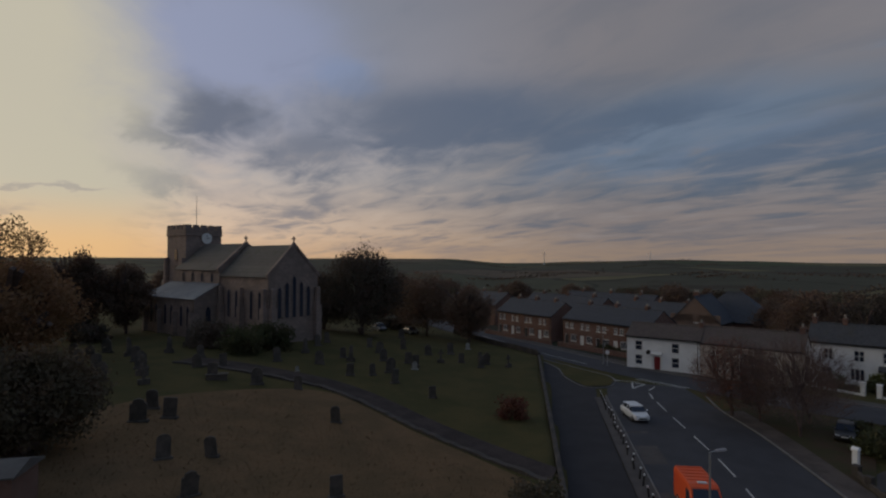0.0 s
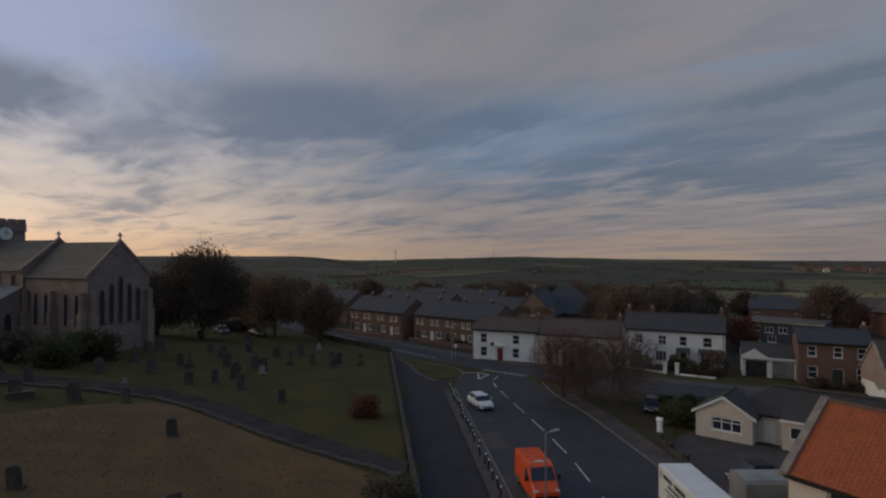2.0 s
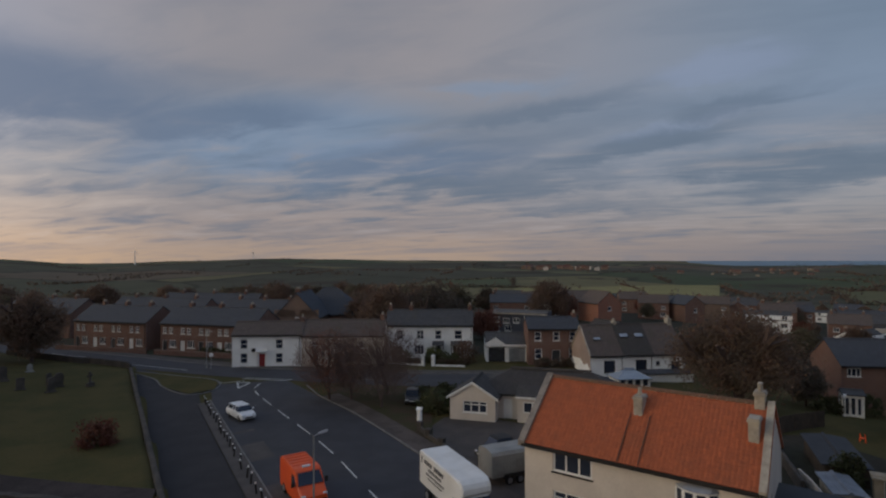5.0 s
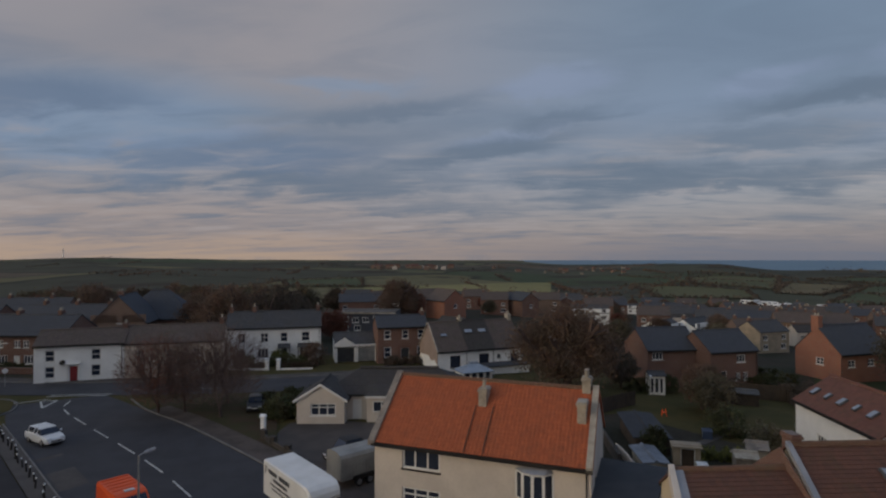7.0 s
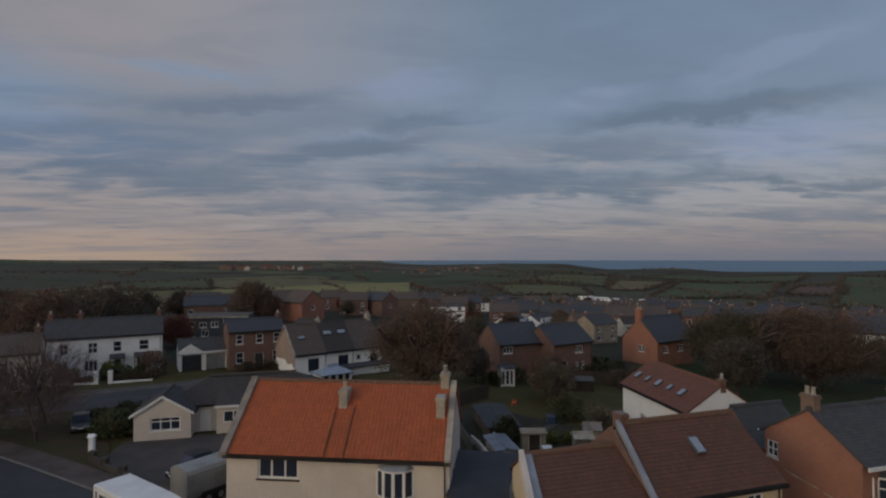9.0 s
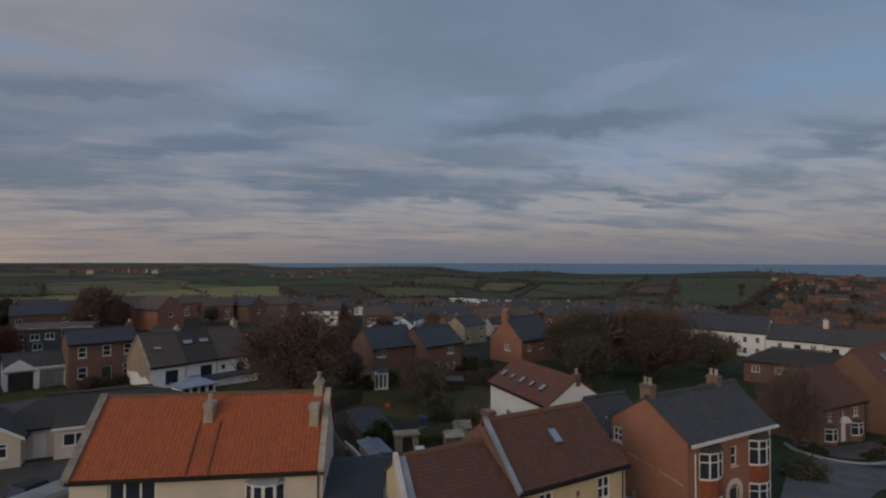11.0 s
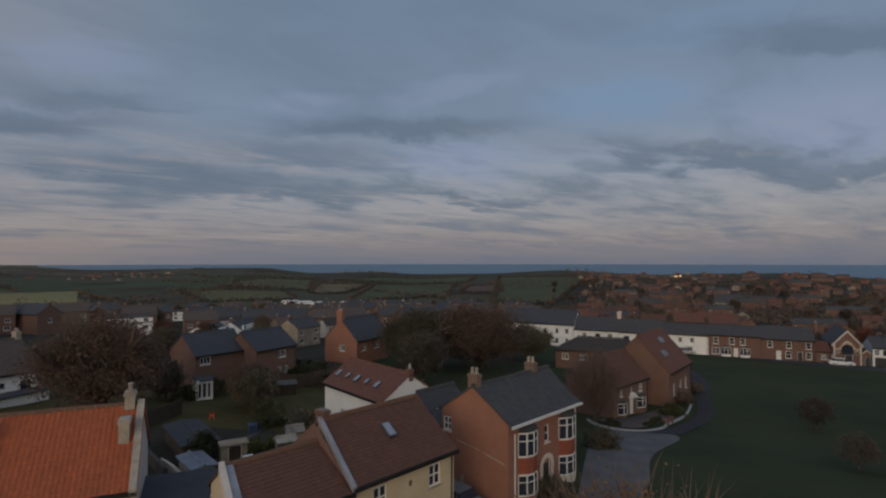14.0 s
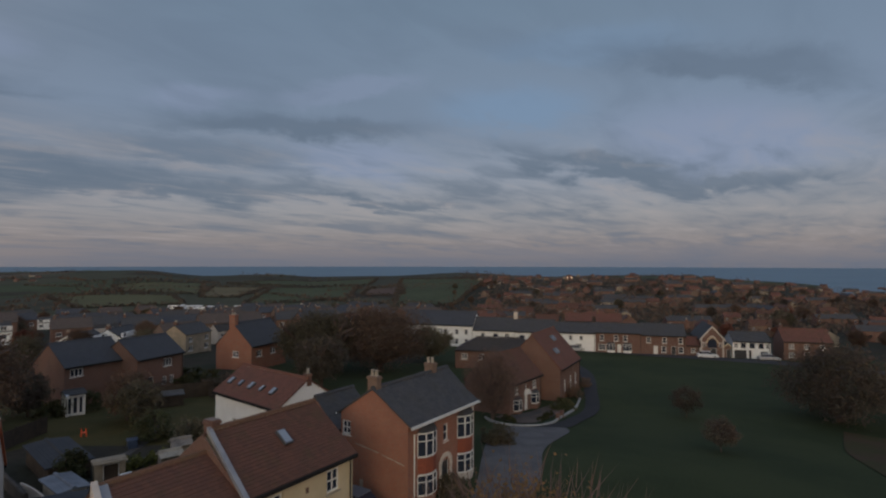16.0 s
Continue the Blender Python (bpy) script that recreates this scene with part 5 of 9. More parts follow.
    for q in range(4):
        for i in range(5):
            a = i * (t - 0.95) / 4
            lo = {0: (x0 + a, y0 - 0.1), 1: (x0 + a, y0 + t - 0.45), 2: (x0 - 0.1, y0 + a), 3: (x0 + t - 0.45, y0 + a)}[q]
            sx, sy = (0.95, 0.55) if q < 2 else (0.55, 0.95)
            box(bm, lo[0], lo[1], top - 0.1, lo[0] + sx, lo[1] + sy, top + 0.75, 0.04)
    for w0 in ((x0 - 0.1, y0 - 0.1, x0 + t + 0.1, y0 + 0.45), (x0 - 0.1, y0 + t - 0.45, x0 + t + 0.1, y0 + t + 0.1), (x0 - 0.1, y0 + 0.45, x0 + 0.45, y0 + t - 0.45), (x0 + t - 0.45, y0 + 0.45, x0 + t + 0.1, y0 + t - 0.45)):
        box(bm, w0[0], w0[1], top - 0.9, w0[2], w0[3], top - 0.05)
    for bx in (x0 - 0.9, x0 + t - 0.2):
        for by in (y0 - 0.2, y0 + t - 0.9):
            box(bm, bx, by, 0, bx + 1.1, by + 1.1, top * 0.5, 0.05)
            box(bm, bx + 0.2, by + 0.2, top * 0.5, bx + 0.9, by + 0.9, top * 0.72, 0.08)
    part("tower_wall", bm, STONE, c, "square battlemented tower")
    for ang, o in ((0, (x0, y0)), (-math.pi / 2, (x0, y0 + t))):
        church_window(c, o, ang, t / 2, top - 5.6, 0.8, 2.0)
    # clock
    bm = bmesh.new()
    tube(bm, (x0 + t * 0.56, y0 - 0.14, top - 1.6), (x0 + t * 0.56, y0 - 0.3, top - 1.6), 0.95, 0.95, 24)
    clock = part("clock_face", bm, PLASTIC, c, "white clock face")
    bm = bmesh.new()
    box(bm, x0 + t * 0.56 - 0.05, y0 - 0.34, top - 1.7, x0 + t * 0.56 + 0.05, y0 - 0.31, top - 0.95)
    box(bm, x0 + t * 0.56 - 0.02, y0 - 0.345, top - 1.64, x0 + t * 0.56 + 0.5, y0 - 0.312, top - 1.55)
    part("clock_pointer", bm, DARK_TRIM, clock)
    bm = bmesh.new()
    tube(bm, (x0 + t * 0.55, y0 + t * 0.5, top - 1.2), (x0 + t * 0.55, y0 + t * 0.5, top + 6.2), 0.07, 0.03, 6)
    part("flagpole", bm, STEEL, c)


build_church()


# ---- houses near the road ----
def W(x, z, w=1.0, h=1.25, style=None):
    return ("window", x, z, w, h, style) if style else ("window", x, z, w, h)


def add_bow(h, x, z, w, hh, deep, mat, n=4, roof=None, skirt=None, post=0.05, transom=True):
    """A bowed bay on the front: lights between posts on a curved plan, with a lead cap and, if given, a hung skirt below."""
    R = (w * w / 4 + deep * deep) / (2 * deep)
    half = math.asin(w / 2 / R)
    pts = [(x + w / 2 + R * math.sin(-half + 2 * half * i / n), -(R * math.cos(-half + 2 * half * i / n) - (R - deep))) for i in range(n + 1)]
    bm = bmesh.new()
    outline = pts + [(x + w, 0.02), (x, 0.02)]
    for z0, z1, k in ((z - 0.12, z, 1.0), (z + hh, z + hh + 0.12, 1.0)):
        prism(bm, outline, "z", z0, z1)
    for i, p in enumerate(pts):
        box(bm, p[0] - post, p[1] - 0.03, z, p[0] + post, p[1] + 0.06, z + hh)
    for i in range(n):
        a, b = Vector(pts[i]), Vector(pts[i + 1])
        for zz in (z + hh * 0.68,) if transom else ():
            d = (b - a).normalized()
            s = Vector((-d.y, d.x)) * 0.03
            prism(bm, [a - s, b - s, b + s, a + s], "z", zz - 0.035, zz + 0.035)
    bay = part("bay_window", bm, mat, h)
    for i in range(n):
        a, b = Vector(pts[i]), Vector(pts[i + 1])
        bm = bmesh.new()
        d = (b - a).normalized()
        s = Vector((-d.y, d.x)) * 0.012
        prism(bm, [a - s, b - s, b + s, a + s], "z", z + 0.01, z + hh - 0.01)
        part("pane", bm, GLASS, bay)
    if roof:
        bm = bmesh.new()
        lo = [bm.verts.new((x + w / 2 + (p[0] - x - w / 2) * 1.1, p[1] * 1.15, z + hh + 0.125)) for p in pts]
        hi = [bm.verts.new((x + w / 2 + (p[0] - x - w / 2) * 0.85, 0.0, z + hh + 0.42)) for p in pts]
        for i in range(n):
            bm.faces.new((lo[i], lo[i + 1], hi[i + 1], hi[i]))
        bm.faces.new(lo[::-1])
        part("bay_roof", bm, roof, bay)
    if skirt:
        mt, z0 = skirt
        bm = bmesh.new()
        prism(bm, outline, "z", z0, z - 0.124)
        part("bay_skirt", bm, mt, bay)
    return bay


G = 0.6
# orange-roofed house
hA = house("pantiled_house", "cream rendered house under a bright orange pantile roof", 24.9, 23.1, -75.8, 12.8, 8.2, 5.25, 8.85, RENDER_CREAM, PANTILE,
           front=(W(1.85, 3.85, 2.4, 1.2, "triple"), W(1.85, 1.45, 2.4, 1.3, "triple_top"), ("door", 5.6, 0, 1.0, 2.1), W(8.6, 0.8, 1.9, 1.3, "triple")),
           right=(W(2.0, 3.2, 0.9, 1.1),), chimneys=((6.15, 2.75, -0.05, 0.5, 0.9, CONCRETE, 1), (12.2, 3.9, 0.8, 0.5, 0.7, CONCRETE, 2), (12.1, 2.35, -0.25, 0.5, 0.9, CONCRETE, 0)), wave=0.03, rows=22, over=0.2, ledge=DARK_TRIM, crest=WORN_RIDGE)
add_bow(hA, 8.8, 3.25 + G, 1.95, 1.35, 0.55, PLASTIC, 4, FLASHING, None, 0.085, False)
coping(hA, -0.3, 0.42, VERGE, "weathered grey cement verge")
coping(hA, 12.55, 0.35, CONCRETE, "stained cream gable coping")
for x0 in (5.75, 6.85):
    bm = bmesh.new()
    D, H, R, L = SHAPES[hA.name]
    q = (R - H) / (D / 2)
    prism(bm, [(-0.2, H - 0.2 * q + 0.14), (-0.2, H - 0.2 * q + 0.23), (2.3, H + 2.3 * q + 0.23), (2.3, H + 2.3 * q + 0.14)], "x", x0 - 0.025, x0 + 0.025)
    part("roof_strip", bm, BROWN_TILE, hA)
# yellow house, taller and lower halves
hB = house("yellow_house", "yellow rendered house with a brown tiled roof", 27.15, 0.1, -52.5, 7.7, 7.2, 5.0, 7.95, RENDER_YELLOW, BROWN_TILE,
           front=(W(1.35, 3.2, 1.0, 1.3), W(5.55, 3.25, 1.0, 1.3), W(1.8, 0.8, 0.95, 1.35, "six"), ("door", 3.8, 0, 0.95, 2.1), W(5.5, 0.8, 0.95, 1.35, "six")),
           right=(W(1.0, 3.1, 0.8, 0.9),), chimneys=((0.7, 3.6, 0.55, 0.5, 0.7, BRICK, 0),), rows=20, ledge=CONCRETE, crest=WORN_RIDGE)
add_skylight(hB, 4.0, 0.55, 0.6, 1.0)
coping(hB, -0.2, 0.28, FLASHING, "grey lead flashing along the party wall", (0,), 0.16, 0.1, "roof_flashing")
bm = bmesh.new()
D, H, R, L = SHAPES[hB.name]
prism(bm, [(0.2, 4.9), (D - 0.2, 4.9), (D - 0.1, H), (D / 2, R - 0.02), (0.1, H)], "x", -0.06, -0.003)
part("party_gable", bm, BRICK, hB, "red brick gable above the lower roof")
skew_left(hB, 0.12)
bm = bmesh.new()
box(bm, 3.95, -0.03, 4.45, 4.15, 0.0, 4.75)
part("vent", bm, BRICK, hB)
hB2 = house("yellow_cottage", "low yellow cottage with a brown tiled roof", 27.15 - 0.609 * 6.05, 0.1 + 0.793 * 6.05, -52.5, 5.9, 6.6, 4.8, 7.0, RENDER_YELLOW, BROWN_TILE,
            front=(W(4.7, 2.6, 0.95, 1.3, "six"), W(2.1, 2.6, 0.95, 1.3, "six"), W(2.1, 0.7, 0.95, 1.3, "six")), rows=16, crest=WORN_RIDGE)
coping(hB2, -0.3, 0.32, RENDER_CREAM, "cream gable coping", (0,), 0.25, 0.4)
coping(hB2, 0.03, 0.45, FLASHING, "grey lead flashing inside the gable coping", (0,), 0.1, 0.1, "roof_flashing")
skew_left(hB2, 0.26)
# brick house with bays
hC = house("bay_fronted_house", "orange brick house with white bays and slate roof", 33.75, -10.1, -53.5, 8.6, 6.7, 5.6, 8.05, BRICK_ORANGE, SLATE, zg=-0.2,
           front=(W(4.25, 3.65, 0.62, 1.25, "sash"), ("door", 4.0, 0, 1.0, 2.3)), left=(W(0.1, 4.35, 0.8, 1.0),),
           chimneys=((0.35, 3.2, 0.85, 0.5, 0.85, BRICK_BUFF, 2), (7.2, 3.2, 0.75, 0.5, 0.85, BRICK_BUFF, 2)), rows=20, over=0.35, spout=PLASTIC, ledge=RENDER_CREAM)
for bx in (1.1, 6.15):
    add_bow(hC, bx, 3.5 + G, 2.05, 1.45, 0.55, PLASTIC, 4, SLATE, (HUNG_TILE, 2.3 + G))
    add_bow(hC, bx, 0.9 + G, 2.05, 1.25, 0.55, PLASTIC, 4, None, (BRICK_ORANGE if bx < 3 else RENDER_CREAM, 0.0))
bm = bmesh.new()
for i in range(9):
    a = math.pi * i / 8
    box(bm, 4.5 - 0.72 * math.cos(a) - 0.16, -0.08, 1.98 + G + 0.72 * math.sin(a) - 0.16, 4.5 - 0.72 * math.cos(a) + 0.16, 0.0, 1.98 + G + 0.72 * math.sin(a) + 0.16, 0.02)
for sx in (3.67, 5.03):
    box(bm, sx, -0.08, 0.3, sx + 0.3, 0.0, 1.98 + G, 0.02)
part("door_surround", bm, RENDER_CREAM, hC, "cream arched stone door surround")
bm = bmesh.new()
prism(bm, [(-0.46, 6.2), (-0.38, 6.2), (-0.38, 6.29), (-0.46, 6.29)], "x", -0.15, 8.85)
part("fascia", bm, PLASTIC, hC)
D, H, R, L = SHAPES[hC.name]
bm = bmesh.new()
prism(bm, [(0.3, 3.72), (0.3, 3.8), (2.2, 4.16), (2.2, 4.08)], "x", -0.012, -0.003)
prism(bm, [(2.5, 4.16), (2.5, 4.24), (4.6, 4.5), (4.6, 4.43)], "x", -0.012, -0.003)
part("roof_scar", bm, CONCRETE, hC, "pale mortar line of a vanished lean-to roof")
bm = bmesh.new()
box(bm, -0.02, 3.9, 0.3, -0.003, 4.2, 2.1)
part("pilaster", bm, CONCRETE, hC, "pale patch of cement")
for px in (0.62, 8.3):
    bm = bmesh.new()
    tube(bm, (px, -0.08, 0.3), (px, -0.08, 5.7), 0.05, 0.05, 6)
    part("downpipe", bm, PLASTIC, hC)
house("rear_house", "slate-roofed rear wing with a white gable", 43.3, -15.6, -53.5, 4.6, 5.0, 4.4, 6.9, RENDER_WHITE, SLATE, zg=-0.5, rows=14)
house("rear_wing", "grey slate-roofed outbuilding behind the brick house", 41.6, -6.6, -53.5, 4.2, 5.0, 3.6, 6.1, BRICK_ORANGE, SLATE, zg=-0.3, rows=14)
# white house with roof lights
hD = house("white_rooflight_house", "white rendered house with five roof lights in red tiles", 55.9, 2.95, -150, 10.4, 6.4, 4.15, 6.55, RENDER_WHITE, RED_TILE, zg=-1.0,
           front=(W(3.0, 2.2, 1.2, 1.0, "triple"), W(5.0, 2.2, 1.0, 1.0)), chimneys=((10.2, 3.1, 0.5, 0.45, 0.5, BRICK, 1),), rows=16)
for i in range(5):
    add_skylight(hD, 1.0 + 1.75 * i, 0.38, 0.42 + 0.14 * (i % 2 == 0), 0.66 + 0.14 * (i % 2 == 0))
# brick houses by the green
hE = house("corner_house", "red brick house with white windows beside the green", 61.6, -31.6, -56, 8.9, 7.2, 0.9, 4.6, BRICK, BROWN_TILE, zg=-3.1,
           front=(W(1.3, 2.5, 1.0, 1.0), W(4.0, 2.6, 0.6, 0.9, "sash"), W(6.3, 2.5, 1.1, 1.0), ("door", 4.0, 0, 0.95, 2.0, PLASTIC)), rows=16)
for bx in (1.0, 5.9):
    add_bow(hE, bx, 0.6 + G, 1.8, 1.2, 0.6, PLASTIC, 3, SLATE, (BRICK, 0.1))
bm = bmesh.new()
prism(bm, [(3.7, 2.15 + G), (5.25, 2.15 + G), (4.475, 2.8 + G)], "y", -0.5, 0)
part("porch_roof", bm, PLASTIC, hE)
hE2 = house("gabled_wing_house", "red-brown brick gabled house with red tiles and roof lights", 67.4, -42.6, -48, 11.0, 9.0, 1.1, 6.2, BRICK, RED_TILE, zg=-3.3,
            front=(W(2.0, 1.0, 1.0, 1.6), W(5.0, 1.0, 1.2, 1.6), W(8.0, 1.0, 1.0, 1.6)), rows=18)
for i, t in ((3.0, 0.4), (4.1, 0.4), (6.0, 0.72), (7.0, 0.72)):
    add_skylight(hE2, i, t, 0.6, 1.0)
house("long_brick_house", "dark hip-roofed brick house near the terrace", 99.9, -38.9, -122, 16.5, 7.6, -0.6, 1.9, BRICK, DARK_TILE, zg=-4.6,
      front=tuple(W(x, 2.2, 1.2, 1.1) for x in (1.2, 4.6, 8.0, 11.4)), left=(W(2.8, 2.2, 1.2, 1.1),), rows=14, hip=True)
# bungalow
hF = house("bungalow", "cream rendered bungalow with a dark tiled roof", 38.5, 42.62, -55.7, 15.6, 7.6, 2.6, 4.85, RENDER_CREAM, DARK_TILE,
           front=(("door", 3.35, 0, 0.9, 2.05, PLASTIC),), rows=12, hip=True)
hF2 = house("bungalow_wing", "cream gabled front wing of the bungalow with a wide window", 38.97, 39.2, 34.3, 4.5, 5.2, 2.4, 4.3, RENDER_CREAM, DARK_TILE,
            left=(W(1.35, 0.85, 2.5, 1.2, "triple_top"),), rows=10)
bm = bmesh.new()
box(bm, 4.9, -1.0, -0.2, 11.2, -0.003, 3.0, 0.02)
part("front_block", bm, RENDER_CREAM, hF, "cream rendered projecting room")
bm = bmesh.new()
prism(bm, [(-1.3, 3.12), (-1.3, 3.26), (0.8, 4.0), (0.8, 3.7)], "x", 4.75, 11.4)
part("block_roof", bm, DARK_TILE, hF)
bm = bmesh.new()
box(bm, 4.75, -1.34, 3.03, 11.4, -1.303, 3.24)
part("fascia", bm, PLASTIC, hF)
bm = bmesh.new()
for a, b, c, d in ((5.5, 1.6, 5.6, 2.7), (7.2, 1.6, 7.3, 2.7), (5.6, 1.6, 7.2, 1.7), (5.6, 2.6, 7.2, 2.7), (6.35, 1.7, 6.45, 2.6)):
    box(bm, a, -1.05, b, c, -0.98, d)
blk = part("window_frame", bm, PLASTIC, hF)
for a, b in ((5.6, 6.35), (6.45, 7.2)):
    bm = bmesh.new()
    box(bm, a, -1.02, 1.7, b, -1.003, 2.6)
    part("pane", bm, GLASS, blk)
coping(hF2, -0.22, 0.08, PLASTIC, "white bargeboard", (0, 1), 0.02, 0.22, "bargeboard")
# white terrace beyond the road
sash = "sash"
hW1 = house("white_terrace_house", "white rendered terrace house with a red door", 28.2, 84.9, -37.5, 10.4, 6.0, 4.9, 6.95, RENDER_WHITE, GREY_TILE,
      front=(W(1.2, 2.75, 1.15, 1.5, "sash"), W(6.5, 2.75, 1.15, 1.5, "sash"), W(1.2, 0.6, 1.15, 1.55, "sash"), ("door", 4.0, 0, 1.0, 2.1, DOOR_RED), W(6.5, 0.6, 1.15, 1.55, "sash")), rows=12, chimneys=((10.0, 3.0, 0.7),), verge=None)
bm = bmesh.new()
prism(bm, [(-0.5, 2.35 + G), (-0.5, 2.45 + G), (0.0, 2.75 + G), (0.0, 2.35 + G)], "x", 3.7, 5.3)
for q in (3.75, 5.13):
    box(bm, q, -0.12, 0.3, q + 0.12, 0.0, 2.34 + G)
part("door_canopy", bm, PLASTIC, hW1, "small white door canopy")
bm = bmesh.new()
tube(bm, (3.3, -0.28, 3.25), (3.3, -0.2, 3.2), 0.34, 0.3, 16)
dish = part("satellite_dish", bm, DARK_TRIM, hW1, "dark satellite dish on the white wall")
bm = bmesh.new()
tube(bm, (3.3, -0.2, 3.2), (3.3, 0.0, 3.1), 0.03, 0.03, 6)
part("bracket", bm, STEEL, dish)
house("brown_terrace_house", "cream terrace house under a worn brown roof", 36.5, 78.55, -40, 12.5, 6.6, 4.7, 7.1, RENDER_CREAM, GREY_TILE,
      front=(W(1.5, 2.7, 1.0, 1.1), W(5, 2.7, 1.0, 1.1), W(8.5, 2.7, 1.0, 1.1), W(1.5, 0.7, 1.1, 1.3), ("door", 5.0, 0, 1.0, 2.05), W(8.5, 0.7, 1.1, 1.3)), rows=12, chimneys=((12.0, 3.3, 0.9, 0.6, 0.9, BRICK),))
hW2 = house("white_villa", "white rendered double house with slate roof and porches", 50.3, 76.1, -41.3, 14.2, 6.4, 5.4, 8.0, RENDER_WHITE, SLATE,
            front=(W(1.7, 3.1, 1.1, 1.5), W(5.0, 3.1, 1.2, 1.5), W(8.0, 3.1, 1.1, 1.5, "sash"), W(11.2, 3.1, 1.3, 1.5, "sash"), W(4.6, 0.6, 1.6, 1.6, "triple"), ("door", 8.1, 0, 0.95, 2.1), W(10.9, 0.6, 1.9, 1.6, "triple"), W(1.4, 0.6, 1.3, 1.5)),
            rows=14, chimneys=((0.4, 3.2, 0.9), (3.9, 3.2, 0.9), (13.8, 3.2, 0.9)))
for px, pw in ((7.6, 1.9), (10.6, 2.5)):
    bm = bmesh.new()
    prism(bm, [(-0.9, 2.85), (-0.9, 2.95), (0, 3.45), (0, 2.85)], "x", px, px + pw)
    for q in (px + 0.05, px + pw - 0.17):
        box(bm, q, -0.85, 0.5, q + 0.12, -0.73, 2.84)
    part("porch", bm, SLATE, hW2)
house("red_brick_house", "red brick house with white sash windows and slates", 63.6, 57.0, -41, 7.9, 6.2, 5.55, 7.4, BRICK, SLATE_BLUE,
      front=(W(1.0, 3.7, 1.0, 1.4, "sash"), W(3.8, 3.7, 1.0, 1.4, "sash"), W(6.3, 3.7, 1.0, 1.4, "sash"), W(1.0, 0.9, 1.1, 1.6, "sash"), ("door", 3.6, 0, 1.3, 2.3), W(6.2, 0.9, 1.1, 1.6, "sash")), rows=14, chimneys=((7.6, 3.1, 0.7),))
CU = Vector((0.824, -0.566))
C0 = Vector((63.4, 45.5))
hG = house("white_cottage", "white cottage with a bare brick gable and brown roof", C0.x, C0.y, -34.5, 4.7, 8.4, 2.95, 7.0, RENDER_WHITE, GREY_TILE,
           front=(W(1.9, 0.55, 1.6, 1.7, "plain"),), rows=14, trim=DARK_TRIM)
add_skylight(hG, 1.6, 0.5, 1.0, 0.5)
bm = bmesh.new()
D, H, R, L = SHAPES[hG.name]
prism(bm, [(0.02, 1.6), (1.2, 2.3), (2.6, 1.9), (4.0, 2.5), (D - 0.02, 2.2), (D - 0.02, H), (D / 2, R - 0.02), (0.02, H)], "x", -0.05, -0.003)
part("gable_face", bm, PLASTER_BARE, hG, "bare pinkish brick gable over patchy white paint")
coping(hG, -0.2, 0.2, CONCRETE, "pale cement verge", (0, 1), 0.08, 0.12)
q = C0 + CU * 4.72
hG2 = house("slate_cottage", "white cottage with a dark slate roof and roof lights", q.x, q.y, -34.5, 4.2, 8.4, 3.0, 7.1, RENDER_WHITE, DARK_TILE,
            front=(W(1.7, 0.6, 1.6, 1.7, "plain"),), rows=14, trim=DARK_TRIM, chimneys=((0.3, 4.2, 0.5, 0.5, 0.8, CONCRETE),))
for i in (0.9, 3.1):
    add_skylight(hG2, i, 0.58, 1.25, 0.7)
q = C0 + CU * 8.94
hG3 = house("end_cottage", "white cottage with a worn brown tiled roof", q.x, q.y, -34.5, 4.6, 8.4, 3.0, 7.0, RENDER_WHITE, GREY_TILE,
            front=(W(0.4, 1.5, 0.55, 0.55, "plain"), W(2.6, 0.5, 1.2, 1.5, "plain")), rows=14, trim=DARK_TRIM, chimneys=((4.3, 4.2, 0.9, 0.6, 1.0, CONCRETE),))
q = C0 + CU * 6.4
bm = bmesh.new()
box(bm, 0, -2.6, -0.2, 6.6, -0.004, 0.95, 0.02)
back = part("wall", bm, RENDER_WHITE, thing("lean_to", "low white lean-to with a dark flat roof", "extension", pose(q.x - 0.2, q.y - 0.3, 0, rz=-34.5)))
bm = bmesh.new()
box(bm, -0.2, -2.85, 0.953, 6.8, -0.004, 1.1, 0.03)
part("roof", bm, FELT, back.parent)
# open garage with white posts
# The left door is a dark panel for the shade inside an open bay.
hH = house("garage", "small slate-roofed garage with white fascia and posts", 60.6, 63.2, -41, 6.8, 6.0, 2.6, 4.6, RENDER_WHITE, SLATE, front=(("door", 0.35, 0, 2.7, 2.25, DARK_DOORWAY), ("door", 3.6, 0, 2.7, 2.2, STEEL)), rows=10)
bm = bmesh.new()
prism(bm, [(-0.1, 3.05), (7.0, 3.05), (7.0, 3.35), (3.1, 3.35), (1.5, 4.5), (-0.1, 3.5)], "y", -0.42, -0.36)
part("fascia", bm, PLASTIC, hH)
for q in (3.2, 6.3):
    bm = bmesh.new()
    box(bm, q, -0.4, 0.5, q + 0.35, -0.1, 3.05)
    part("post", bm, PLASTIC, hH)
# brick terraces up the road
for nm, x, y, L, n in (("brick_terrace", 12.2, 124.5, 16.8, 4), ("brick_terrace", 23.5, 108.5, 19.4, 5)):
    ops = []
    for i in range(n):
        o = i * L / n
        ops += [W(o + 0.5, 3.2, 0.9, 1.1), W(o + 1.8, 3.2, 0.9, 1.1), ("door", o + 0.4, 0, 0.95, 2.05, PLASTIC if i % 2 else DARK_DOORWAY), W(o + 1.9, 0.8, 1.5, 1.3, "triple")]
    house(nm, "red brick terrace with white windows and slate roof", x, y, -56.2, L, 8.5, 5.0, 8.0, BRICK, SLATE_BLUE, front=ops, rows=16, chimneys=tuple((L * (i + 0.5) / 3, 4.2, 0.7) for i in range(3)), verge=None)
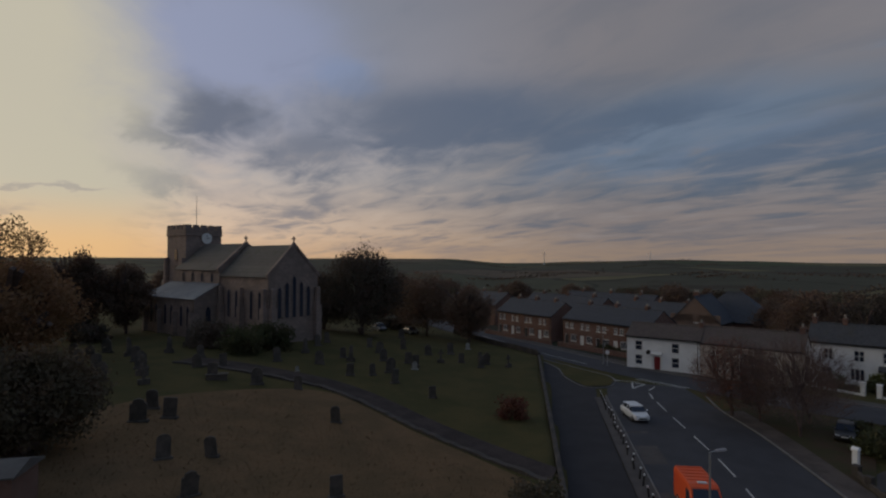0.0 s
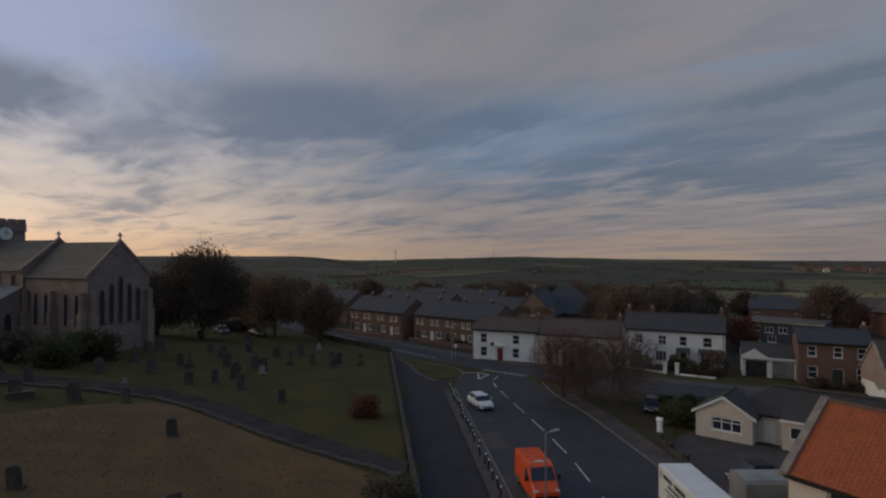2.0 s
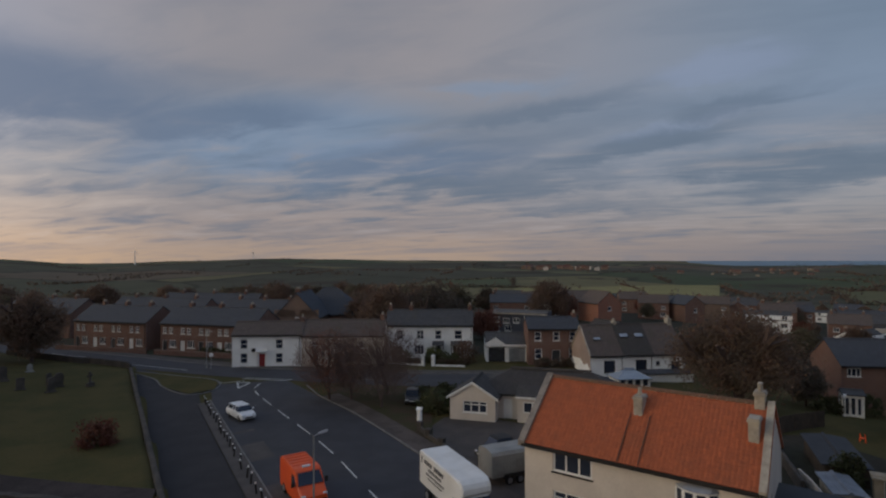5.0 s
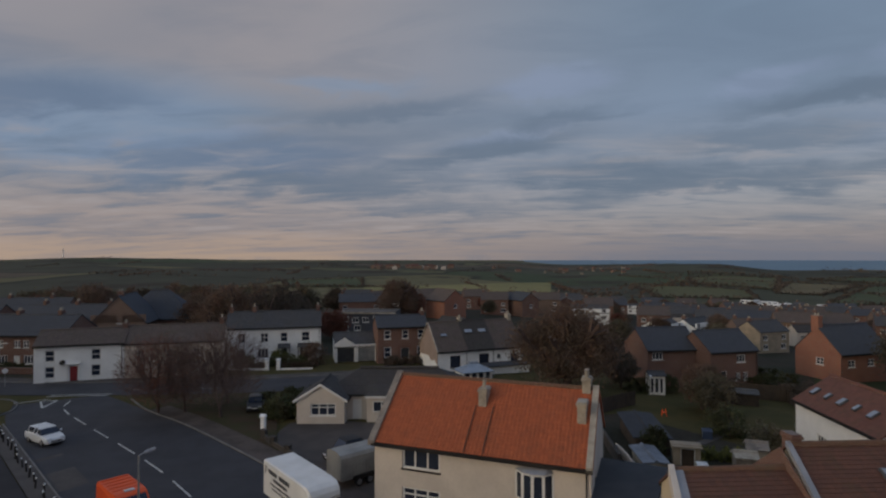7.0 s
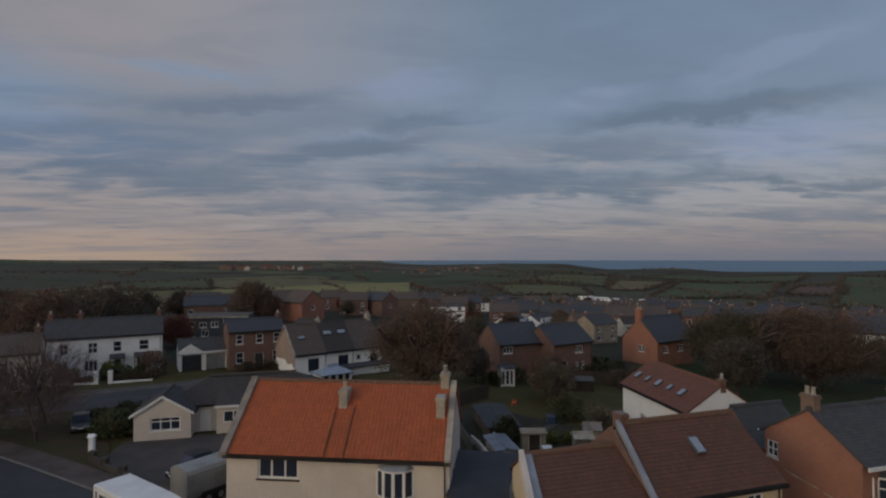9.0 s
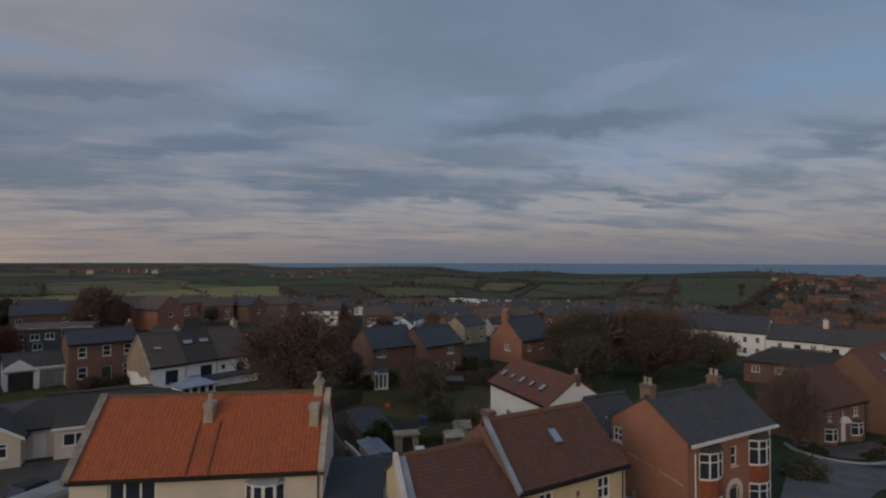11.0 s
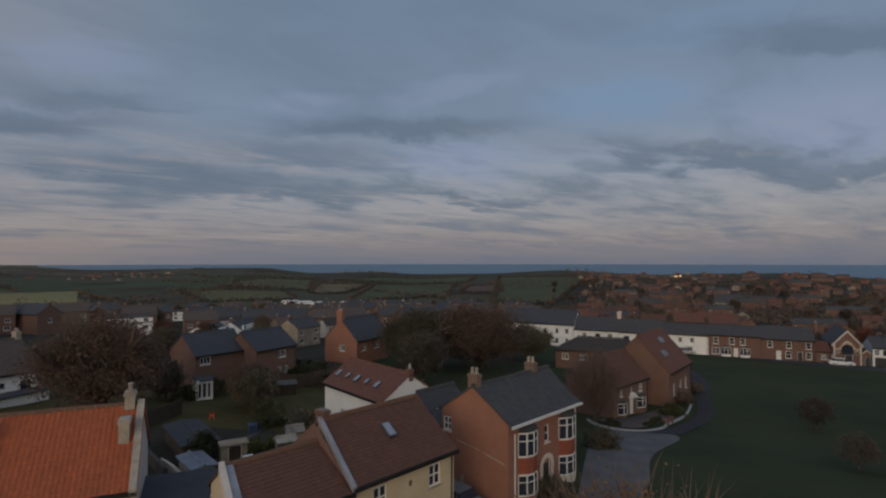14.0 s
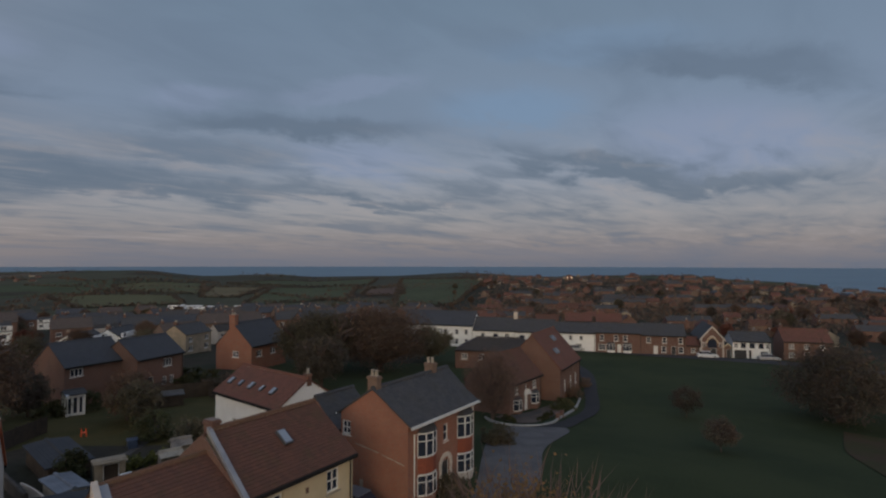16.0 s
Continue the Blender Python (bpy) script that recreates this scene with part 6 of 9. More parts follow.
for x, y, L, yaw in ((20, 141, 24, -56), (36, 118, 18, -56), (32, 150, 26, -52), (2, 158, 22, -60)):
    house("slate_terrace", "long slate-roofed brick terrace in the back street", x, y, yaw, L, 8.5, 5.0, 8.2, BRICK, SLATE_BLUE, front=tuple(W(1.5 + 3 * i, 3.1, 0.9, 1.1) for i in range(int(L / 3.2))), rows=14, chimneys=tuple((L * (i + 0.5) / 3, 4.2, 0.7) for i in range(3)))
house("gabled_brick_house", "brown brick house with a tall gable end", 48.5, 96.0, 48, 10, 9.0, 5.2, 10.2, BRICK_BUFF, SLATE_BLUE, left=(W(4.0, 5.2, 0.8, 1.5, "sash"), W(2.0, 3.0, 0.9, 1.3, "sash")), rows=16, chimneys=((2.0, 4.5, 0.8),))
house("blue_slate_hall", "broad hall with a steep blue slate roof", 47.6, 106.5, -40, 13.5, 11, 5.0, 10.6, BRICK, SLATE_BLUE, rows=22, hip=True)
# two brick houses across the gardens
house("estate_house", "brick estate house with a blue-grey roof", 80.9, 21.3, -47.4, 8.0, 7.8, 3.0, 6.1, BRICK, SLATE_BLUE, zg=-2.0, front=(W(0.7, 3.65, 1.6, 1.05, "triple"), W(1.2, 0.6, 1.5, 1.1), W(6.2, 1.2, 0.5, 1.0)), rows=14, group="estate houses")
house("estate_house", "brick estate house with a blue-grey roof", 84.0, 13.6, -40, 8.0, 7.4, 3.0, 5.9, BRICK, SLATE_BLUE, zg=-2.0, front=(W(4.4, 3.4, 1.5, 1.1, "triple"), W(4.2, 0.9, 0.8, 1.1, "pair"), W(5.5, 0.9, 0.8, 1.1, "pair"), ("door", 1.7, 0.3, 1.0, 2.0, DARK_DOORWAY)), left=(W(3.0, 2.8, 0.9, 1.5),), rows=14, group="estate houses")

house("gabled_estate_house", "orange brick house with a tall end chimney", 101.4, -1.4, -38, 10.5, 8.0, 1.6, 5.9, BRICK_ORANGE, SLATE_BLUE, zg=-3.4, front=(W(1.5, 3.0, 1.5, 1.1), W(5.5, 3.0, 1.5, 1.1)), left=(W(3.5, 3.0, 1.3, 1.1),), rows=14, chimneys=((0.3, 4.0, 1.6, 0.9, 1.2, BRICK_ORANGE),))

# ---- terrace by the green ----
RU, RN = Vector((-0.574, -0.819)), Vector((0.819, -0.574))


def row_house(s0, s1, name, label, ze, zr, wall, roof, front, depth=8.0, back=0.0, **kw):
    p = Vector((133.6, -47.2)) + RU * s0 + RN * back
    return house(name, label, p.x, p.y, -125.0, s1 - s0 - 0.02, depth, ze, zr, wall, roof, zg=-5.0, front=front, rows=12, **kw)


row_house(-9.5, 9.3, "tall_white_house", "tall white rendered house with a blue slate roof", 0.4, 4.0, RENDER_WHITE, SLATE_BLUE,
          tuple(W(x, 3.1, 0.9, 1.3, sash) for x in (2, 5, 8, 11, 14, 16.5)) + tuple(W(x, 0.6, 0.9, 1.4, sash) for x in (2, 5, 8, 14, 16.5)) + (("door", 10.8, 0, 2.0, 2.5, DARK_DOORWAY),), 9.0)
row_house(9.3, 20.0, "white_row_house", "white rendered row house with slates", -0.6, 2.6, RENDER_WHITE, SLATE, (W(2, 2.6, 1, 1.1, sash), W(5, 2.6, 1.4, 1.1, "plain"), W(8, 2.6, 1.2, 1.1), W(2, 0.5, 1, 1.3), W(6, 0.5, 1.4, 1.3)), chimneys=((10.3, 4, 1.6, 0.9, 1.2, RENDER_CREAM),))
row_house(20.0, 29.5, "white_row_house", "white rendered row house with slates", -0.7, 2.4, RENDER_WHITE, SLATE, (W(1, 2.2, 1.4, 1.3, "plain"), W(5, 2.2, 1.2, 1.3, "plain"), W(2, 0.4, 1.2, 1.2), ("door", 6, 0, 1, 2)))
row_house(29.5, 39.3, "white_row_house", "white rendered row house with a ground-floor veranda", -0.5, 1.9, RENDER_WHITE, SLATE, (W(1, 2.7, 0.9, 1.1, sash), W(3.5, 2.7, 0.9, 1.1, sash), W(6, 2.7, 0.9, 1.1, sash), W(1, 0.5, 1.6, 1.4, "triple"), W(5, 0.5, 1.6, 1.4, "triple")))
hr = row_house(39.3, 49.8, "brick_row_house", "red brick row house with white bays", -0.2, 2.0, BRICK, SLATE, (W(4.2, 2.8, 1.0, 1.5, sash), W(6.3, 2.8, 1.0, 1.5, sash), W(1.0, 2.8, 1.0, 1.5, sash), ("door", 5.0, 0, 0.9, 2.1, PLASTIC), W(0.7, 0.6, 1.6, 1.4)))
add_bow(hr, 2.6, 0.7 + G, 1.9, 1.4, 0.6, PLASTIC, 3, SLATE, (RENDER_WHITE, 0.1))
add_bow(hr, 6.3, 0.7 + G, 1.9, 1.4, 0.6, PLASTIC, 3, SLATE, (RENDER_WHITE, 0.1))
row_house(49.8, 59.4, "brick_row_house", "red brick row house with tall white windows", -0.5, 2.2, BRICK, SLATE, (W(1, 2.7, 1.0, 1.4, sash), W(4.5, 2.7, 1.0, 1.4, sash), W(8, 2.7, 1.0, 1.4, sash), W(4.3, 0.6, 1.1, 1.5, sash), ("door", 2.6, 0, 0.95, 2.1, PLASTIC), ("door", 6.5, 0, 0.95, 2.1), W(8, 0.6, 1.1, 1.4, sash)), chimneys=((10.4, 4, 1.2),))
row_house(59.5, 62.3, "low_brick_house", "low brick outbuilding beside the chapel", -2.5, -0.6, BRICK, RED_TILE, (W(1, 0.8, 0.9, 1.0), ("door", 2.8, 0, 0.9, 2.0, PLASTIC)), 6.0)
for s0, s1 in ((31.5, 38.4), (39.6, 46.2)):
    row_house(s0, s1, "rear_row_house", "white house under red tiles behind the row", 0.7, 3.0, RENDER_WHITE, RED_TILE, (W(1, 4.2, 1.0, 1.1, sash), W(4.2, 4.2, 1.0, 1.1, sash)), 7.0, 16.0, chimneys=((0.4, 3.5, 0.9),))
# chapel: gable to the green
p = Vector((133.6, -47.2)) + RU * 67.6
hch = house("chapel", "red brick chapel with a cream-trimmed gable", p.x, p.y, -125 + 90, 12, 5.3, -1.0, 2.3, BRICK, SLATE, zg=-5.0, left=(("door", 2.0, 0, 1.3, 2.1, DARK_DOORWAY),), rows=14)
coping(hch, -0.25, 0.3, RENDER_CREAM, "cream painted gable coping", (0, 1), 0.12, 0.3)
D, H, R, L = SHAPES[hch.name]
mid = D / 2
bm = bmesh.new()
for y0 in (0.0, D - 0.3):
    box(bm, -0.08, y0, 0, -0.003, y0 + 0.3, H)
for y0 in (0.3, mid + 1.2):
    box(bm, -0.07, y0, 3.75, -0.003, mid - 1.2 if y0 < 1 else D - 0.3, 3.95)
part("gable_trim", bm, RENDER_CREAM, hch, "cream painted gable trim")
for nm, r0, cz, mt in (("window_arch", 1.15, 3.9, RENDER_YELLOW), ("upper_arch", 0.62, 4.75, RENDER_CREAM)):
    bm = bmesh.new()
    for i in range(13):
        a = math.pi * i / 12
        cy, z = mid - r0 * math.cos(a), cz + r0 * math.sin(a)
        box(bm, -0.1, cy - 0.13, z - 0.13, -0.003, cy + 0.13, z + 0.13, 0.02)
    part(nm, bm, mt, hch, "pale brick arch")
bm = bmesh.new()
prism(bm, [(mid + 0.95 * math.cos(math.pi * i / 10), 3.8 + 0.95 * math.sin(math.pi * i / 10)) for i in range(11)] + [(mid - 0.95, 2.75), (mid + 0.95, 2.75)], "x", -0.05, -0.004)
part("window", bm, GLASS, hch, "round-headed dark window")
for sy in (0.75, D - 0.75):
    bm = bmesh.new()
    tube(bm, (-0.08, sy, 3.2), (-0.003, sy, 3.2), 0.36, 0.36, 16)
    rose = part("round_window", bm, RENDER_CREAM, hch)
    bm = bmesh.new()
    tube(bm, (-0.1, sy, 3.2), (-0.083, sy, 3.2), 0.24, 0.24, 16)
    part("pane", bm, GLASS, rose)
p = Vector((133.6, -47.2)) + RU * 69.1
hp = house("chapel_porch", "small brick porch with a pale arch beside the chapel", p.x, p.y, -35, 4, 1.9, -2.6, -1.4, BRICK, SLATE, zg=-5.0, left=(("door", 0.4, 0, 1.0, 1.9, DARK_DOORWAY),), rows=6, gutter=False)
coping(hp, -0.2, 0.22, RENDER_YELLOW, "pale brick coping", (0, 1), 0.08, 0.2)
row_house(69.2, 76.9, "half_white_inn", "white-fronted inn with black ground-floor openings", -1.2, 0.9, RENDER_WHITE, SLATE, (W(0.3, 2.3, 0.8, 1.1), W(1.6, 2.2, 1.2, 1.3, "plain"), W(3.4, 2.2, 1.2, 1.3, "plain"), W(5.2, 2.2, 1.2, 1.3, "plain"), W(6.8, 2.3, 0.6, 1.1), ("door", 0.3, 0, 2.6, 1.9, DARK_DOORWAY), ("door", 3.3, 0, 0.6, 1.9, DARK_DOORWAY), W(5.6, 0.2, 1.7, 1.5, "plain")))
row_house(79.5, 89, "red_row_house", "red brick row house under red tiles", -0.9, 2.0, BRICK, RED_TILE, (W(1, 2.5, 1, 1.1), W(4, 2.5, 1, 1.1), W(7, 2.5, 1, 1.1), W(1, 0.6, 1.2, 1.2), ("door", 4, 0, 1, 2)), chimneys=((0.5, 4, 0.8),))


# ---- vehicles ----
def loft(bm, rings):
    """Skin rings of equally many points, closed round and capped."""
    rows = [[bm.verts.new(p) for p in r] for r in rings]
    n = len(rows[0])
    for a, b in zip(rows, rows[1:]):
        for i in range(n):
            bm.faces.new((a[i], a[(i + 1) % n], b[(i + 1) % n], b[i]))
    bm.faces.new(rows[0][::-1])
    bm.faces.new(rows[-1])
    bmesh.ops.recalc_face_normals(bm, faces=bm.faces)


def section(x, w, z0, z1, tuck=0.9, r=0.1):
    """A rounded cross-section of a car body at x along it."""
    h = w / 2
    return [(x, -h * tuck, z0), (x, -h, z0 + (z1 - z0) * 0.35), (x, -h * 0.98, z1 - r), (x, -h * 0.9, z1), (x, h * 0.9, z1), (x, h * 0.98, z1 - r), (x, h, z0 + (z1 - z0) * 0.35), (x, h * tuck, z0)]


def add_wheel(v, x, y, r=0.31, w=0.2):
    bm = bmesh.new()
    tube(bm, (x, y - w / 2, r), (x, y + w / 2, r), r, r, 18)
    bmesh.ops.bevel(bm, geom=[e for e in bm.edges if e.calc_length() < r * 0.5], offset=0.03, segments=1, affect="EDGES")
    wh = part("wheel", bm, RUBBER, v)
    s = 1 if y > 0 else -1
    bm = bmesh.new()
    tube(bm, (x, y + s * w * 0.35, r), (x, y + s * (w / 2 + 0.012), r), r * 0.66, r * 0.62, 14)
    part("rim", bm, ALLOY, wh)


def car(name, label, x, y, yaw, paint, L=4.4, Wd=1.78, H=1.45, estate=False):
    """A parked car. Local x points to its nose."""
    v = thing(name, label, "car", pose(x, y, ground_z(x, y) + 0.07, rz=yaw))
    h = L / 2
    bm = bmesh.new()
    loft(bm, [section(-h, Wd * 0.86, 0.35, 0.82), section(-h + 0.12, Wd * 0.95, 0.24, 0.92), section(-h + 0.8, Wd, 0.2, 0.95), section(h * 0.25, Wd, 0.2, 0.94), section(h - 0.9, Wd * 0.98, 0.2, 0.86), section(h - 0.15, Wd * 0.9, 0.24, 0.72), section(h, Wd * 0.78, 0.34, 0.6)])
    part("body", bm, paint, v)
    rear = -h + (0.12 if estate else 0.55)
    bm = bmesh.new()
    loft(bm, [section(rear, Wd * 0.88, 0.92, 0.96, 1.0, 0.01), section(rear + 0.45, Wd * 0.82, 0.93, H - 0.05, 1.08, 0.08), section(0.1, Wd * 0.8, 0.93, H, 1.1, 0.08), section(h * 0.18 + 0.15, Wd * 0.8, 0.92, H - 0.05, 1.1, 0.08), section(h * 0.5, Wd * 0.88, 0.9, 0.93, 1.0, 0.01)])
    part("cabin_glass", bm, GLASS, v, "dark car glass")
    bm = bmesh.new()
    prism(bm, [(rear + 0.42, H - 0.045), (0.1, H + 0.005), (h * 0.18 + 0.18, H - 0.05), (h * 0.18 + 0.18, H + 0.0), (0.1, H + 0.035), (rear + 0.42, H + 0.0)], "y", -Wd * 0.37, Wd * 0.37)
    part("roof", bm, paint, v)
    for q in (rear + 0.55, -0.25, 0.25):
        for s in (-1, 1):
            bm = bmesh.new()
            tube(bm, (q - 0.05, s * Wd * 0.455, 0.92), (q, s * Wd * 0.385, H - 0.02), 0.04, 0.035, 4)
            part("roof_pillar", bm, paint, v)
    for wx in (-h + 0.85, h - 0.85):
        for s in (-1, 1):
            add_wheel(v, wx, s * (Wd / 2 - 0.12))
    for s in (-1, 1):
        bm = bmesh.new()
        box(bm, h - 0.16, s * Wd * 0.3 - 0.2, 0.56, h - 0.02, s * Wd * 0.3 + 0.2, 0.7, 0.03)
        part("headlight", bm, LENS, v)
        bm = bmesh.new()
        box(bm, -h - 0.01, s * Wd * 0.36 - 0.13, 0.62, -h + 0.12, s * Wd * 0.36 + 0.13, 0.82, 0.02)
        part("tail_light", bm, RED_LENS, v)
        bm = bmesh.new()
        box(bm, h * 0.35, s * (Wd / 2 + 0.08) - 0.09, 0.93, h * 0.35 + 0.12, s * (Wd / 2 + 0.08) + 0.09, 1.05, 0.02)
        part("mirror", bm, paint, v)
    bm = bmesh.new()
    box(bm, h - 0.06, -0.45, 0.36, h + 0.005, 0.45, 0.5, 0.02)
    part("grille", bm, DARK_TRIM, v)
    bm = bmesh.new()
    box(bm, h - 0.02, -0.26, 0.5, h + 0.012, 0.26, 0.6)
    part("plate", bm, PLASTIC, v)
    return v


def van(x, y, yaw):
    v = thing("van", "bright orange high-roofed panel van parked in the bay", "van", pose(x, y, 0.07, rz=yaw))
    L, Wd, H = 5.0, 1.92, 2.28
    h = L / 2
    bm = bmesh.new()
    loft(bm, [section(-h, Wd * 0.94, 0.4, H - 0.12, 0.98, 0.2), section(-h + 0.15, Wd, 0.3, H - 0.02, 0.96, 0.2), section(h - 1.75, Wd, 0.28, H, 0.96, 0.22), section(h - 1.45, Wd, 0.28, H - 0.1, 0.96, 0.22), section(h - 0.8, Wd, 0.28, 1.38, 0.96, 0.12), section(h - 0.2, Wd * 0.95, 0.3, 1.08, 0.95, 0.12), section(h, Wd * 0.85, 0.38, 0.95, 0.95, 0.1)])
    part("body", bm, CAR_ORANGE, v)
    bm = bmesh.new()
    vs = [bm.verts.new(p) for p in ((h - 0.84, -0.84, 1.42), (h - 0.84, 0.84, 1.42), (h - 1.4, 0.74, 2.08), (h - 1.4, -0.74, 2.08))]
    f = bm.faces.new(vs)
    r = bmesh.ops.extrude_face_region(bm, geom=[f])
    for q in r["geom"]:
        if isinstance(q, bmesh.types.BMVert):
            q.co += Vector((0.05, 0, 0.035))
    bmesh.ops.recalc_face_normals(bm, faces=bm.faces)
    part("windscreen", bm, GLASS, v)
    for s in (-1, 1):
        bm = bmesh.new()
        y0 = s * (Wd / 2 + 0.004)
        prism(bm, [(h - 1.05, 1.35), (h - 1.9, 1.35), (h - 1.9, 1.95), (h - 1.45, 1.95)], "y", y0 - 0.025, y0 + 0.012)
        part("side_window", bm, GLASS, v)
        bm = bmesh.new()
        box(bm, h - 0.32, s * 0.72 - 0.16, 0.86, h - 0.05, s * 0.72 + 0.16, 1.06, 0.04)
        part("headlight", bm, LENS, v)
        bm = bmesh.new()
        box(bm, h - 1.15, s * 1.15 - 0.1, 1.35, h - 1.0, s * 1.15 + 0.1, 1.7, 0.03)
        part("mirror", bm, DARK_TRIM, v)
        for wx in (-h + 1.1, h - 0.95):
            add_wheel(v, wx, s * (Wd / 2 - 0.13), 0.35, 0.24)
    for i in range(5):
        bm = bmesh.new()
        box(bm, -h + 0.4 + i * 0.55, -0.8, H - 0.02, -h + 0.46 + i * 0.55, 0.8, H + 0.035, 0.01)
        part("roof_rib", bm, CAR_ORANGE, v)
    bm = bmesh.new()
    box(bm, h - 2.05, -0.28, H - 0.01, h - 1.75, 0.28, H + 0.07, 0.02)
    part("beacon_bar", bm, LENS, v)
    bm = bmesh.new()
    box(bm, h - 0.12, -0.8, 0.4, h + 0.05, 0.8, 0.72, 0.05)
    part("bumper", bm, DARK_TRIM, v)
    bm = bmesh.new()
    box(bm, h - 0.1, -0.5, 0.8, h - 0.015, 0.5, 0.93, 0.02)
    part("grille", bm, DARK_TRIM, v)


def lorry(x, y, yaw):
    v = thing("box_lorry", "white box lorry with dark lettering on its side", "lorry", pose(x, y, 0.07, rz=yaw))
    bm = bmesh.new()
    loft(bm, [section(-2.7, 2.16, 0.95, 3.1, 1.0, 0.05), section(2.3, 2.16, 0.95, 3.1, 1.0, 0.05), section(2.5, 2.16, 1.9, 3.1, 1.0, 0.06), section(3.2, 2.14, 2.0, 3.06, 1.0, 0.12), section(3.55, 2.06, 2.15, 2.9, 1.0, 0.2), section(3.7, 1.9, 2.35, 2.65, 1.0, 0.14)])
    b = part("box_body", bm, BOX_WHITE, v, "white box with a rounded front over the cab")
    bm = bmesh.new()
    loft(bm, [section(2.52, 2.0, 0.5, 1.88, 1.0, 0.2), section(3.0, 2.0, 0.5, 1.95, 1.0, 0.2), section(3.5, 2.0, 0.5, 2.08, 1.0, 0.2), section(4.1, 1.96, 0.5, 1.6, 1.0, 0.15), section(4.4, 1.8, 0.55, 1.1, 1.0, 0.1)])
    cab = part("cab", bm, BOX_WHITE, v)
    bm = bmesh.new()
    prism(bm, [(3.62, 2.04), (4.1, 1.62), (4.14, 1.65), (3.66, 2.07)], "y", -0.85, 0.85)
    part("windscreen", bm, GLASS, cab)
    bm = bmesh.new()
    box(bm, -2.6, -0.45, 0.55, 4.0, 0.45, 0.95)
    part("chassis", bm, DARK_TRIM, v)
    for wx in (-1.6, 3.5):
        for s in (-1, 1):
            add_wheel(v, wx, s * 0.9, 0.38, 0.26)
    # lettering as plain bars on both long sides
    for s in (-1, 1):
        for i, (x0, x1, z0, z1) in enumerate(((-1.9, -0.6, 2.45, 2.72), (-0.3, 1.2, 2.45, 2.72), (-1.2, 0.9, 2.1, 2.3), (-1.6, 1.3, 1.8, 1.95), (-1.3, 1.0, 1.55, 1.68), (-2.4, -2.2, 2.35, 2.8))):
            bm = bmesh.new()
            n = max(1, int((x1 - x0) / 0.2))
            for k in range(n):
                a = x0 + (x1 - x0) * k / n
                box(bm, a, s * 1.084 - 0.004, z0, a + (x1 - x0) / n * 0.72, s * 1.084 + 0.004, z1)
            part("lettering", bm, LETTER, b)


def horsebox(x, y, yaw):
    v = thing("livestock_trailer", "grey ribbed aluminium livestock trailer with rounded roof", "trailer", pose(x, y, 0.07, rz=yaw))
    bm = bmesh.new()
    out = [(-1.05, 0.6), (-1.05, 2.15), (-0.9, 2.38), (-0.4, 2.52), (0.4, 2.52), (0.9, 2.38), (1.05, 2.15), (1.05, 0.6)]
    prism(bm, out, "x", -1.85, 1.85)
    b = part("body", bm, ALUMINIUM, v)
    for s in (-1, 1):
        for i in range(13):
            bm = bmesh.new()
            q = -1.75 + i * 0.28
            box(bm, q, s * 1.065 - 0.02, 0.65, q + 0.09, s * 1.065 + 0.02, 1.7, 0.01)
            part("rib", bm, ALUMINIUM, b)
        for wx in (-0.45, 0.45):
            add_wheel(v, wx, s * 1.12, 0.33, 0.22)
        bm = bmesh.new()
        prism(bm, [(-0.95, 0.55), (-0.85, 0.8), (0.85, 0.8), (0.95, 0.55)], "y", s * 1.12 - 0.14, s * 1.12 + 0.14)
        part("mudguard", bm, DARK_TRIM, v)
    for s in (-1, 1):
        bm = bmesh.new()
        tube(bm, (1.8, s * 0.7, 0.55), (3.0, 0, 0.5), 0.05, 0.05, 6)
        part("drawbar", bm, STEEL, v)
    bm = bmesh.new()
    tube(bm, (2.6, 0, 0.0), (2.6, 0, 0.75), 0.04, 0.04, 6)
    part("jockey_leg", bm, STEEL, v)
    bm = bmesh.new()
    box(bm, 1.86, -0.9, 0.75, 1.9, 0.9, 1.9, 0.02)
    part("front_panel", bm, ALUMINIUM, b)


car("estate_car", "white estate car parked beside the road", 20.0, 57.6, -86, CAR_WHITE, 4.0, 1.7, 1.36, True)
van(16.55, 35.8, -98)
lorry(23.25, 28.0, -105)
horsebox(29.6, 29.0, -15)
car("dark_car", "black car parked on the forecourt", 32.2, 32.4, 165, CAR_BLACK, 3.8, 1.75, 1.7)
car("dark_car", "dark car parked beside the hedge", 37.3, 51.2, -130, CAR_DARK, 4.0, 1.7, 1.45)
car("blue_car", "grey-blue car parked beside the brick house", 35.2, -6.4, 37, CAR_STEEL, 4.2, 1.75, 1.45)
for x, y, yaw, p, lb in ((113.3, -75.2, -125, CAR_SILVER, "silver car parked before the terrace"), (99.3, -44.5, -100, CAR_SILVER, "silver car parked behind the corner house"), (95.4, -98.0, -125, CAR_WHITE, "white car parked before the chapel"), (88.2, -108.0, -125, CAR_SILVER, "silver car parked before the inn"), (-13, 112.5, -60, CAR_STEEL, "grey car under the churchyard trees"), (-6.5, 111.5, -60, CAR_DARK, "dark car under the churchyard trees"), (110.5, -70.5, 55, CAR_DARK, "dark car parked by the green")):
    car("parked_car", lb, x, y, yaw, p)


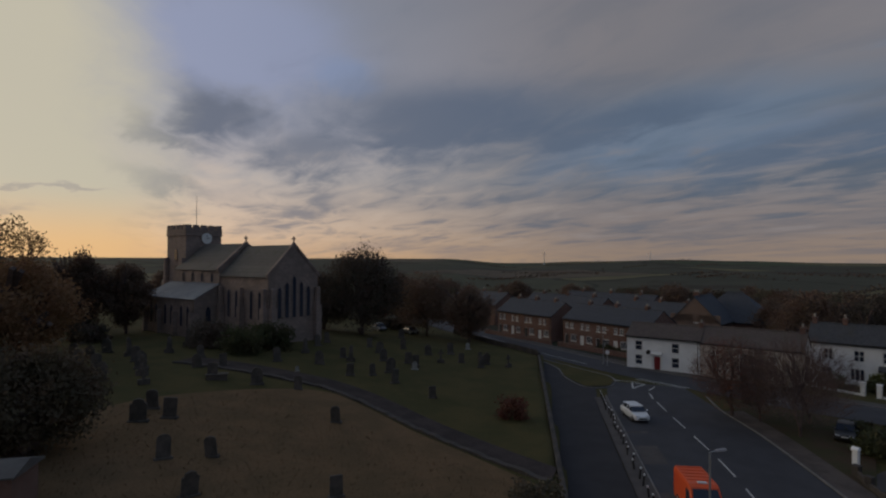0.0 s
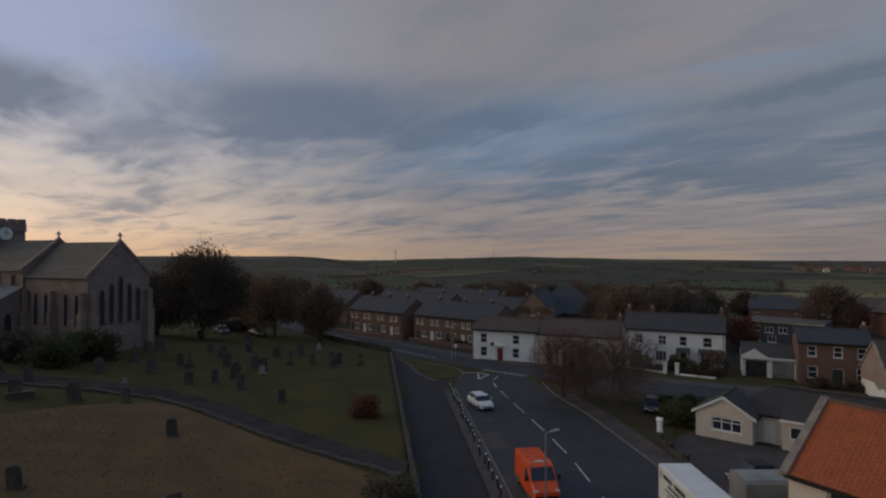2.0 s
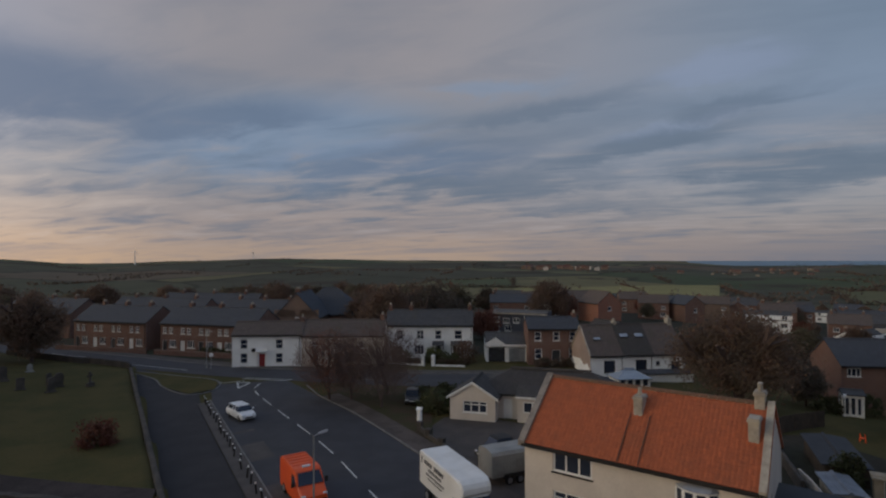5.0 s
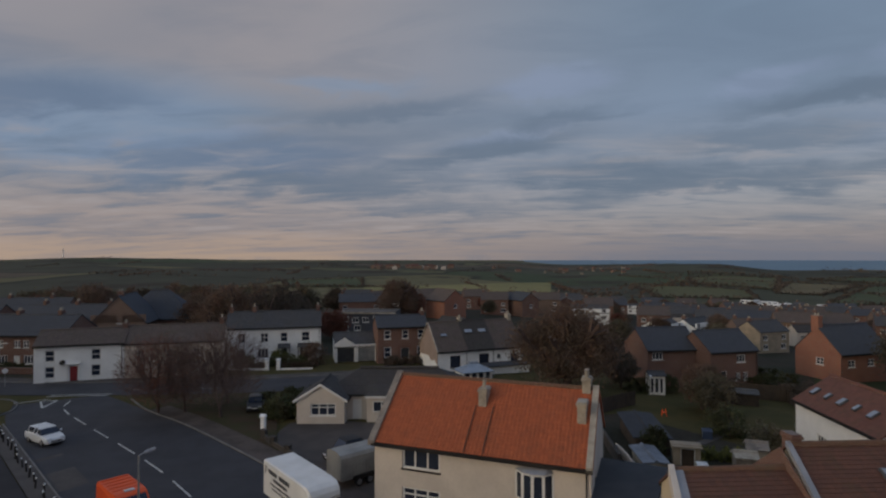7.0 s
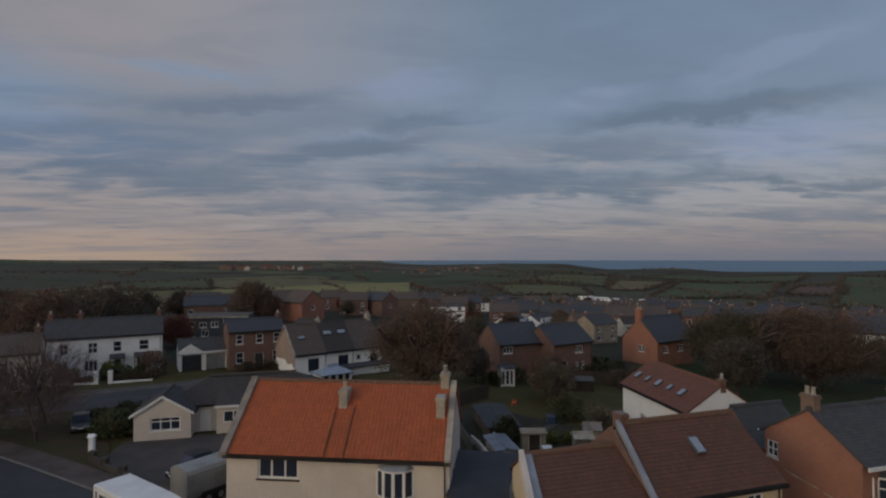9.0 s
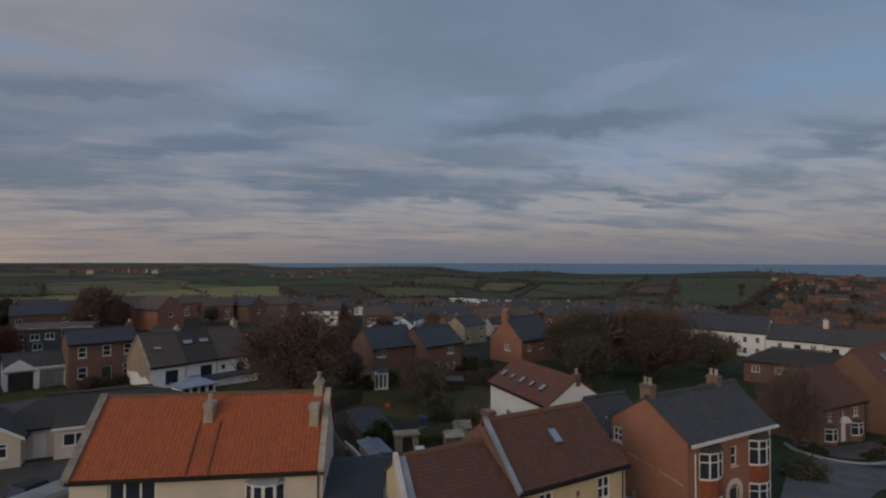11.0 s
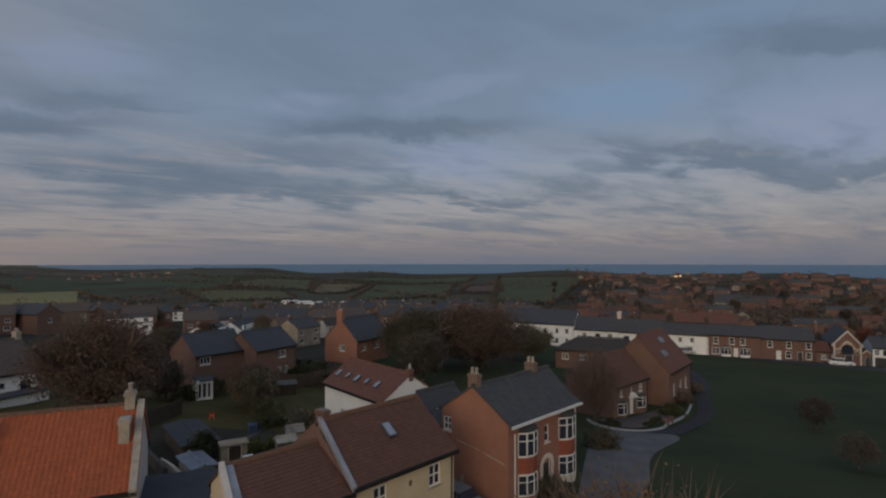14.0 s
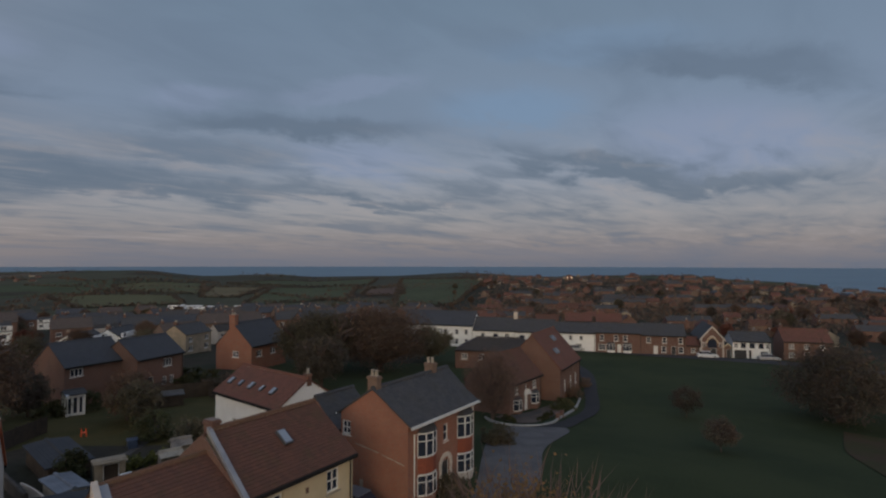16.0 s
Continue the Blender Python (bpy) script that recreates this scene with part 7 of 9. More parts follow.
# ---- churchyard ----
def headstone(kind, label, seed):
    rng = random.Random(seed)
    t = thing("gravestone", label, "gravestone", Matrix(), "gravestones")
    w, h = rng.uniform(0.75, 1.0), rng.uniform(1.2, 1.55)
    bm = bmesh.new()
    if kind == "cross":
        box(bm, -0.13, -0.1, 0.3, 0.13, 0.1, 1.9, 0.03)
        box(bm, -0.45, -0.095, 1.25, 0.45, 0.095, 1.5, 0.03)
    elif kind == "obelisk":
        loft(bm, [[(-a, -a, z), (a, -a, z), (a, a, z), (-a, a, z)] for a, z in ((0.28, 0.5), (0.2, 1.9), (0.02, 2.2))])
    else:
        top = {"round": [(w / 2 * math.cos(math.pi * i / 8), h - w * 0.35 + w * 0.35 * math.sin(math.pi * i / 8)) for i in range(9)],
               "shouldered": [(w / 2, h - 0.3), (w * 0.36, h - 0.25), (w * 0.3, h - 0.05), (0, h + 0.05), (-w * 0.3, h - 0.05), (-w * 0.36, h - 0.25), (-w / 2, h - 0.3)],
               "square": [(w / 2, h - 0.06), (w / 2 - 0.06, h), (-w / 2 + 0.06, h), (-w / 2, h - 0.06)]}[kind]
        vs = prism(bm, [(-w / 2, -0.3), *[(w / 2, -0.3)], *top], "y", -0.08, 0.08)
    part("headstone", bm, GRAVE, t)
    bm = bmesh.new()
    box(bm, -w / 2 - 0.12, -0.22, -0.4, w / 2 + 0.12, 0.22, 0.16 if kind not in ("cross", "obelisk") else 0.5, 0.03)
    part("plinth", bm, GRAVE, t)
    return t


STONES = [headstone("round", "dark weathered round-topped gravestone in the grass", 1), headstone("shouldered", "dark weathered shouldered gravestone in the grass", 2),
          headstone("square", "dark square-topped gravestone in the grass", 3), headstone("cross", "dark stone cross on a plinth", 4), headstone("obelisk", "dark stone obelisk grave marker", 5)]
SPOTS = ("-15.9,38.2 -14.8,32.4 -6.6,34.5 -9.3,48.3 -23.7,43.1 -22.0,44.6 -24.3,46.4 -19.2,57.2 -14.9,57.0 -23.9,57.4 -29.0,53.7 -42.6,70.2 -35.8,64.5 -34.8,70.3 -44.3,66.3 -42.2,66.2 -11.0,65.6 -8.5,67.0 "
         "-6.6,69.5 -1.1,59.9 -0.3,79.2 -7.7,102 -12.2,73.2 -3.7,74.6 9.5,80.0 6.3,81.1 5.6,82.9 -18.7,75.1 -18.3,81.0 -27.6,62.2 -25.4,63.9 -13.5,74.8 -8.1,75.9 2.7,80.7 5.4,78.3 -9.3,81.0 -17.7,84.4 "
         "-4.8,76.2 -31,57 -33,60.5 -37,59 -38.5,68 -29.5,67.5 -33.5,54 -38,55.5 -20.5,68.5 -15.5,69.5 -11.2,84.5 -6.2,86.4 -2.2,84.0 1.2,86.5 -5.6,64.6 -18.6,36.9 -46.5,62 -40.5,61.5 -35,76")
SPOTS = [tuple(float(q) for q in s.split(",")) for s in SPOTS.split()]
rng = random.Random(8)
for i, (x, y) in enumerate(SPOTS):
    m = pose(x, y, ground_z(x, y), rng.uniform(-7, 7), rng.uniform(-5, 5), 200 + rng.uniform(-20, 25))
    s = rng.uniform(0.95, 1.25)
    ob = STONES[0 if i == 52 else (0, 1, 2, 0, 1, 2, 0, 1, 0, 2, 3, 1, 0, 4)[i % 14]]
    if i in (0, 1, 2, 20, 22):
        STONES[(0, 1, 2, 20, 22).index(i)].matrix_basis = m
    else:
        copy_thing(ob, m @ Matrix.Scale(s, 4))
for i, (x, y) in enumerate(((4.2, 93.2), (-3.7, 73.0), (-17.0, 64.6))):
    t = thing("pale_gravestone", "pale marble gravestone standing in the grass", "gravestone", pose(x, y, ground_z(x, y), 0, 0, 195) @ Matrix.Scale((0.85, 0.8, 0.5)[i], 4), "gravestones")
    bm = bmesh.new()
    prism(bm, [(-0.4, 0.1), (0.4, 0.1), (0.4, 1.0), (0.2, 1.25), (0, 1.3), (-0.2, 1.25), (-0.4, 1.0)], "y", -0.1, 0.1)
    part("headstone", bm, GRAVE_PALE, t)
    bm = bmesh.new()
    box(bm, -0.6, -0.35, -0.2, 0.6, 0.35, 0.14, 0.03)
    part("plinth", bm, GRAVE_PALE, t)
t = thing("table_tomb", "low stone table tomb in the dry grass", "tomb", pose(-23.5, 57.6, ground_z(-23.5, 57.6), rz=20))
bm = bmesh.new()
box(bm, -1.0, -0.45, -0.2, 1.0, 0.45, 0.5, 0.03)
part("chest", bm, GRAVE, t)
bm = bmesh.new()
box(bm, -1.12, -0.55, 0.503, 1.12, 0.55, 0.62, 0.03)
part("slab", bm, GRAVE, t)

# ---- street furniture ----
t0 = None
y = 30.0
while y < 66.5:
    x = bollard_x(y) + 0.15
    if t0 is None:
        t0 = thing("bollard", "black bollard with a white band beside the lane", "bollard", pose(x, y, 0.13), "bollards")
        bm = bmesh.new()
        tube(bm, (0, 0, -0.1), (0, 0, 0.7), 0.075, 0.062, 10)
        part("post", bm, DARK_TRIM, t0)
        bm = bmesh.new()
        tube(bm, (0, 0, 0.704), (0, 0, 0.8), 0.064, 0.062, 10)
        tube(bm, (0, 0, 0.8), (0, 0, 0.85), 0.062, 0.03, 10)
        part("reflector_band", bm, PLASTIC, t0)
    else:
        k = random.Random(int(y * 10))
        copy_thing(t0, pose(x + k.uniform(-0.12, 0.12), y, 0.13, k.uniform(-9, 9), k.uniform(-9, 9)) @ Matrix.Scale(k.uniform(0.85, 1.1), 4))
    y += random.Random(int(y * 7)).choice((1.3, 1.5, 1.9))


def street_lamp(x, y, h, arm, yaw, label):
    t = thing("street_lamp", label, "street lamp", pose(x, y, ground_z(x, y), rz=yaw))
    bm = bmesh.new()
    tube(bm, (0, 0, -0.3), (0, 0, 1.2), 0.09, 0.08, 10)
    tube(bm, (0, 0, 1.2), (0, 0, h), 0.06, 0.045, 8)
    part("pole", bm, STEEL, t)
    bm = bmesh.new()
    tube(bm, (0, 0, h - 0.02), (arm, 0, h + 0.05), 0.04, 0.035, 6)
    part("arm", bm, STEEL, t)
    bm = bmesh.new()
    loft(bm, [[(a, -w, h - 0.02), (a, w, h - 0.02), (a, w * 0.8, h + 0.07), (a, -w * 0.8, h + 0.07)] for a, w in ((arm - 0.35, 0.08), (arm - 0.1, 0.14), (arm + 0.3, 0.13), (arm + 0.4, 0.06))])
    part("lantern", bm, ALLOY, t)


street_lamp(14.6, 30.3, 6.0, 0.75, 20, "grey street lamp beside the parking bays")
street_lamp(25.3, 87.2, 5.5, 0.8, -60, "grey street lamp beside the top road")
for x, y in ((25.6, 86.0),):
    t = thing("road_sign", "small round road sign on a post", "road sign", pose(x, y, 0, rz=-20))
    bm = bmesh.new()
    tube(bm, (0, 0, -0.3), (0, 0, 2.3), 0.04, 0.04, 8)
    part("post", bm, STEEL, t)
    bm = bmesh.new()
    tube(bm, (0, -0.05, 2.1), (0, -0.08, 2.1), 0.32, 0.32, 18)
    part("disc", bm, PLASTIC, t)
# gate pillar and forecourt wall
t = thing("gate_pillar", "white painted gate pillar by the bungalow drive", "pillar", pose(32.2, 43.2, 0, rz=30))
bm = bmesh.new()
box(bm, -0.2, -0.2, -0.2, 0.2, 0.2, 1.7, 0.03)
part("shaft", bm, RENDER_WHITE, t)
bm = bmesh.new()
prism(bm, [(-0.26, 1.703), (0.26, 1.703), (0.26, 1.8), (0.0, 1.98), (-0.26, 1.8)], "y", -0.26, 0.26)
part("cap", bm, RENDER_WHITE, t)
ribbon("forecourt_wall", [(31.7, 42.5), (30.9, 40.4), (30.3, 38.0), (29.4, 34.5)], 0.25, 0.55, WALL_STONE, "low dark stone wall round the forecourt", kind="structure", jitter=0.03, category="wall")
for x, y in ((31.5, 42.2), (30.8, 40.0), (30.1, 37.2)):
    t = thing("wall_pier", "short dark pier in the forecourt wall", "pier", pose(x, y, 0, rz=20), "wall piers")
    bm = bmesh.new()
    box(bm, -0.24, -0.24, -0.2, 0.24, 0.24, 0.85, 0.02)
    box(bm, -0.28, -0.28, 0.853, 0.28, 0.28, 0.93, 0.02)
    part("shaft", bm, WALL_STONE, t)
ribbon("villa_wall", [(48.4, 71.8), (50.2, 69.0), (51.0, 67.7)], 0.22, 0.24, RENDER_WHITE, "low white garden wall before the villa", category="wall")
ribbon("villa_wall_east", [(52.4, 65.8), (55.4, 62.4)], 0.22, 0.24, RENDER_WHITE, "low white garden wall before the villa", category="wall")
for x, y in ((51.2, 67.4), (52.2, 66.1), (48.3, 72)):
    t = thing("gate_pillar", "white gate pillar in the villa wall", "pillar", pose(x, y, 0, rz=-50), "villa gate pillars")
    bm = bmesh.new()
    box(bm, -0.25, -0.25, -0.2, 0.25, 0.25, 1.5, 0.03)
    box(bm, -0.31, -0.31, 1.503, 0.31, 0.31, 1.65, 0.04)
    part("shaft", bm, RENDER_WHITE, t)
ribbon("terrace_garden_wall", [(9.5, 123.5), (15.5, 114.3), (21.0, 106.5)], 0.25, 0.9, BRICK, "brick garden wall before the brick terrace", category="wall")
ribbon("terrace_garden_wall_south", [(22.0, 105.5), (27.5, 97.5), (32.0, 91.0)], 0.25, 0.9, BRICK, "brick garden wall before the brick terrace", category="wall")
# garden of the corner house
WHITE_WALL = [(60.8, -27.6), (57.5, -27.2), (54.6, -28.3), (53.9, -31.0), (55.6, -34.0), (58.3, -36.6), (63.1, -41.9), (68.0, -46.0)]
ribbon("white_garden_wall", WHITE_WALL, 0.24, 0.24, MARBLE, "low white curved garden wall beside the green", category="wall")
ruled("garden_lawn", [(61, -29), (57.2, -29.2), (55.6, -31), (57.5, -34), (61, -38), (65.5, -42.8)], [(62, -30.5), (61.2, -31.5), (61.6, -33), (63.2, -35.4), (65, -38), (67, -41.5)], TAN_GRAVEL, 0.09, 4, 20, "tan gravel front garden of the corner house", category="garden")
ruled("garden_path", [(59.2, -30.6), (60.2, -33.6), (62.0, -36.3)], [(61.2, -31.8), (62.3, -34.0), (64, -37.2)], PAVING, 0.12, 2, 8, "pale paved path before the corner house", category="path")
for x, y in ((57.4, -35.7), (59.0, -37.3)):
    t = thing("gate_pillar", "short brown brick gate pillar in the curved wall", "pillar", pose(x, y, ground_z(x, y), rz=40), "garden gate pillars")
    bm = bmesh.new()
    box(bm, -0.2, -0.2, -0.3, 0.2, 0.2, 0.75, 0.03)
    box(bm, -0.25, -0.25, 0.753, 0.25, 0.25, 0.84, 0.02)
    part("shaft", bm, BRICK, t)

# ---- back gardens ----
t = thing("flat_roofed_garage", "long garage with a dark felt flat roof", "garage", pose(0, 0, 0))
bm = bmesh.new()
prism(bm, [(27.6, 10.5), (34.2, 12.2), (34.8, 8.5), (29.9, 7.9), (26.2, 6.9)], "z", -0.3, 3.5)
part("wall", bm, RENDER_CREAM, t)
bm = bmesh.new()
prism(bm, [(27.5, 10.65), (34.3, 12.35), (34.95, 8.4), (29.9, 7.8), (26.1, 6.75)], "z", 3.503, 3.7)
part("roof", bm, FELT, t)
hs = house("garden_shed", "long dark-roofed timber garden shed", 47.9, 10.9, 27, 7.4, 3.2, 1.45, 1.9, TIMBER, FELT, zg=-0.1, rows=6, gutter=False)
hs["category"] = "shed"
hs = house("low_shed", "low outbuilding with a pale sheet roof", 42.7, 10.0, 31, 3.7, 2.0, 1.25, 1.65, CONCRETE, SHEET, zg=-0.1, rows=2, gutter=False)
hs["category"] = "shed"
hs = house("stone_outhouse", "cream garden outhouse with a dark brown doorway", 45.6, 10.4, -71, 2.0, 1.4, 1.6, 1.8, RENDER_STONE, RENDER_STONE, zg=-0.1, rows=2, gutter=False, front=(("door", 0.55, 0, 1.05, 1.5, TIMBER),))
hs["category"] = "shed"
ribbon("garden_wall", [(52.5, 19.6), (49.6, 17.6), (46.8, 15.9), (43.0, 13.8)], 0.3, 1.0, WALL_STONE, "weathered stone garden wall", jitter=0.08, category="wall")
hc = house("conservatory", "small white-framed glazed summerhouse in the garden", 74.6, 19.6, -62, 2.05, 2.2, 0.8, 1.5, PLASTIC, SLATE, zg=-1.75, rows=4, gutter=False,
           front=(("window", 0.15, 0.25, 0.5, 1.95, "plain"), ("window", 0.78, 0.25, 0.5, 1.95, "plain"), ("window", 1.4, 0.25, 0.5, 1.95, "plain")), left=(("window", 0.3, 0.25, 0.8, 1.95, "plain"), ("window", 1.3, 0.25, 0.8, 1.95, "plain")), right=(("window", 0.3, 0.25, 0.8, 1.95, "plain"),))
hc["category"] = "summerhouse"
hc = house("glazed_conservatory", "white-framed glass conservatory behind the cottage", 60.9, 39.6, -34.5, 4.2, 3.4, 1.2, 2.4, PLASTIC, GLASS_PALE, rows=3, gutter=False, hip=True,
           front=tuple(("window", 0.2 + 1.0 * i, 0.1, 0.85, 1.0, "plain") for i in range(4)))
hc["category"] = "conservatory"
hs = house("small_gable", "white lean-to with a pale roof behind the yellow house", 46.4, 6.1, -70, 1.5, 1.6, 1.3, 1.9, VERGE, CONCRETE, rows=3, gutter=False)
hs["category"] = "shed"
hs = house("summer_shed", "beige garden hut with a cement roof", 49.0, 5.6, -75, 1.4, 1.8, 1.3, 2.0, CONCRETE, VERGE, rows=3, gutter=False)
hs["category"] = "shed"
hs = house("fence_shed", "low grey-roofed shed before the dark fence", 75.6, 11.8, -80, 4.6, 3.0, -0.35, 0.05, TIMBER, GREY_SHEET, zg=-1.9, rows=3, gutter=False)
hs["category"] = "shed"
ribbon("garden_screen", [(46.0, 15.0), (44.3, 13.7), (41.9, 12.2)], 0.12, 0.85, RENDER_CREAM, "pale painted board along the garden passage", category="wall")
t = thing("garden_bin", "blue plastic garden bin on the lawn", "bin", pose(55.4, 9.6, ground_z(55.4, 9.6), rz=15))
bm = bmesh.new()
box(bm, -0.5, -0.4, -0.05, 0.5, 0.4, 0.75, 0.05)
part("body", bm, CAR_BLUE, t)
bm = bmesh.new()
box(bm, -0.54, -0.44, 0.753, 0.54, 0.44, 0.83, 0.03)
part("lid", bm, CAR_BLUE, t)
t = thing("garden_table", "small white garden table among the sheds", "table", pose(45.4, 8.3, ground_z(45.4, 8.3), rz=20))
bm = bmesh.new()
box(bm, -0.5, -0.4, 0.68, 0.5, 0.4, 0.74, 0.02)
part("tabletop", bm, PLASTIC, t)
for sx in (-0.42, 0.42):
    for sy in (-0.32, 0.32):
        bm = bmesh.new()
        tube(bm, (sx, sy, -0.05), (sx, sy, 0.678), 0.03, 0.03, 6)
        part("leg", bm, PLASTIC, t)


def fence(pts, label, h=1.6):
    """A board fence: posts and single boards."""
    line = smooth_line(pts, 0.25)
    t = thing("board_fence", label, "fence", Matrix())
    post = board = None
    for i, p in enumerate(line[:-1]):
        q = line[i + 1]
        ang = math.degrees(math.atan2(q.y - p.y, q.x - p.x))
        m = pose(p.x, p.y, ground_z(p.x, p.y), rz=ang)
        if board is None:
            bm = bmesh.new()
            box(bm, 0.0, -0.012, -0.1, 0.235, 0.012, h)
            board = part("board", bm, TIMBER, t, m=m)
            bm = bmesh.new()
            box(bm, -0.05, 0.02, -0.3, 0.05, 0.12, h + 0.1)
            post = part("post", bm, TIMBER, t, m=m)
            continue
        piece("board", board.data, TIMBER, t, m=m)
        if i % 8 == 0:
            piece("post", post.data, TIMBER, t, m=m)


fence([(80.8, 15.2), (81.6, 10.0), (83.2, 4.2)], "dark board fence between the gardens", 2.0)
fence([(78.2, 3.2), (84, 5.0), (90, 6.2)], "dark board fence behind the estate houses")
fence([(57, 20.5), (61, 20), (66, 19)], "dark board fence along the back garden")
t = thing("play_tower", "small red and yellow garden climbing frame", "play frame", pose(62.5, 15.0, ground_z(62.5, 15.0), rz=20) @ Matrix.Scale(0.5, 4))
for sx in (-0.35, 0.35):
    for sy in (-0.35, 0.35):
        bm = bmesh.new()
        tube(bm, (sx * 1.3, sy * 1.3, -0.1), (sx, sy, 1.5), 0.05, 0.05, 6)
        part("leg", bm, CAR_ORANGE, t)
bm = bmesh.new()
box(bm, -0.4, -0.4, 0.75, 0.4, 0.4, 0.83, 0.02)
part("platform", bm, CAR_ORANGE, t)

# ---- wind turbines ----
for az, d, hub, name in ((10.4, 1500, 31, ""), (20.6, 1750, 21, "")):
    p = heading(az) * d
    z = ground_z(p.x, p.y)
    t = thing("wind_turbine", "distant white wind turbine at rest", "wind turbine", pose(p.x, p.y, z, rz=-az))
    bm = bmesh.new()
    tube(bm, (0, 0, -2), (0, 0, hub), 1.3, 0.8, 10)
    part("tower", bm, PLASTIC, t)
    bm = bmesh.new()
    box(bm, -0.9, -2.2, hub - 0.8, 0.9, 2.0, hub + 0.9, 0.2)
    part("nacelle", bm, PLASTIC, t)
    for k in range(3):
        a = radians(80 + 120 * k)
        bm = bmesh.new()
        tube(bm, (0, -2.4, hub), (11 * math.cos(a), -2.4, hub + 11 * math.sin(a)), 0.6, 0.15, 5)
        part("blade", bm, PLASTIC, t)


# ---- trees and bushes ----
def at(x, y, turn=0.0, s=1.0, dz=-0.1):
    return pose(x, y, ground_z(x, y) + dz, rz=turn) @ Matrix.Scale(s, 4)


make_tree("gold_tree", "tall thin tree with golden autumn leaves against the light", 17.5, 9.5, LEAF_GOLD, 11, 0.16, 22, 190, 0.3, 0.0, 0.4, m=at(-50, 64.2))
make_tree("dark_tree", "dark round-crowned tree behind the churchyard", 13.6, 9.0, LEAF_BROWN, 12, 0.19, 40, 330, base=0.1, m=at(-53.8, 82.3))
make_tree("dark_tree", "dark low-crowned tree beside the church", 12.0, 8.5, LEAF_BROWN, 13, 0.19, 40, 330, base=0.1, m=at(-50.5, 88))
make_tree("dark_tree", "dark tree at the churchyard's edge", 12.6, 11, LEAF_DARK, 14, 0.19, 40, 330, base=0.1, m=at(-58, 72))
make_tree("dark_tree", "dark tree at the churchyard's edge", 11.5, 11, LEAF_BROWN, 15, 0.19, 40, 330, base=0.1, m=at(-63, 92))
make_tree("dark_tree", "dark tree at the churchyard's edge", 11.5, 10, LEAF_DARK, 16, 0.19, 40, 330, base=0.1, m=at(-47, 104))
make_tree("yew_tree", "large dark yew in the near churchyard", 7.0, 9.4, HEDGE_DARK, 17, 0.14, 60, 360, 0.35, 0, 0.03, m=at(-26.8, 35.8))
make_tree("yew_tree", "dark spreading yew in the near churchyard", 7.4, 9.0, HEDGE_DARK, 18, 0.14, 56, 320, 0.35, 0, 0.03, m=at(-31.5, 36))
make_tree("autumn_tree", "broad red-brown autumn tree beside the churchyard", 12.3, 13.0, LEAF_WARM, 80, 0.17, 50, 380, 0.35, 0, 0.06, m=at(-47.5, 62.5))
make_tree("autumn_tree", "low red-brown autumn tree beside the churchyard", 9.0, 10.0, LEAF_WARM, 88, 0.17, 46, 300, 0.3, 0, 0.05, m=at(-46, 56))
make_tree("churchyard_tree", "broad dark tree with a bare twiggy top", 16.2, 17.0, LEAF_DARK, 19, 0.19, 56, 420, 0.45, 0, 0.08, m=at(-14.8, 101), twigs=700)
make_tree("churchyard_tree", "dark tree beside the church", 11.5, 11.0, LEAF_DARK, 20, 0.19, 44, 360, base=0.05, m=at(-22, 103))
make_tree("brown_tree", "brown autumn tree by the top road", 13.0, 12.5, LEAF_BROWN, 21, 0.17, 50, 360, base=0.15, m=at(-3.2, 110.3))
make_tree("brown_tree", "brown autumn tree by the top road", 11.0, 10.5, LEAF_BROWN, 22, 0.17, 50, 320, base=0.13, m=at(5.0, 104.6))
make_tree("brown_tree", "brown autumn tree by the top road", 12.5, 9.0, LEAF_BROWN, 23, 0.17, 46, 260, m=at(-9, 121))
make_tree("bare_tree", "nearly bare twiggy tree on the verge", 8.4, 8.0, LEAF_RUST, 24, 0.065, 26, 260, 0.14, 0, 0.12, 4, m=at(30.4, 58.2), twigs=3400)
make_tree("bare_tree", "nearly bare twiggy tree on the verge", 9.4, 9.6, LEAF_BROWN, 25, 0.05, 13, 240, 0.16, 0, 0.12, 4, m=at(33.2, 51.4), twigs=3000)
make_tree("bare_tree", "slender bare tree on the verge", 6.8, 5.0, LEAF_BROWN, 26, 0.05, 10, 140, 0.12, 0, 0.12, 4, m=at(36.8, 55.6), twigs=2200)
make_tree("bare_tree", "slender bare tree on the verge", 7.6, 5.2, LEAF_RUST, 27, 0.06, 18, 150, 0.12, 0, 0.12, 4, m=at(32.2, 56.2), twigs=2400)
make_tree("garden_tree", "broad brown autumn tree behind the houses", 11.0, 15.0, LEAF_BROWN, 28, 0.14, 70, 460, 0.4, 0, 0.18, m=at(65.3, 27.0))
make_tree("garden_tree", "round brown autumn tree behind the brick house", 11.5, 11.5, LEAF_BROWN, 75, 0.17, 46, 320, 0.3, 0, 0.15, m=at(100, 83))
make_tree("garden_tree", "dark brown tree behind the white villa", 12.0, 11.0, LEAF_BROWN, 95, 0.17, 46, 320, 0.3, 0, 0.12, m=at(58.0, 87.5))
make_tree("garden_tree", "dark brown tree behind the white villa", 11.5, 11.5, LEAF_DARK, 96, 0.17, 46, 320, 0.3, 0, 0.12, m=at(65.5, 83.5))
make_tree("garden_tree", "low rust-brown tree behind the garage", 6.0, 7.5, LEAF_RUST, 76, 0.14, 40, 200, 0.2, 0, 0.15, m=at(77.6, 81))
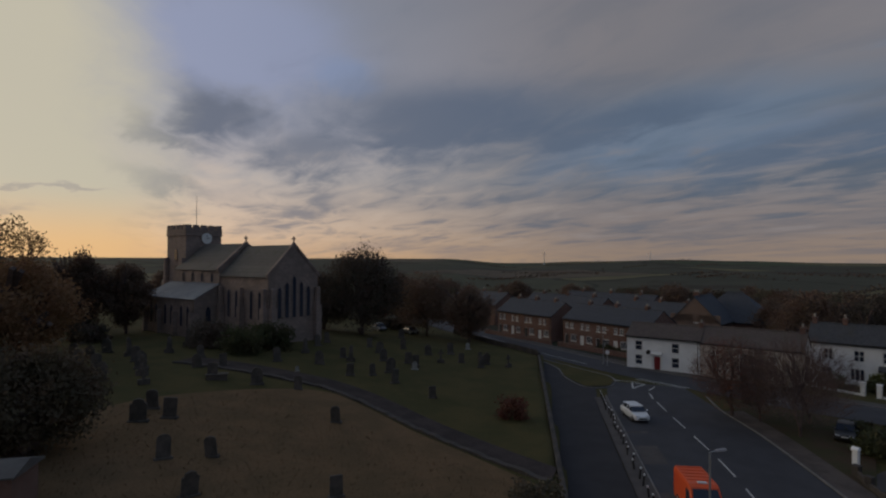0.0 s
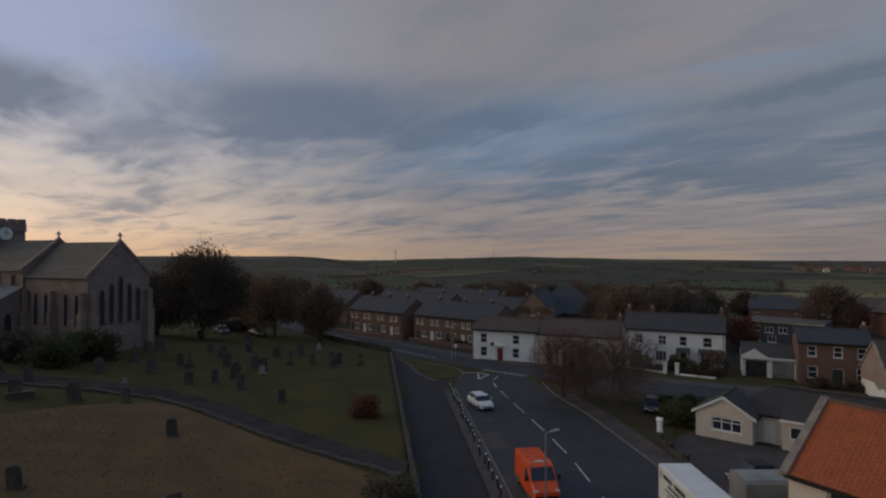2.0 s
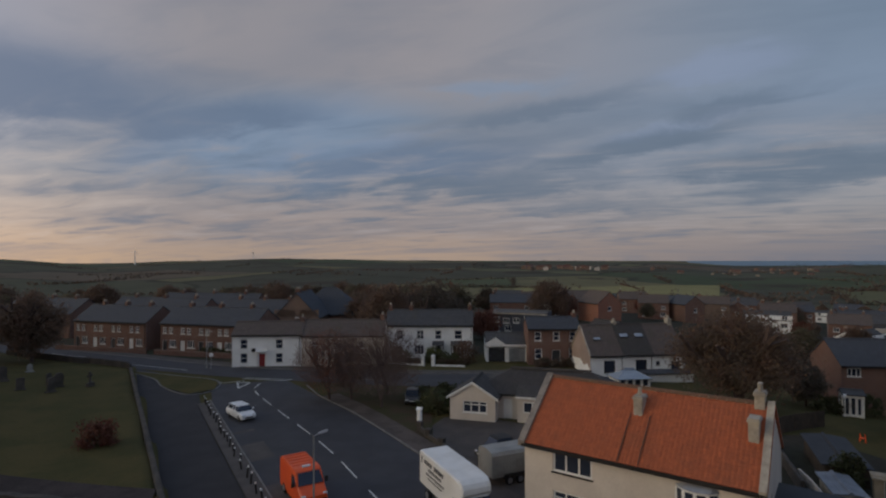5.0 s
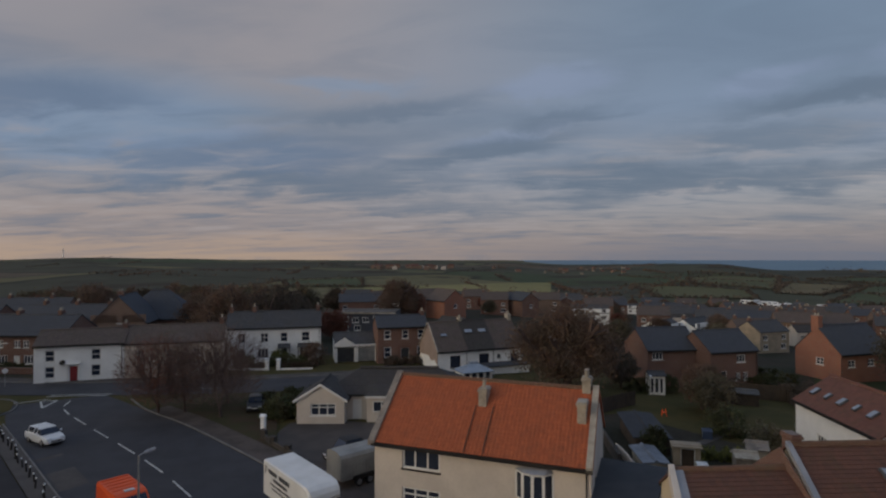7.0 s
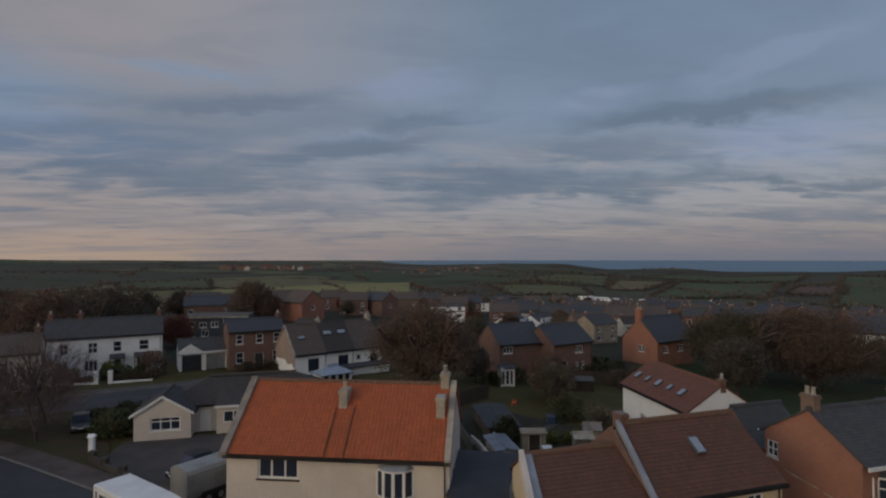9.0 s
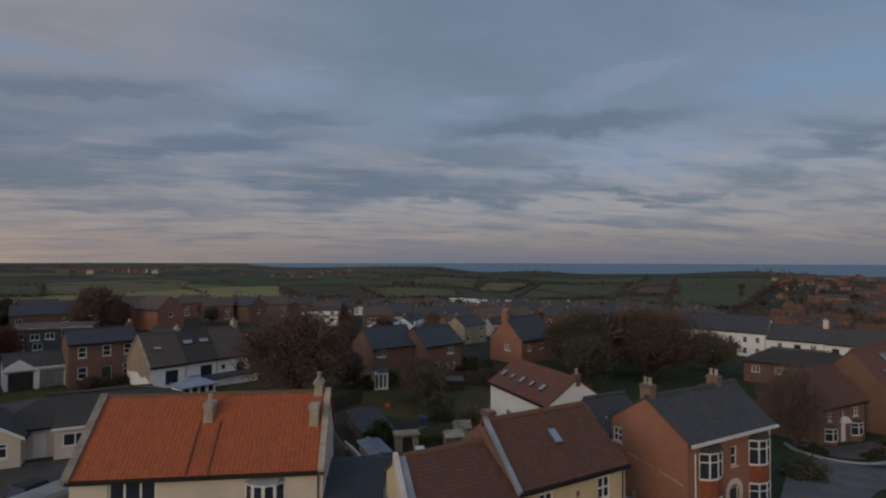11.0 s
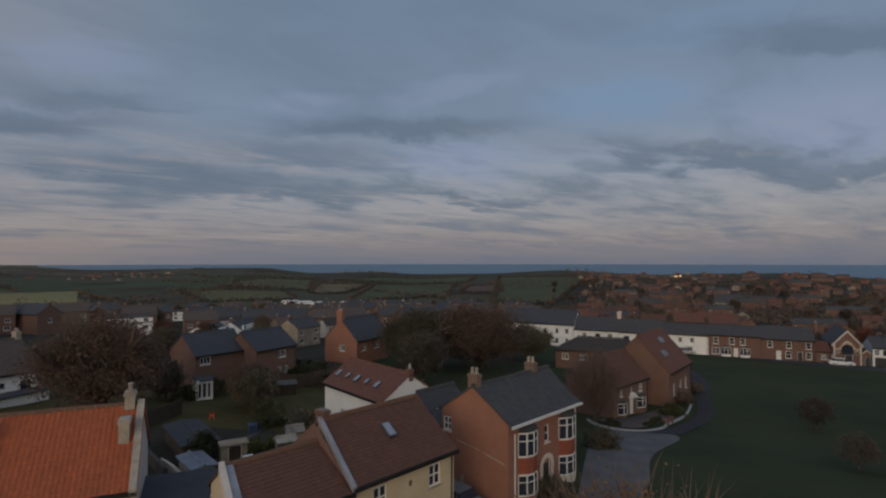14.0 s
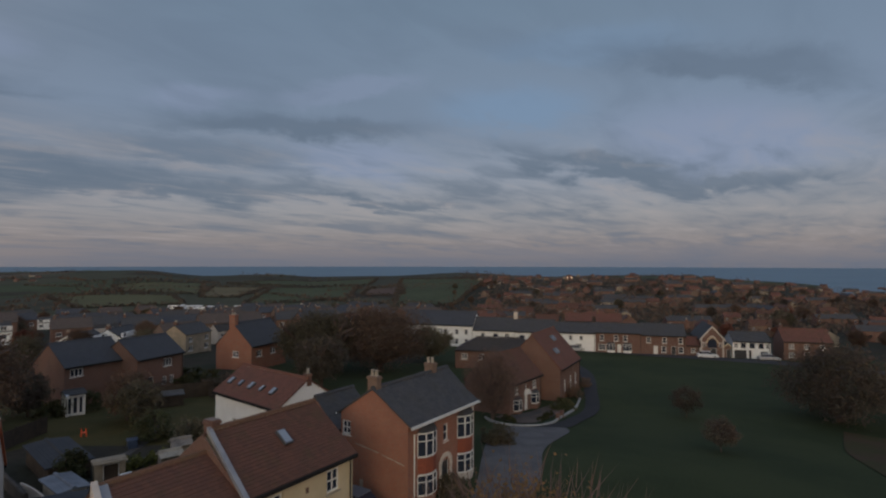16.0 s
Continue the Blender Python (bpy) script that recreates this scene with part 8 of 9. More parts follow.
make_tree("garden_tree", "spreading brown autumn tree in the back gardens", 10.8, 16.5, LEAF_OLIVE, 29, 0.17, 60, 420, 0.4, 0, 0.15, m=at(99, -12.3))
make_tree("garden_tree", "spreading brown autumn tree in the back gardens", 11.8, 19.5, LEAF_BROWN, 30, 0.17, 64, 480, 0.4, 0, 0.15, m=at(98.7, -23.6))
make_tree("garden_tree", "low olive-brown tree behind the brick house", 7.5, 10.5, LEAF_OLIVE, 31, 0.17, 46, 260, m=at(108, -36))
make_tree("garden_tree", "small brown tree beside the corner house", 8.6, 7.4, LEAF_BROWN, 32, 0.075, 26, 300, 0.2, base=0.12, m=at(58.5, -27.5), twigs=2600)
make_tree("garden_tree", "dark tree behind the brick house", 8.0, 9.0, LEAF_DARK, 33, 0.17, 46, 240, m=at(84, -11))
make_tree("green_tree", "broad dark tree on the village green", 9.6, 14.5, LEAF_DARK, 34, 0.15, 50, 400, 0.35, 0, 0.08, m=at(47.6, -70.4))
make_tree("green_tree", "dark tree at the edge of the green", 10, 11, LEAF_BROWN, 35, 0.17, 40, 220, 0.3, 0, 0.2, m=at(46, -86))
make_tree("green_tree", "dark tree at the edge of the green", 10, 11, LEAF_OLIVE, 36, 0.17, 40, 220, 0.3, 0, 0.2, m=at(34, -84))
make_tree("sapling", "thin brown sapling on the green", 4.3, 4.4, LEAF_DARK, 37, 0.08, 40, 130, 0.07, 0, 0.25, m=at(54.8, -53))
make_tree("sapling", "thin brown sapling on the green", 3.4, 3.6, LEAF_DARK, 38, 0.08, 40, 110, 0.06, 0, 0.25, m=at(39.2, -42.2))
make_tree("golden_tree", "twiggy tree with golden leaves below the camera", 10.9, 8.8, LEAF_GOLD, 39, 0.06, 30, 1300, 0.18, 0, 0.3, 4, m=at(11.6, -6.5), twigs=2200)
make_bush("red_bush", "rust-red round bush on the churchyard grass", 2.9, 2.7, 2.5, LEAF_RUST, 41, 0.13, m=at(6.9, 54.4))
make_bush("yew_bush", "dark clipped bush against the church wall", 5.2, 4.4, 4.3, LEAF_DARK, 42, 0.2, 90, m=at(-31.7, 75.0))
make_bush("yew_bush", "dark green bush before the church", 5.4, 4.8, 4.4, HEDGE, 43, 0.2, 90, m=at(-25.9, 71.8))
make_bush("yew_bush", "dark green bush before the church gable", 5.4, 4.4, 4.4, HEDGE, 44, 0.2, 90, m=at(-23.4, 76.4))
make_bush("hedge", "tall green hedge beside the bungalow", 9.0, 2.4, 2.6, HEDGE, 45, 0.16, 110, m=at(40.4, 48.0, -50), category="hedge")
make_bush("hedge", "green garden hedge beside the bungalow", 4.0, 3.2, 2.9, HEDGE, 46, 0.16, 80, m=at(36.8, 46.4, -20), category="hedge")
make_bush("clipped_bush", "domed russet bush in the villa garden", 3.8, 3.4, 4.2, LEAF_BROWN, 47, 0.16, m=at(57.6, 64.6))
make_bush("garden_shrub", "mixed green shrubs in the villa garden", 6.6, 2.2, 2.0, HEDGE, 48, 0.16, 80, m=at(55.0, 67.2, -50))
make_bush("hedge", "low dark clipped hedge behind the villa wall", 4.4, 1.0, 1.25, HEDGE_DARK, 77, 0.12, 70, m=at(54.3, 64.4, -49), category="hedge")
make_bush("hedge", "low dark clipped hedge behind the villa wall", 4.2, 1.0, 1.25, HEDGE_DARK, 78, 0.12, 70, m=at(50.2, 70.0, -56), category="hedge")
make_bush("garden_shrub", "dark shrubs before the brick house", 6.5, 1.6, 1.7, LEAF_DARK, 79, 0.14, 80, m=at(65.4, 53.6, -41))
make_bush("garden_shrub", "pale green shrub in the villa garden", 2.2, 2.0, 2.6, HEDGE_LIME, 49, 0.14, m=at(54.6, 68.9))
make_bush("garden_shrub", "dark shrubs before the white villa", 3.6, 2.0, 2.2, HEDGE, 50, 0.16, m=at(50.6, 72.6, -50))
make_tree("garden_tree", "small dark tree in the back garden", 5.0, 5.6, LEAF_OLIVE, 51, 0.16, 22, 150, 0.12, m=at(64.5, 10.6))
make_bush("garden_shrub", "dark round shrub in the back garden", 3.8, 3.4, 3.2, HEDGE, 52, 0.15, m=at(57.8, 8.4))
make_bush("garden_shrub", "dark round shrub in the back garden", 3.8, 3.4, 2.6, LEAF_OLIVE, 53, 0.15, m=at(55.5, 4.6))
make_bush("hedge", "yellow-green clipped hedge in the back garden", 5.6, 1.3, 1.4, HEDGE_LIME, 54, 0.12, 80, m=at(49.2, 7.4, -70), category="hedge")
make_bush("conifer", "small dark conifer in the back garden", 1.7, 1.7, 3.0, HEDGE, 55, 0.12, m=at(46.6, 12.1))
make_bush("hedge", "dark green hedge across the gardens", 12, 1.6, 2.2, HEDGE, 56, 0.16, 120, m=at(95, 10.7, -40), category="hedge")
make_bush("hedge", "dark green hedge across the gardens", 9, 1.5, 1.9, LEAF_OLIVE, 57, 0.16, 100, m=at(70, 11, 20), category="hedge")
for x, y, w, q in ((76.3, 19.4, 7.5, 64), (83.5, 12.9, 8.0, 65), (91.5, 7.0, 9.0, 66), (86, 3.5, 6.0, 67)):
    make_bush("hedge", "tall dark hedge before the estate houses", w, 2.2, 2.6, LEAF_DARK if q % 2 else HEDGE, q, 0.14, 90, 40, m=at(x, y, -48), category="hedge")
make_tree("garden_tree", "brown garden tree beside the summerhouse", 5.6, 6.0, LEAF_BROWN, 68, 0.12, 40, 220, 0.14, base=0.15, m=at(69.4, 12.4))
make_tree("garden_tree", "dark garden tree by the estate houses", 5.2, 5.4, LEAF_DARK, 69, 0.12, 40, 200, 0.14, base=0.15, m=at(75.5, 23.6))
make_bush("drive_bush", "dark round bush beside the gravel drive", 3.2, 3.0, 1.9, LEAF_OLIVE, 58, 0.14, m=at(46.8, -22.6))
make_bush("drive_bush", "dark bush before the bay windows", 2.8, 2.2, 1.5, LEAF_OLIVE, 92, 0.1, 60, m=at(35.9, -13.6))
make_bush("hedge", "low dark hedge inside the curved wall", 5.0, 0.9, 0.7, HEDGE, 93, 0.1, 70, m=at(58.6, -34.6, -48), category="hedge")
make_bush("hedge", "low dark hedge inside the curved wall", 3.0, 0.9, 0.6, HEDGE, 94, 0.1, 50, m=at(58.2, -29.6, 5), category="hedge")
make_bush("drive_bush", "dark bush in the garden by the green", 3.2, 3.0, 1.6, HEDGE, 59, 0.14, m=at(63.5, -40.2))
make_bush("drive_bush", "dark bush in the garden by the green", 4.2, 3.0, 2.0, LEAF_BROWN, 60, 0.14, m=at(70, -45.5))
make_bush("drive_bush", "brown shrubs at the edge of the green", 6, 3.0, 2.2, LEAF_BROWN, 61, 0.16, m=at(77, -50.5, 35))
make_bush("corner_bush", "yellow-green bush in the churchyard corner", 3.4, 3.0, 2.2, LEAF_OLIVE, 62, 0.14, m=at(5.9, 34.8))
make_bush("terrace_bush", "green hedge before the brick terrace", 6.4, 1.6, 1.6, HEDGE, 63, 0.16, 70, m=at(29.5, 97.6, -56), category="hedge")
t = thing("churchyard_hut", "small hut with a pale sheet roof in the churchyard", "hut", pose(-23.5, 28.9, ground_z(-23.5, 28.9), rz=12))
bm = bmesh.new()
box(bm, -1.6, -1.3, -0.3, 1.6, 1.3, 1.9, 0.03)
part("wall", bm, BRICK, t)
bm = bmesh.new()
prism(bm, [(-1.6, 1.903), (-1.6, 2.0), (0, 2.45), (1.6, 2.0), (1.6, 1.903)], "x", -1.8, 1.8)
part("roof", bm, GREY_SHEET, t)

# ---- village beyond: houses and trees in repeats ----
def plain_house(name, label, L, D, ze, zr, wall, roof, rich, group):
    ops = [W(1.0, 2.9, 1.3, 1.1, "pair"), W(L - 2.3, 2.9, 1.3, 1.1, "pair"), W(1.0, 0.8, 1.5, 1.2, "pair"), W(L - 2.5, 0.8, 1.5, 1.2, "pair")] if rich else [W(1.0, 2.8, 1.4, 1.2, "plain"), W(L - 2.4, 2.8, 1.4, 1.2, "plain")]
    return house(name, label, 0, 0, 0, L, D, ze, zr, wall, roof, front=ops, right=(W(2.5, 2.8, 1.2, 1.1, "plain"),) if rich else (), rows=7, gutter=False, chimneys=((0.8, D / 2, 0.8, 0.6, 0.9, BRICK, 2 if rich else 0),), group=group, lean=not rich)


def scatter(protos, n, az0, az1, r0, r1, seed, gap, taken, yaws, power=1.0, size=1.0, shares=None):
    """Copies of protos strewn over a sector of the land, gap apart; the first goes to each proto itself."""
    rng = random.Random(seed)
    used, tries = 0, 0
    while used < n and tries < n * 60:
        tries += 1
        az, r = rng.uniform(az0, az1), r0 + (r1 - r0) * rng.random() ** power
        p = heading(az) * r
        if any((p.x - q[0]) ** 2 + (p.y - q[1]) ** 2 < (gap * (0.6 + r / 500)) ** 2 for q in taken):
            continue
        taken.append((p.x, p.y))
        m = pose(p.x, p.y, ground_z(p.x, p.y) - 0.6, rz=rng.choice(yaws) + rng.uniform(-12, 12)) @ Matrix.Scale(size, 4)
        if used < len(protos):
            protos[used].matrix_basis = m
        else:
            copy_thing(rng.choices(protos, shares)[0], m)
        used += 1


TAKEN = [(83, 17), (88, 10), (108, 8), (99, -12), (99, -24), (108, -36), (104, -50), (110, -46), (128, -55), (118, -68), (108, -80), (100, -95), (92, -108), (66, 27), (70, 50), (70, 42), (66, 60), (78, 40), (126, 84), (152, 74), (82, 58), (88, 82), (100, 83), (140, 20), (168, 92)]
estate = [plain_house("village_house", "brick village house with slate roof and white windows", 9, 7.5, 4.9, 7.5, BRICK, SLATE, True, "village houses"),
          plain_house("village_house", "cream rendered village house with dark roof", 9.5, 7.5, 4.9, 7.4, RENDER_CREAM, DARK_TILE, True, "village houses"),
          plain_house("village_house", "buff brick village house with grey-brown tiles", 10, 7.5, 4.9, 7.6, BRICK_BUFF, GREY_TILE, True, "village houses"),
          plain_house("village_bungalow", "low cream bungalow with dark grey roof", 11, 7.5, 2.6, 5.0, RENDER_CREAM, DARK_TILE, True, "village houses"),
          plain_house("village_house", "brown brick village house with brown tiles", 9, 7.5, 4.9, 7.6, BRICK, GREY_TILE, True, "village houses"),
          plain_house("village_house", "brick village house with a blue-grey roof", 12, 7.5, 4.9, 7.4, BRICK, SLATE_BLUE, True, "village houses"),
          plain_house("village_bungalow", "bungalow with a white gable and grey slates", 11, 7.0, 2.7, 5.2, RENDER_WHITE, SLATE, True, "village houses"),
          plain_house("village_house", "cream stone village house with slate roof", 9, 7.0, 4.7, 7.2, RENDER_STONE, SLATE, True, "village houses")]
# streets of the village: x, y, turn, kind, size
for x, y, turn, k, size in ((211, 91, -67, 0, 1.1), (218.6, 77, -69, 5, 1.0), (205, 54, -75, 5, 1.05), (206.8, 40, -76, 5, 1.0), (208.4, 27, -78, 0, 1.1), (136, 32.5, -17, 6, 0.9), (147.3, 27, -17, 6, 1.0),
                            (133.7, 16.2, -60, 2, 0.85), (127.2, 11.5, -35, 7, 0.9), (164, 11, -75, 2, 1.0), (149.5, 6, -60, 1, 0.7), (105, 107.4, -45, 5, 0.95), (163.8, 96.2, -60, 5, 0.9), (143, 86, -58, 4, 0.9),
                            (120, 108, -50, 3, 0.9), (176, 66, -68, 4, 1.0), (186, 44, -72, 0, 1.0), (178, 24, -78, 5, 1.0), (158, 44, -72, 4, 0.95), (190, 6, -84, 2, 1.0), (183, -10, -88, 0, 1.0)):
    copy_thing(estate[k], pose(x, y, ground_z(x, y) - 0.6, rz=turn) @ Matrix.Scale(size, 4))
    TAKEN.append((x, y))
scatter(estate, 78, 62, 108, 165, 345, 5, 12.5, TAKEN, (-60, -70, -150), 0.9, 1.0, (5, 1, 4, 3, 5, 5, 1, 2))
scatter([copy_thing(estate[2], Matrix()), copy_thing(estate[0], Matrix()), copy_thing(estate[4], Matrix())], 12, 44, 62, 165, 290, 6, 14.0, TAKEN, (-45, -60))
house("gabled_village_house", "orange brick house with a broad gable and brown roof", 126.4, 80.7, 69, 9, 7.5, 4.6, 7.9, BRICK_ORANGE, GREY_TILE, zg=-0.3, rows=10, left=(W(3.0, 3.0, 1.0, 1.1, "plain"),), group="village houses")
house("gabled_village_house", "red brick gabled house with a blue-grey roof", 151.9, 71.0, 62, 8, 6.5, 3.4, 6.0, BRICK, SLATE_BLUE, zg=-1.8, rows=10, left=(W(2.6, 3.0, 1.0, 1.1, "plain"),), group="village houses")
house("gabled_village_house", "low dark-roofed house with a white gable", 82.6, 60.6, -95, 5.4, 6.0, 3.4, 5.5, RENDER_WHITE, DARK_TILE, rows=8, group="village houses")
hsch = house("school_block", "flat-roofed school block with blue-grey walls", 83.9, 86.0, -60.2, 12, 8, 4.7, 5.1, CLADDING, GREY_SHEET, rows=3, gutter=False,
             front=(W(0.6, 2.6, 1.4, 1.1, "pair"), W(2.8, 2.4, 1.4, 1.1, "pair"), W(5.0, 2.5, 1.4, 1.1, "pair"), W(7.4, 2.9, 1.6, 1.2, "pair"), W(0.6, 0.7, 1.4, 1.2, "pair"), W(3.2, 0.7, 1.4, 1.2, "pair")))
bm = bmesh.new()
box(bm, -0.3, -0.5, 4.95, 12.3, -0.36, 5.25)
part("fascia", bm, CONCRETE, hsch, "pale roof fascia")
hill = [plain_house("hill_house", "distant white rendered house with a grey roof", 9, 8, 4.6, 7.2, RENDER_STONE, SLATE, False, "houses on the hill"),
        plain_house("hill_house", "distant red brick house under red tiles", 10, 8, 4.9, 7.8, BRICK, RED_TILE, False, "houses on the hill"),
        plain_house("hill_house", "distant brown brick house under red tiles", 12, 8, 4.9, 8.0, BRICK, BROWN_TILE, False, "houses on the hill"),
        plain_house("hill_house", "distant buff brick house with brown roof", 10, 8, 4.9, 7.8, BRICK_BUFF, BROWN_TILE, False, "houses on the hill"),
        plain_house("hill_terrace", "distant brick terrace with slate roof", 24, 8, 5.2, 8.0, BRICK, SLATE, False, "houses on the hill"),
        plain_house("hill_house", "distant brick house under red-brown tiles", 10, 8, 4.9, 7.8, BRICK, RED_TILE, False, "houses on the hill")]
scatter(hill, 215, 113.5, 152, 175, 900, 7, 8.0, TAKEN, (-125, -125, -35, -118), 0.85, 0.8, (2, 3, 3, 2, 4, 2))
farm = [plain_house("farm_house", "distant brick farm building among the fields", 14, 9, 4.5, 7.5, BRICK_BUFF, RED_TILE, False, "distant farms")]
lit = copy_thing(hill[1], pose(612, -392, ground_z(612, -392) + 0.4, rz=-125))
for q in (1.2, 7.0):
    bm = bmesh.new()
    box(bm, q, -0.06, 3.5, q + 1.1, -0.02, 4.6)
    part("lit_window", bm, GLOW, lit, "window lit warm from inside")
scatter(farm, 5, 60, 76, 900, 1300, 9, 26.0, TAKEN, (-50, 40), 1.0, 0.8)
scatter([copy_thing(farm[0], Matrix()), copy_thing(hill[3], Matrix()), copy_thing(estate[1], Matrix())], 22, 48.0, 57, 960, 1110, 19, 7.0, TAKEN, (-50, 40, 130))
scatter([copy_thing(estate[7], Matrix()), copy_thing(farm[0], Matrix())], 14, 65, 74, 880, 1160, 20, 7.0, TAKEN, (-50, 40, 130), 1.0, 0.7)

wood = [make_tree("village_tree", "brown autumn tree among the houses", 9, 8, LEAF_BROWN, 71, 0.2, 30, 230, 0.2, m=Matrix(), group="village trees"),
        make_tree("village_tree", "dark tree among the houses", 8, 7.5, LEAF_DARK, 72, 0.2, 30, 230, 0.2, m=Matrix(), group="village trees"),
        make_tree("village_tree", "olive-brown tree among the houses", 8.5, 9, LEAF_OLIVE, 73, 0.2, 30, 230, 0.2, m=Matrix(), group="village trees"),
        make_tree("village_tree", "rust-coloured tree among the houses", 7, 6.5, LEAF_RUST, 74, 0.2, 30, 200, 0.2, m=Matrix(), group="village trees")]


def plant(protos, n, az0, az1, r0, r1, seed, s0, s1, gap=5.0):
    rng = random.Random(seed)
    for i in range(n):
        for _ in range(12):
            p = heading(rng.uniform(az0, az1)) * rng.uniform(r0, r1)
            if all((p.x - q[0]) ** 2 + (p.y - q[1]) ** 2 > gap ** 2 for q in TAKEN):
                break
        k = rng.choice((0, 0, 0, 1, 2, 2, 3)) % len(protos)
        copy_thing(protos[k], at(p.x, p.y, rng.uniform(0, 360), rng.uniform(s0, s1)))


for i, (az, r) in enumerate(((31, 150), (44, 165), (37, 158), (52, 150))):
    p = heading(az) * r
    wood[i].matrix_basis = at(p.x, p.y, 40 * i, 1.05)
plant(wood, 24, 25, 41, 132, 185, 3, 0.75, 1.05)
plant(wood, 22, 30, 41, 104, 150, 13, 0.8, 1.1)
plant(wood, 16, 15, 31, 150, 200, 15, 0.9, 1.15)
plant(wood, 16, 41, 62, 150, 260, 14, 0.5, 0.8)
plant(wood, 75, 62, 108, 108, 340, 4, 0.45, 0.8, 6.5)
plant(wood, 90, 110, 150, 170, 560, 6, 0.35, 0.75, 6.0)
plant(wood, 30, 0, 26, 170, 300, 16, 0.9, 1.3)
plant(wood, 40, -60, -2, 125, 260, 17, 0.8, 1.15)


# fields that stand out on the far land, and the hedges round them
FIELD_HEDGES = []


def field(label, a, b, c, d, mat, hedge=True):
    """A field between four corners, lying on the land."""
    q = [Vector(p) for p in (a, b, c, d)]
    bm = bmesh.new()
    rows = []
    for i in range(13):
        r = []
        for j in range(17):
            p = q[0].lerp(q[1], j / 16).lerp(q[3].lerp(q[2], j / 16), i / 12)
            r.append(bm.verts.new((p.x, p.y, ground_z(p.x, p.y) + 0.7)))
        rows.append(r)
    for r0, r1 in zip(rows, rows[1:]):
        for k in range(16):
            bm.faces.new((r0[k], r0[k + 1], r1[k + 1], r1[k]))
    bmesh.ops.recalc_face_normals(bm, faces=bm.faces)
    me = bpy.data.meshes.new("ground_field")
    bm.to_mesh(me)
    bm.free()
    me.materials.append(mat)
    tagged(new("ground_field", me), label, "field", kind="structure")
    rng = random.Random(int(q[0].x))
    for e0, e1 in zip(q, q[1:] + q[:1]):
        for k in range(int((e1 - e0).length / 2.6) if hedge else 0):
            p = e0.lerp(e1, k * 2.6 / (e1 - e0).length) + Vector((rng.gauss(0, 0.8), rng.gauss(0, 0.8)))
            tall = rng.uniform(3, 6) if rng.random() < 0.1 else rng.uniform(1.2, 2.2)
            FIELD_HEDGES.append((p.x, p.y, ground_z(p.x, p.y) + 0.4 + tall * 0.45, tall * 0.7 + 0.5))


field("distant olive-green pasture between dark hedges", (681, 132), (800, 48), (573, 37), (587, 105), OLIVE_FIELD)
field("distant tan stubble field between dark hedges", (695, 33), (642, -25), (513, 4), (529, 35), STUBBLE)
field("distant broad dark green field between hedges", (632, -32), (674, -134), (462, -83), (424, 0), PASTURE)
field("distant green pasture towards the sea", (779, 20), (985, -232), (706, -155), (682, -40), PASTURE)
field("distant reddish ploughed field", (587, -128), (618, -175), (485, -138), (497, -103), PLOUGH)
field("distant dull olive field below the farms", (585, 165), (528, 56), (444, 40), (433, 104), OLIVE_FIELD)
field("distant pale yellow-green stubble field", (389, 364), (607, 267), (430, 190), (331, 307), YELLOW_FIELD, False)
field("distant green field behind the villa", (405, 500), (503, 472), (399, 374), (351, 427), PASTURE)
field("distant green pasture below the hill village", (930, -262), (632, -290), (360, -140), (400, -108), PASTURE)
new_hedges = new("field_hedges", leaf_mesh("field_hedges", FIELD_HEDGES, 12, 0.9, LEAF_DARK, 91, 0.8))
tagged(new_hedges, "dark hedges round the distant fields", "hedges", kind="stuff")


def caravan():
    t = thing("caravan", "distant white holiday caravan in a row", "caravan", Matrix(), "caravans")
    bm = bmesh.new()
    prism(bm, [(-1.5, 0.4), (1.5, 0.4), (1.5, 2.5), (1.2, 2.75), (-1.2, 2.75), (-1.5, 2.5)], "x", -4.5, 4.5)
    part("body", bm, PLASTIC, t)
    bm = bmesh.new()
    for a in (-3.8, -0.8, 2.2):
        box(bm, a, -1.53, 1.3, a + 1.6, -1.503, 2.2)
        box(bm, a, 1.503, 1.3, a + 1.6, 1.53, 2.2)
    part("window_strip", bm, GLASS, t)
    bm = bmesh.new()
    box(bm, -3.6, -1.2, -0.6, 3.6, 1.2, 0.398)
    part("plinth", bm, DARK_TRIM, t)
    return t


van0 = caravan()
rng = random.Random(77)
for i in range(26):
    q = Vector((404, 44)).lerp(Vector((368, -40)), (i + 0.5) / 26) + Vector((rng.uniform(-22, 6), rng.uniform(-2, 2)))
    m = pose(q.x, q.y, ground_z(q.x, q.y), rz=rng.choice((70, 95, 160)) + rng.uniform(-8, 8))
    if i:
        copy_thing(van0, m)
    else:
        van0.matrix_basis = m

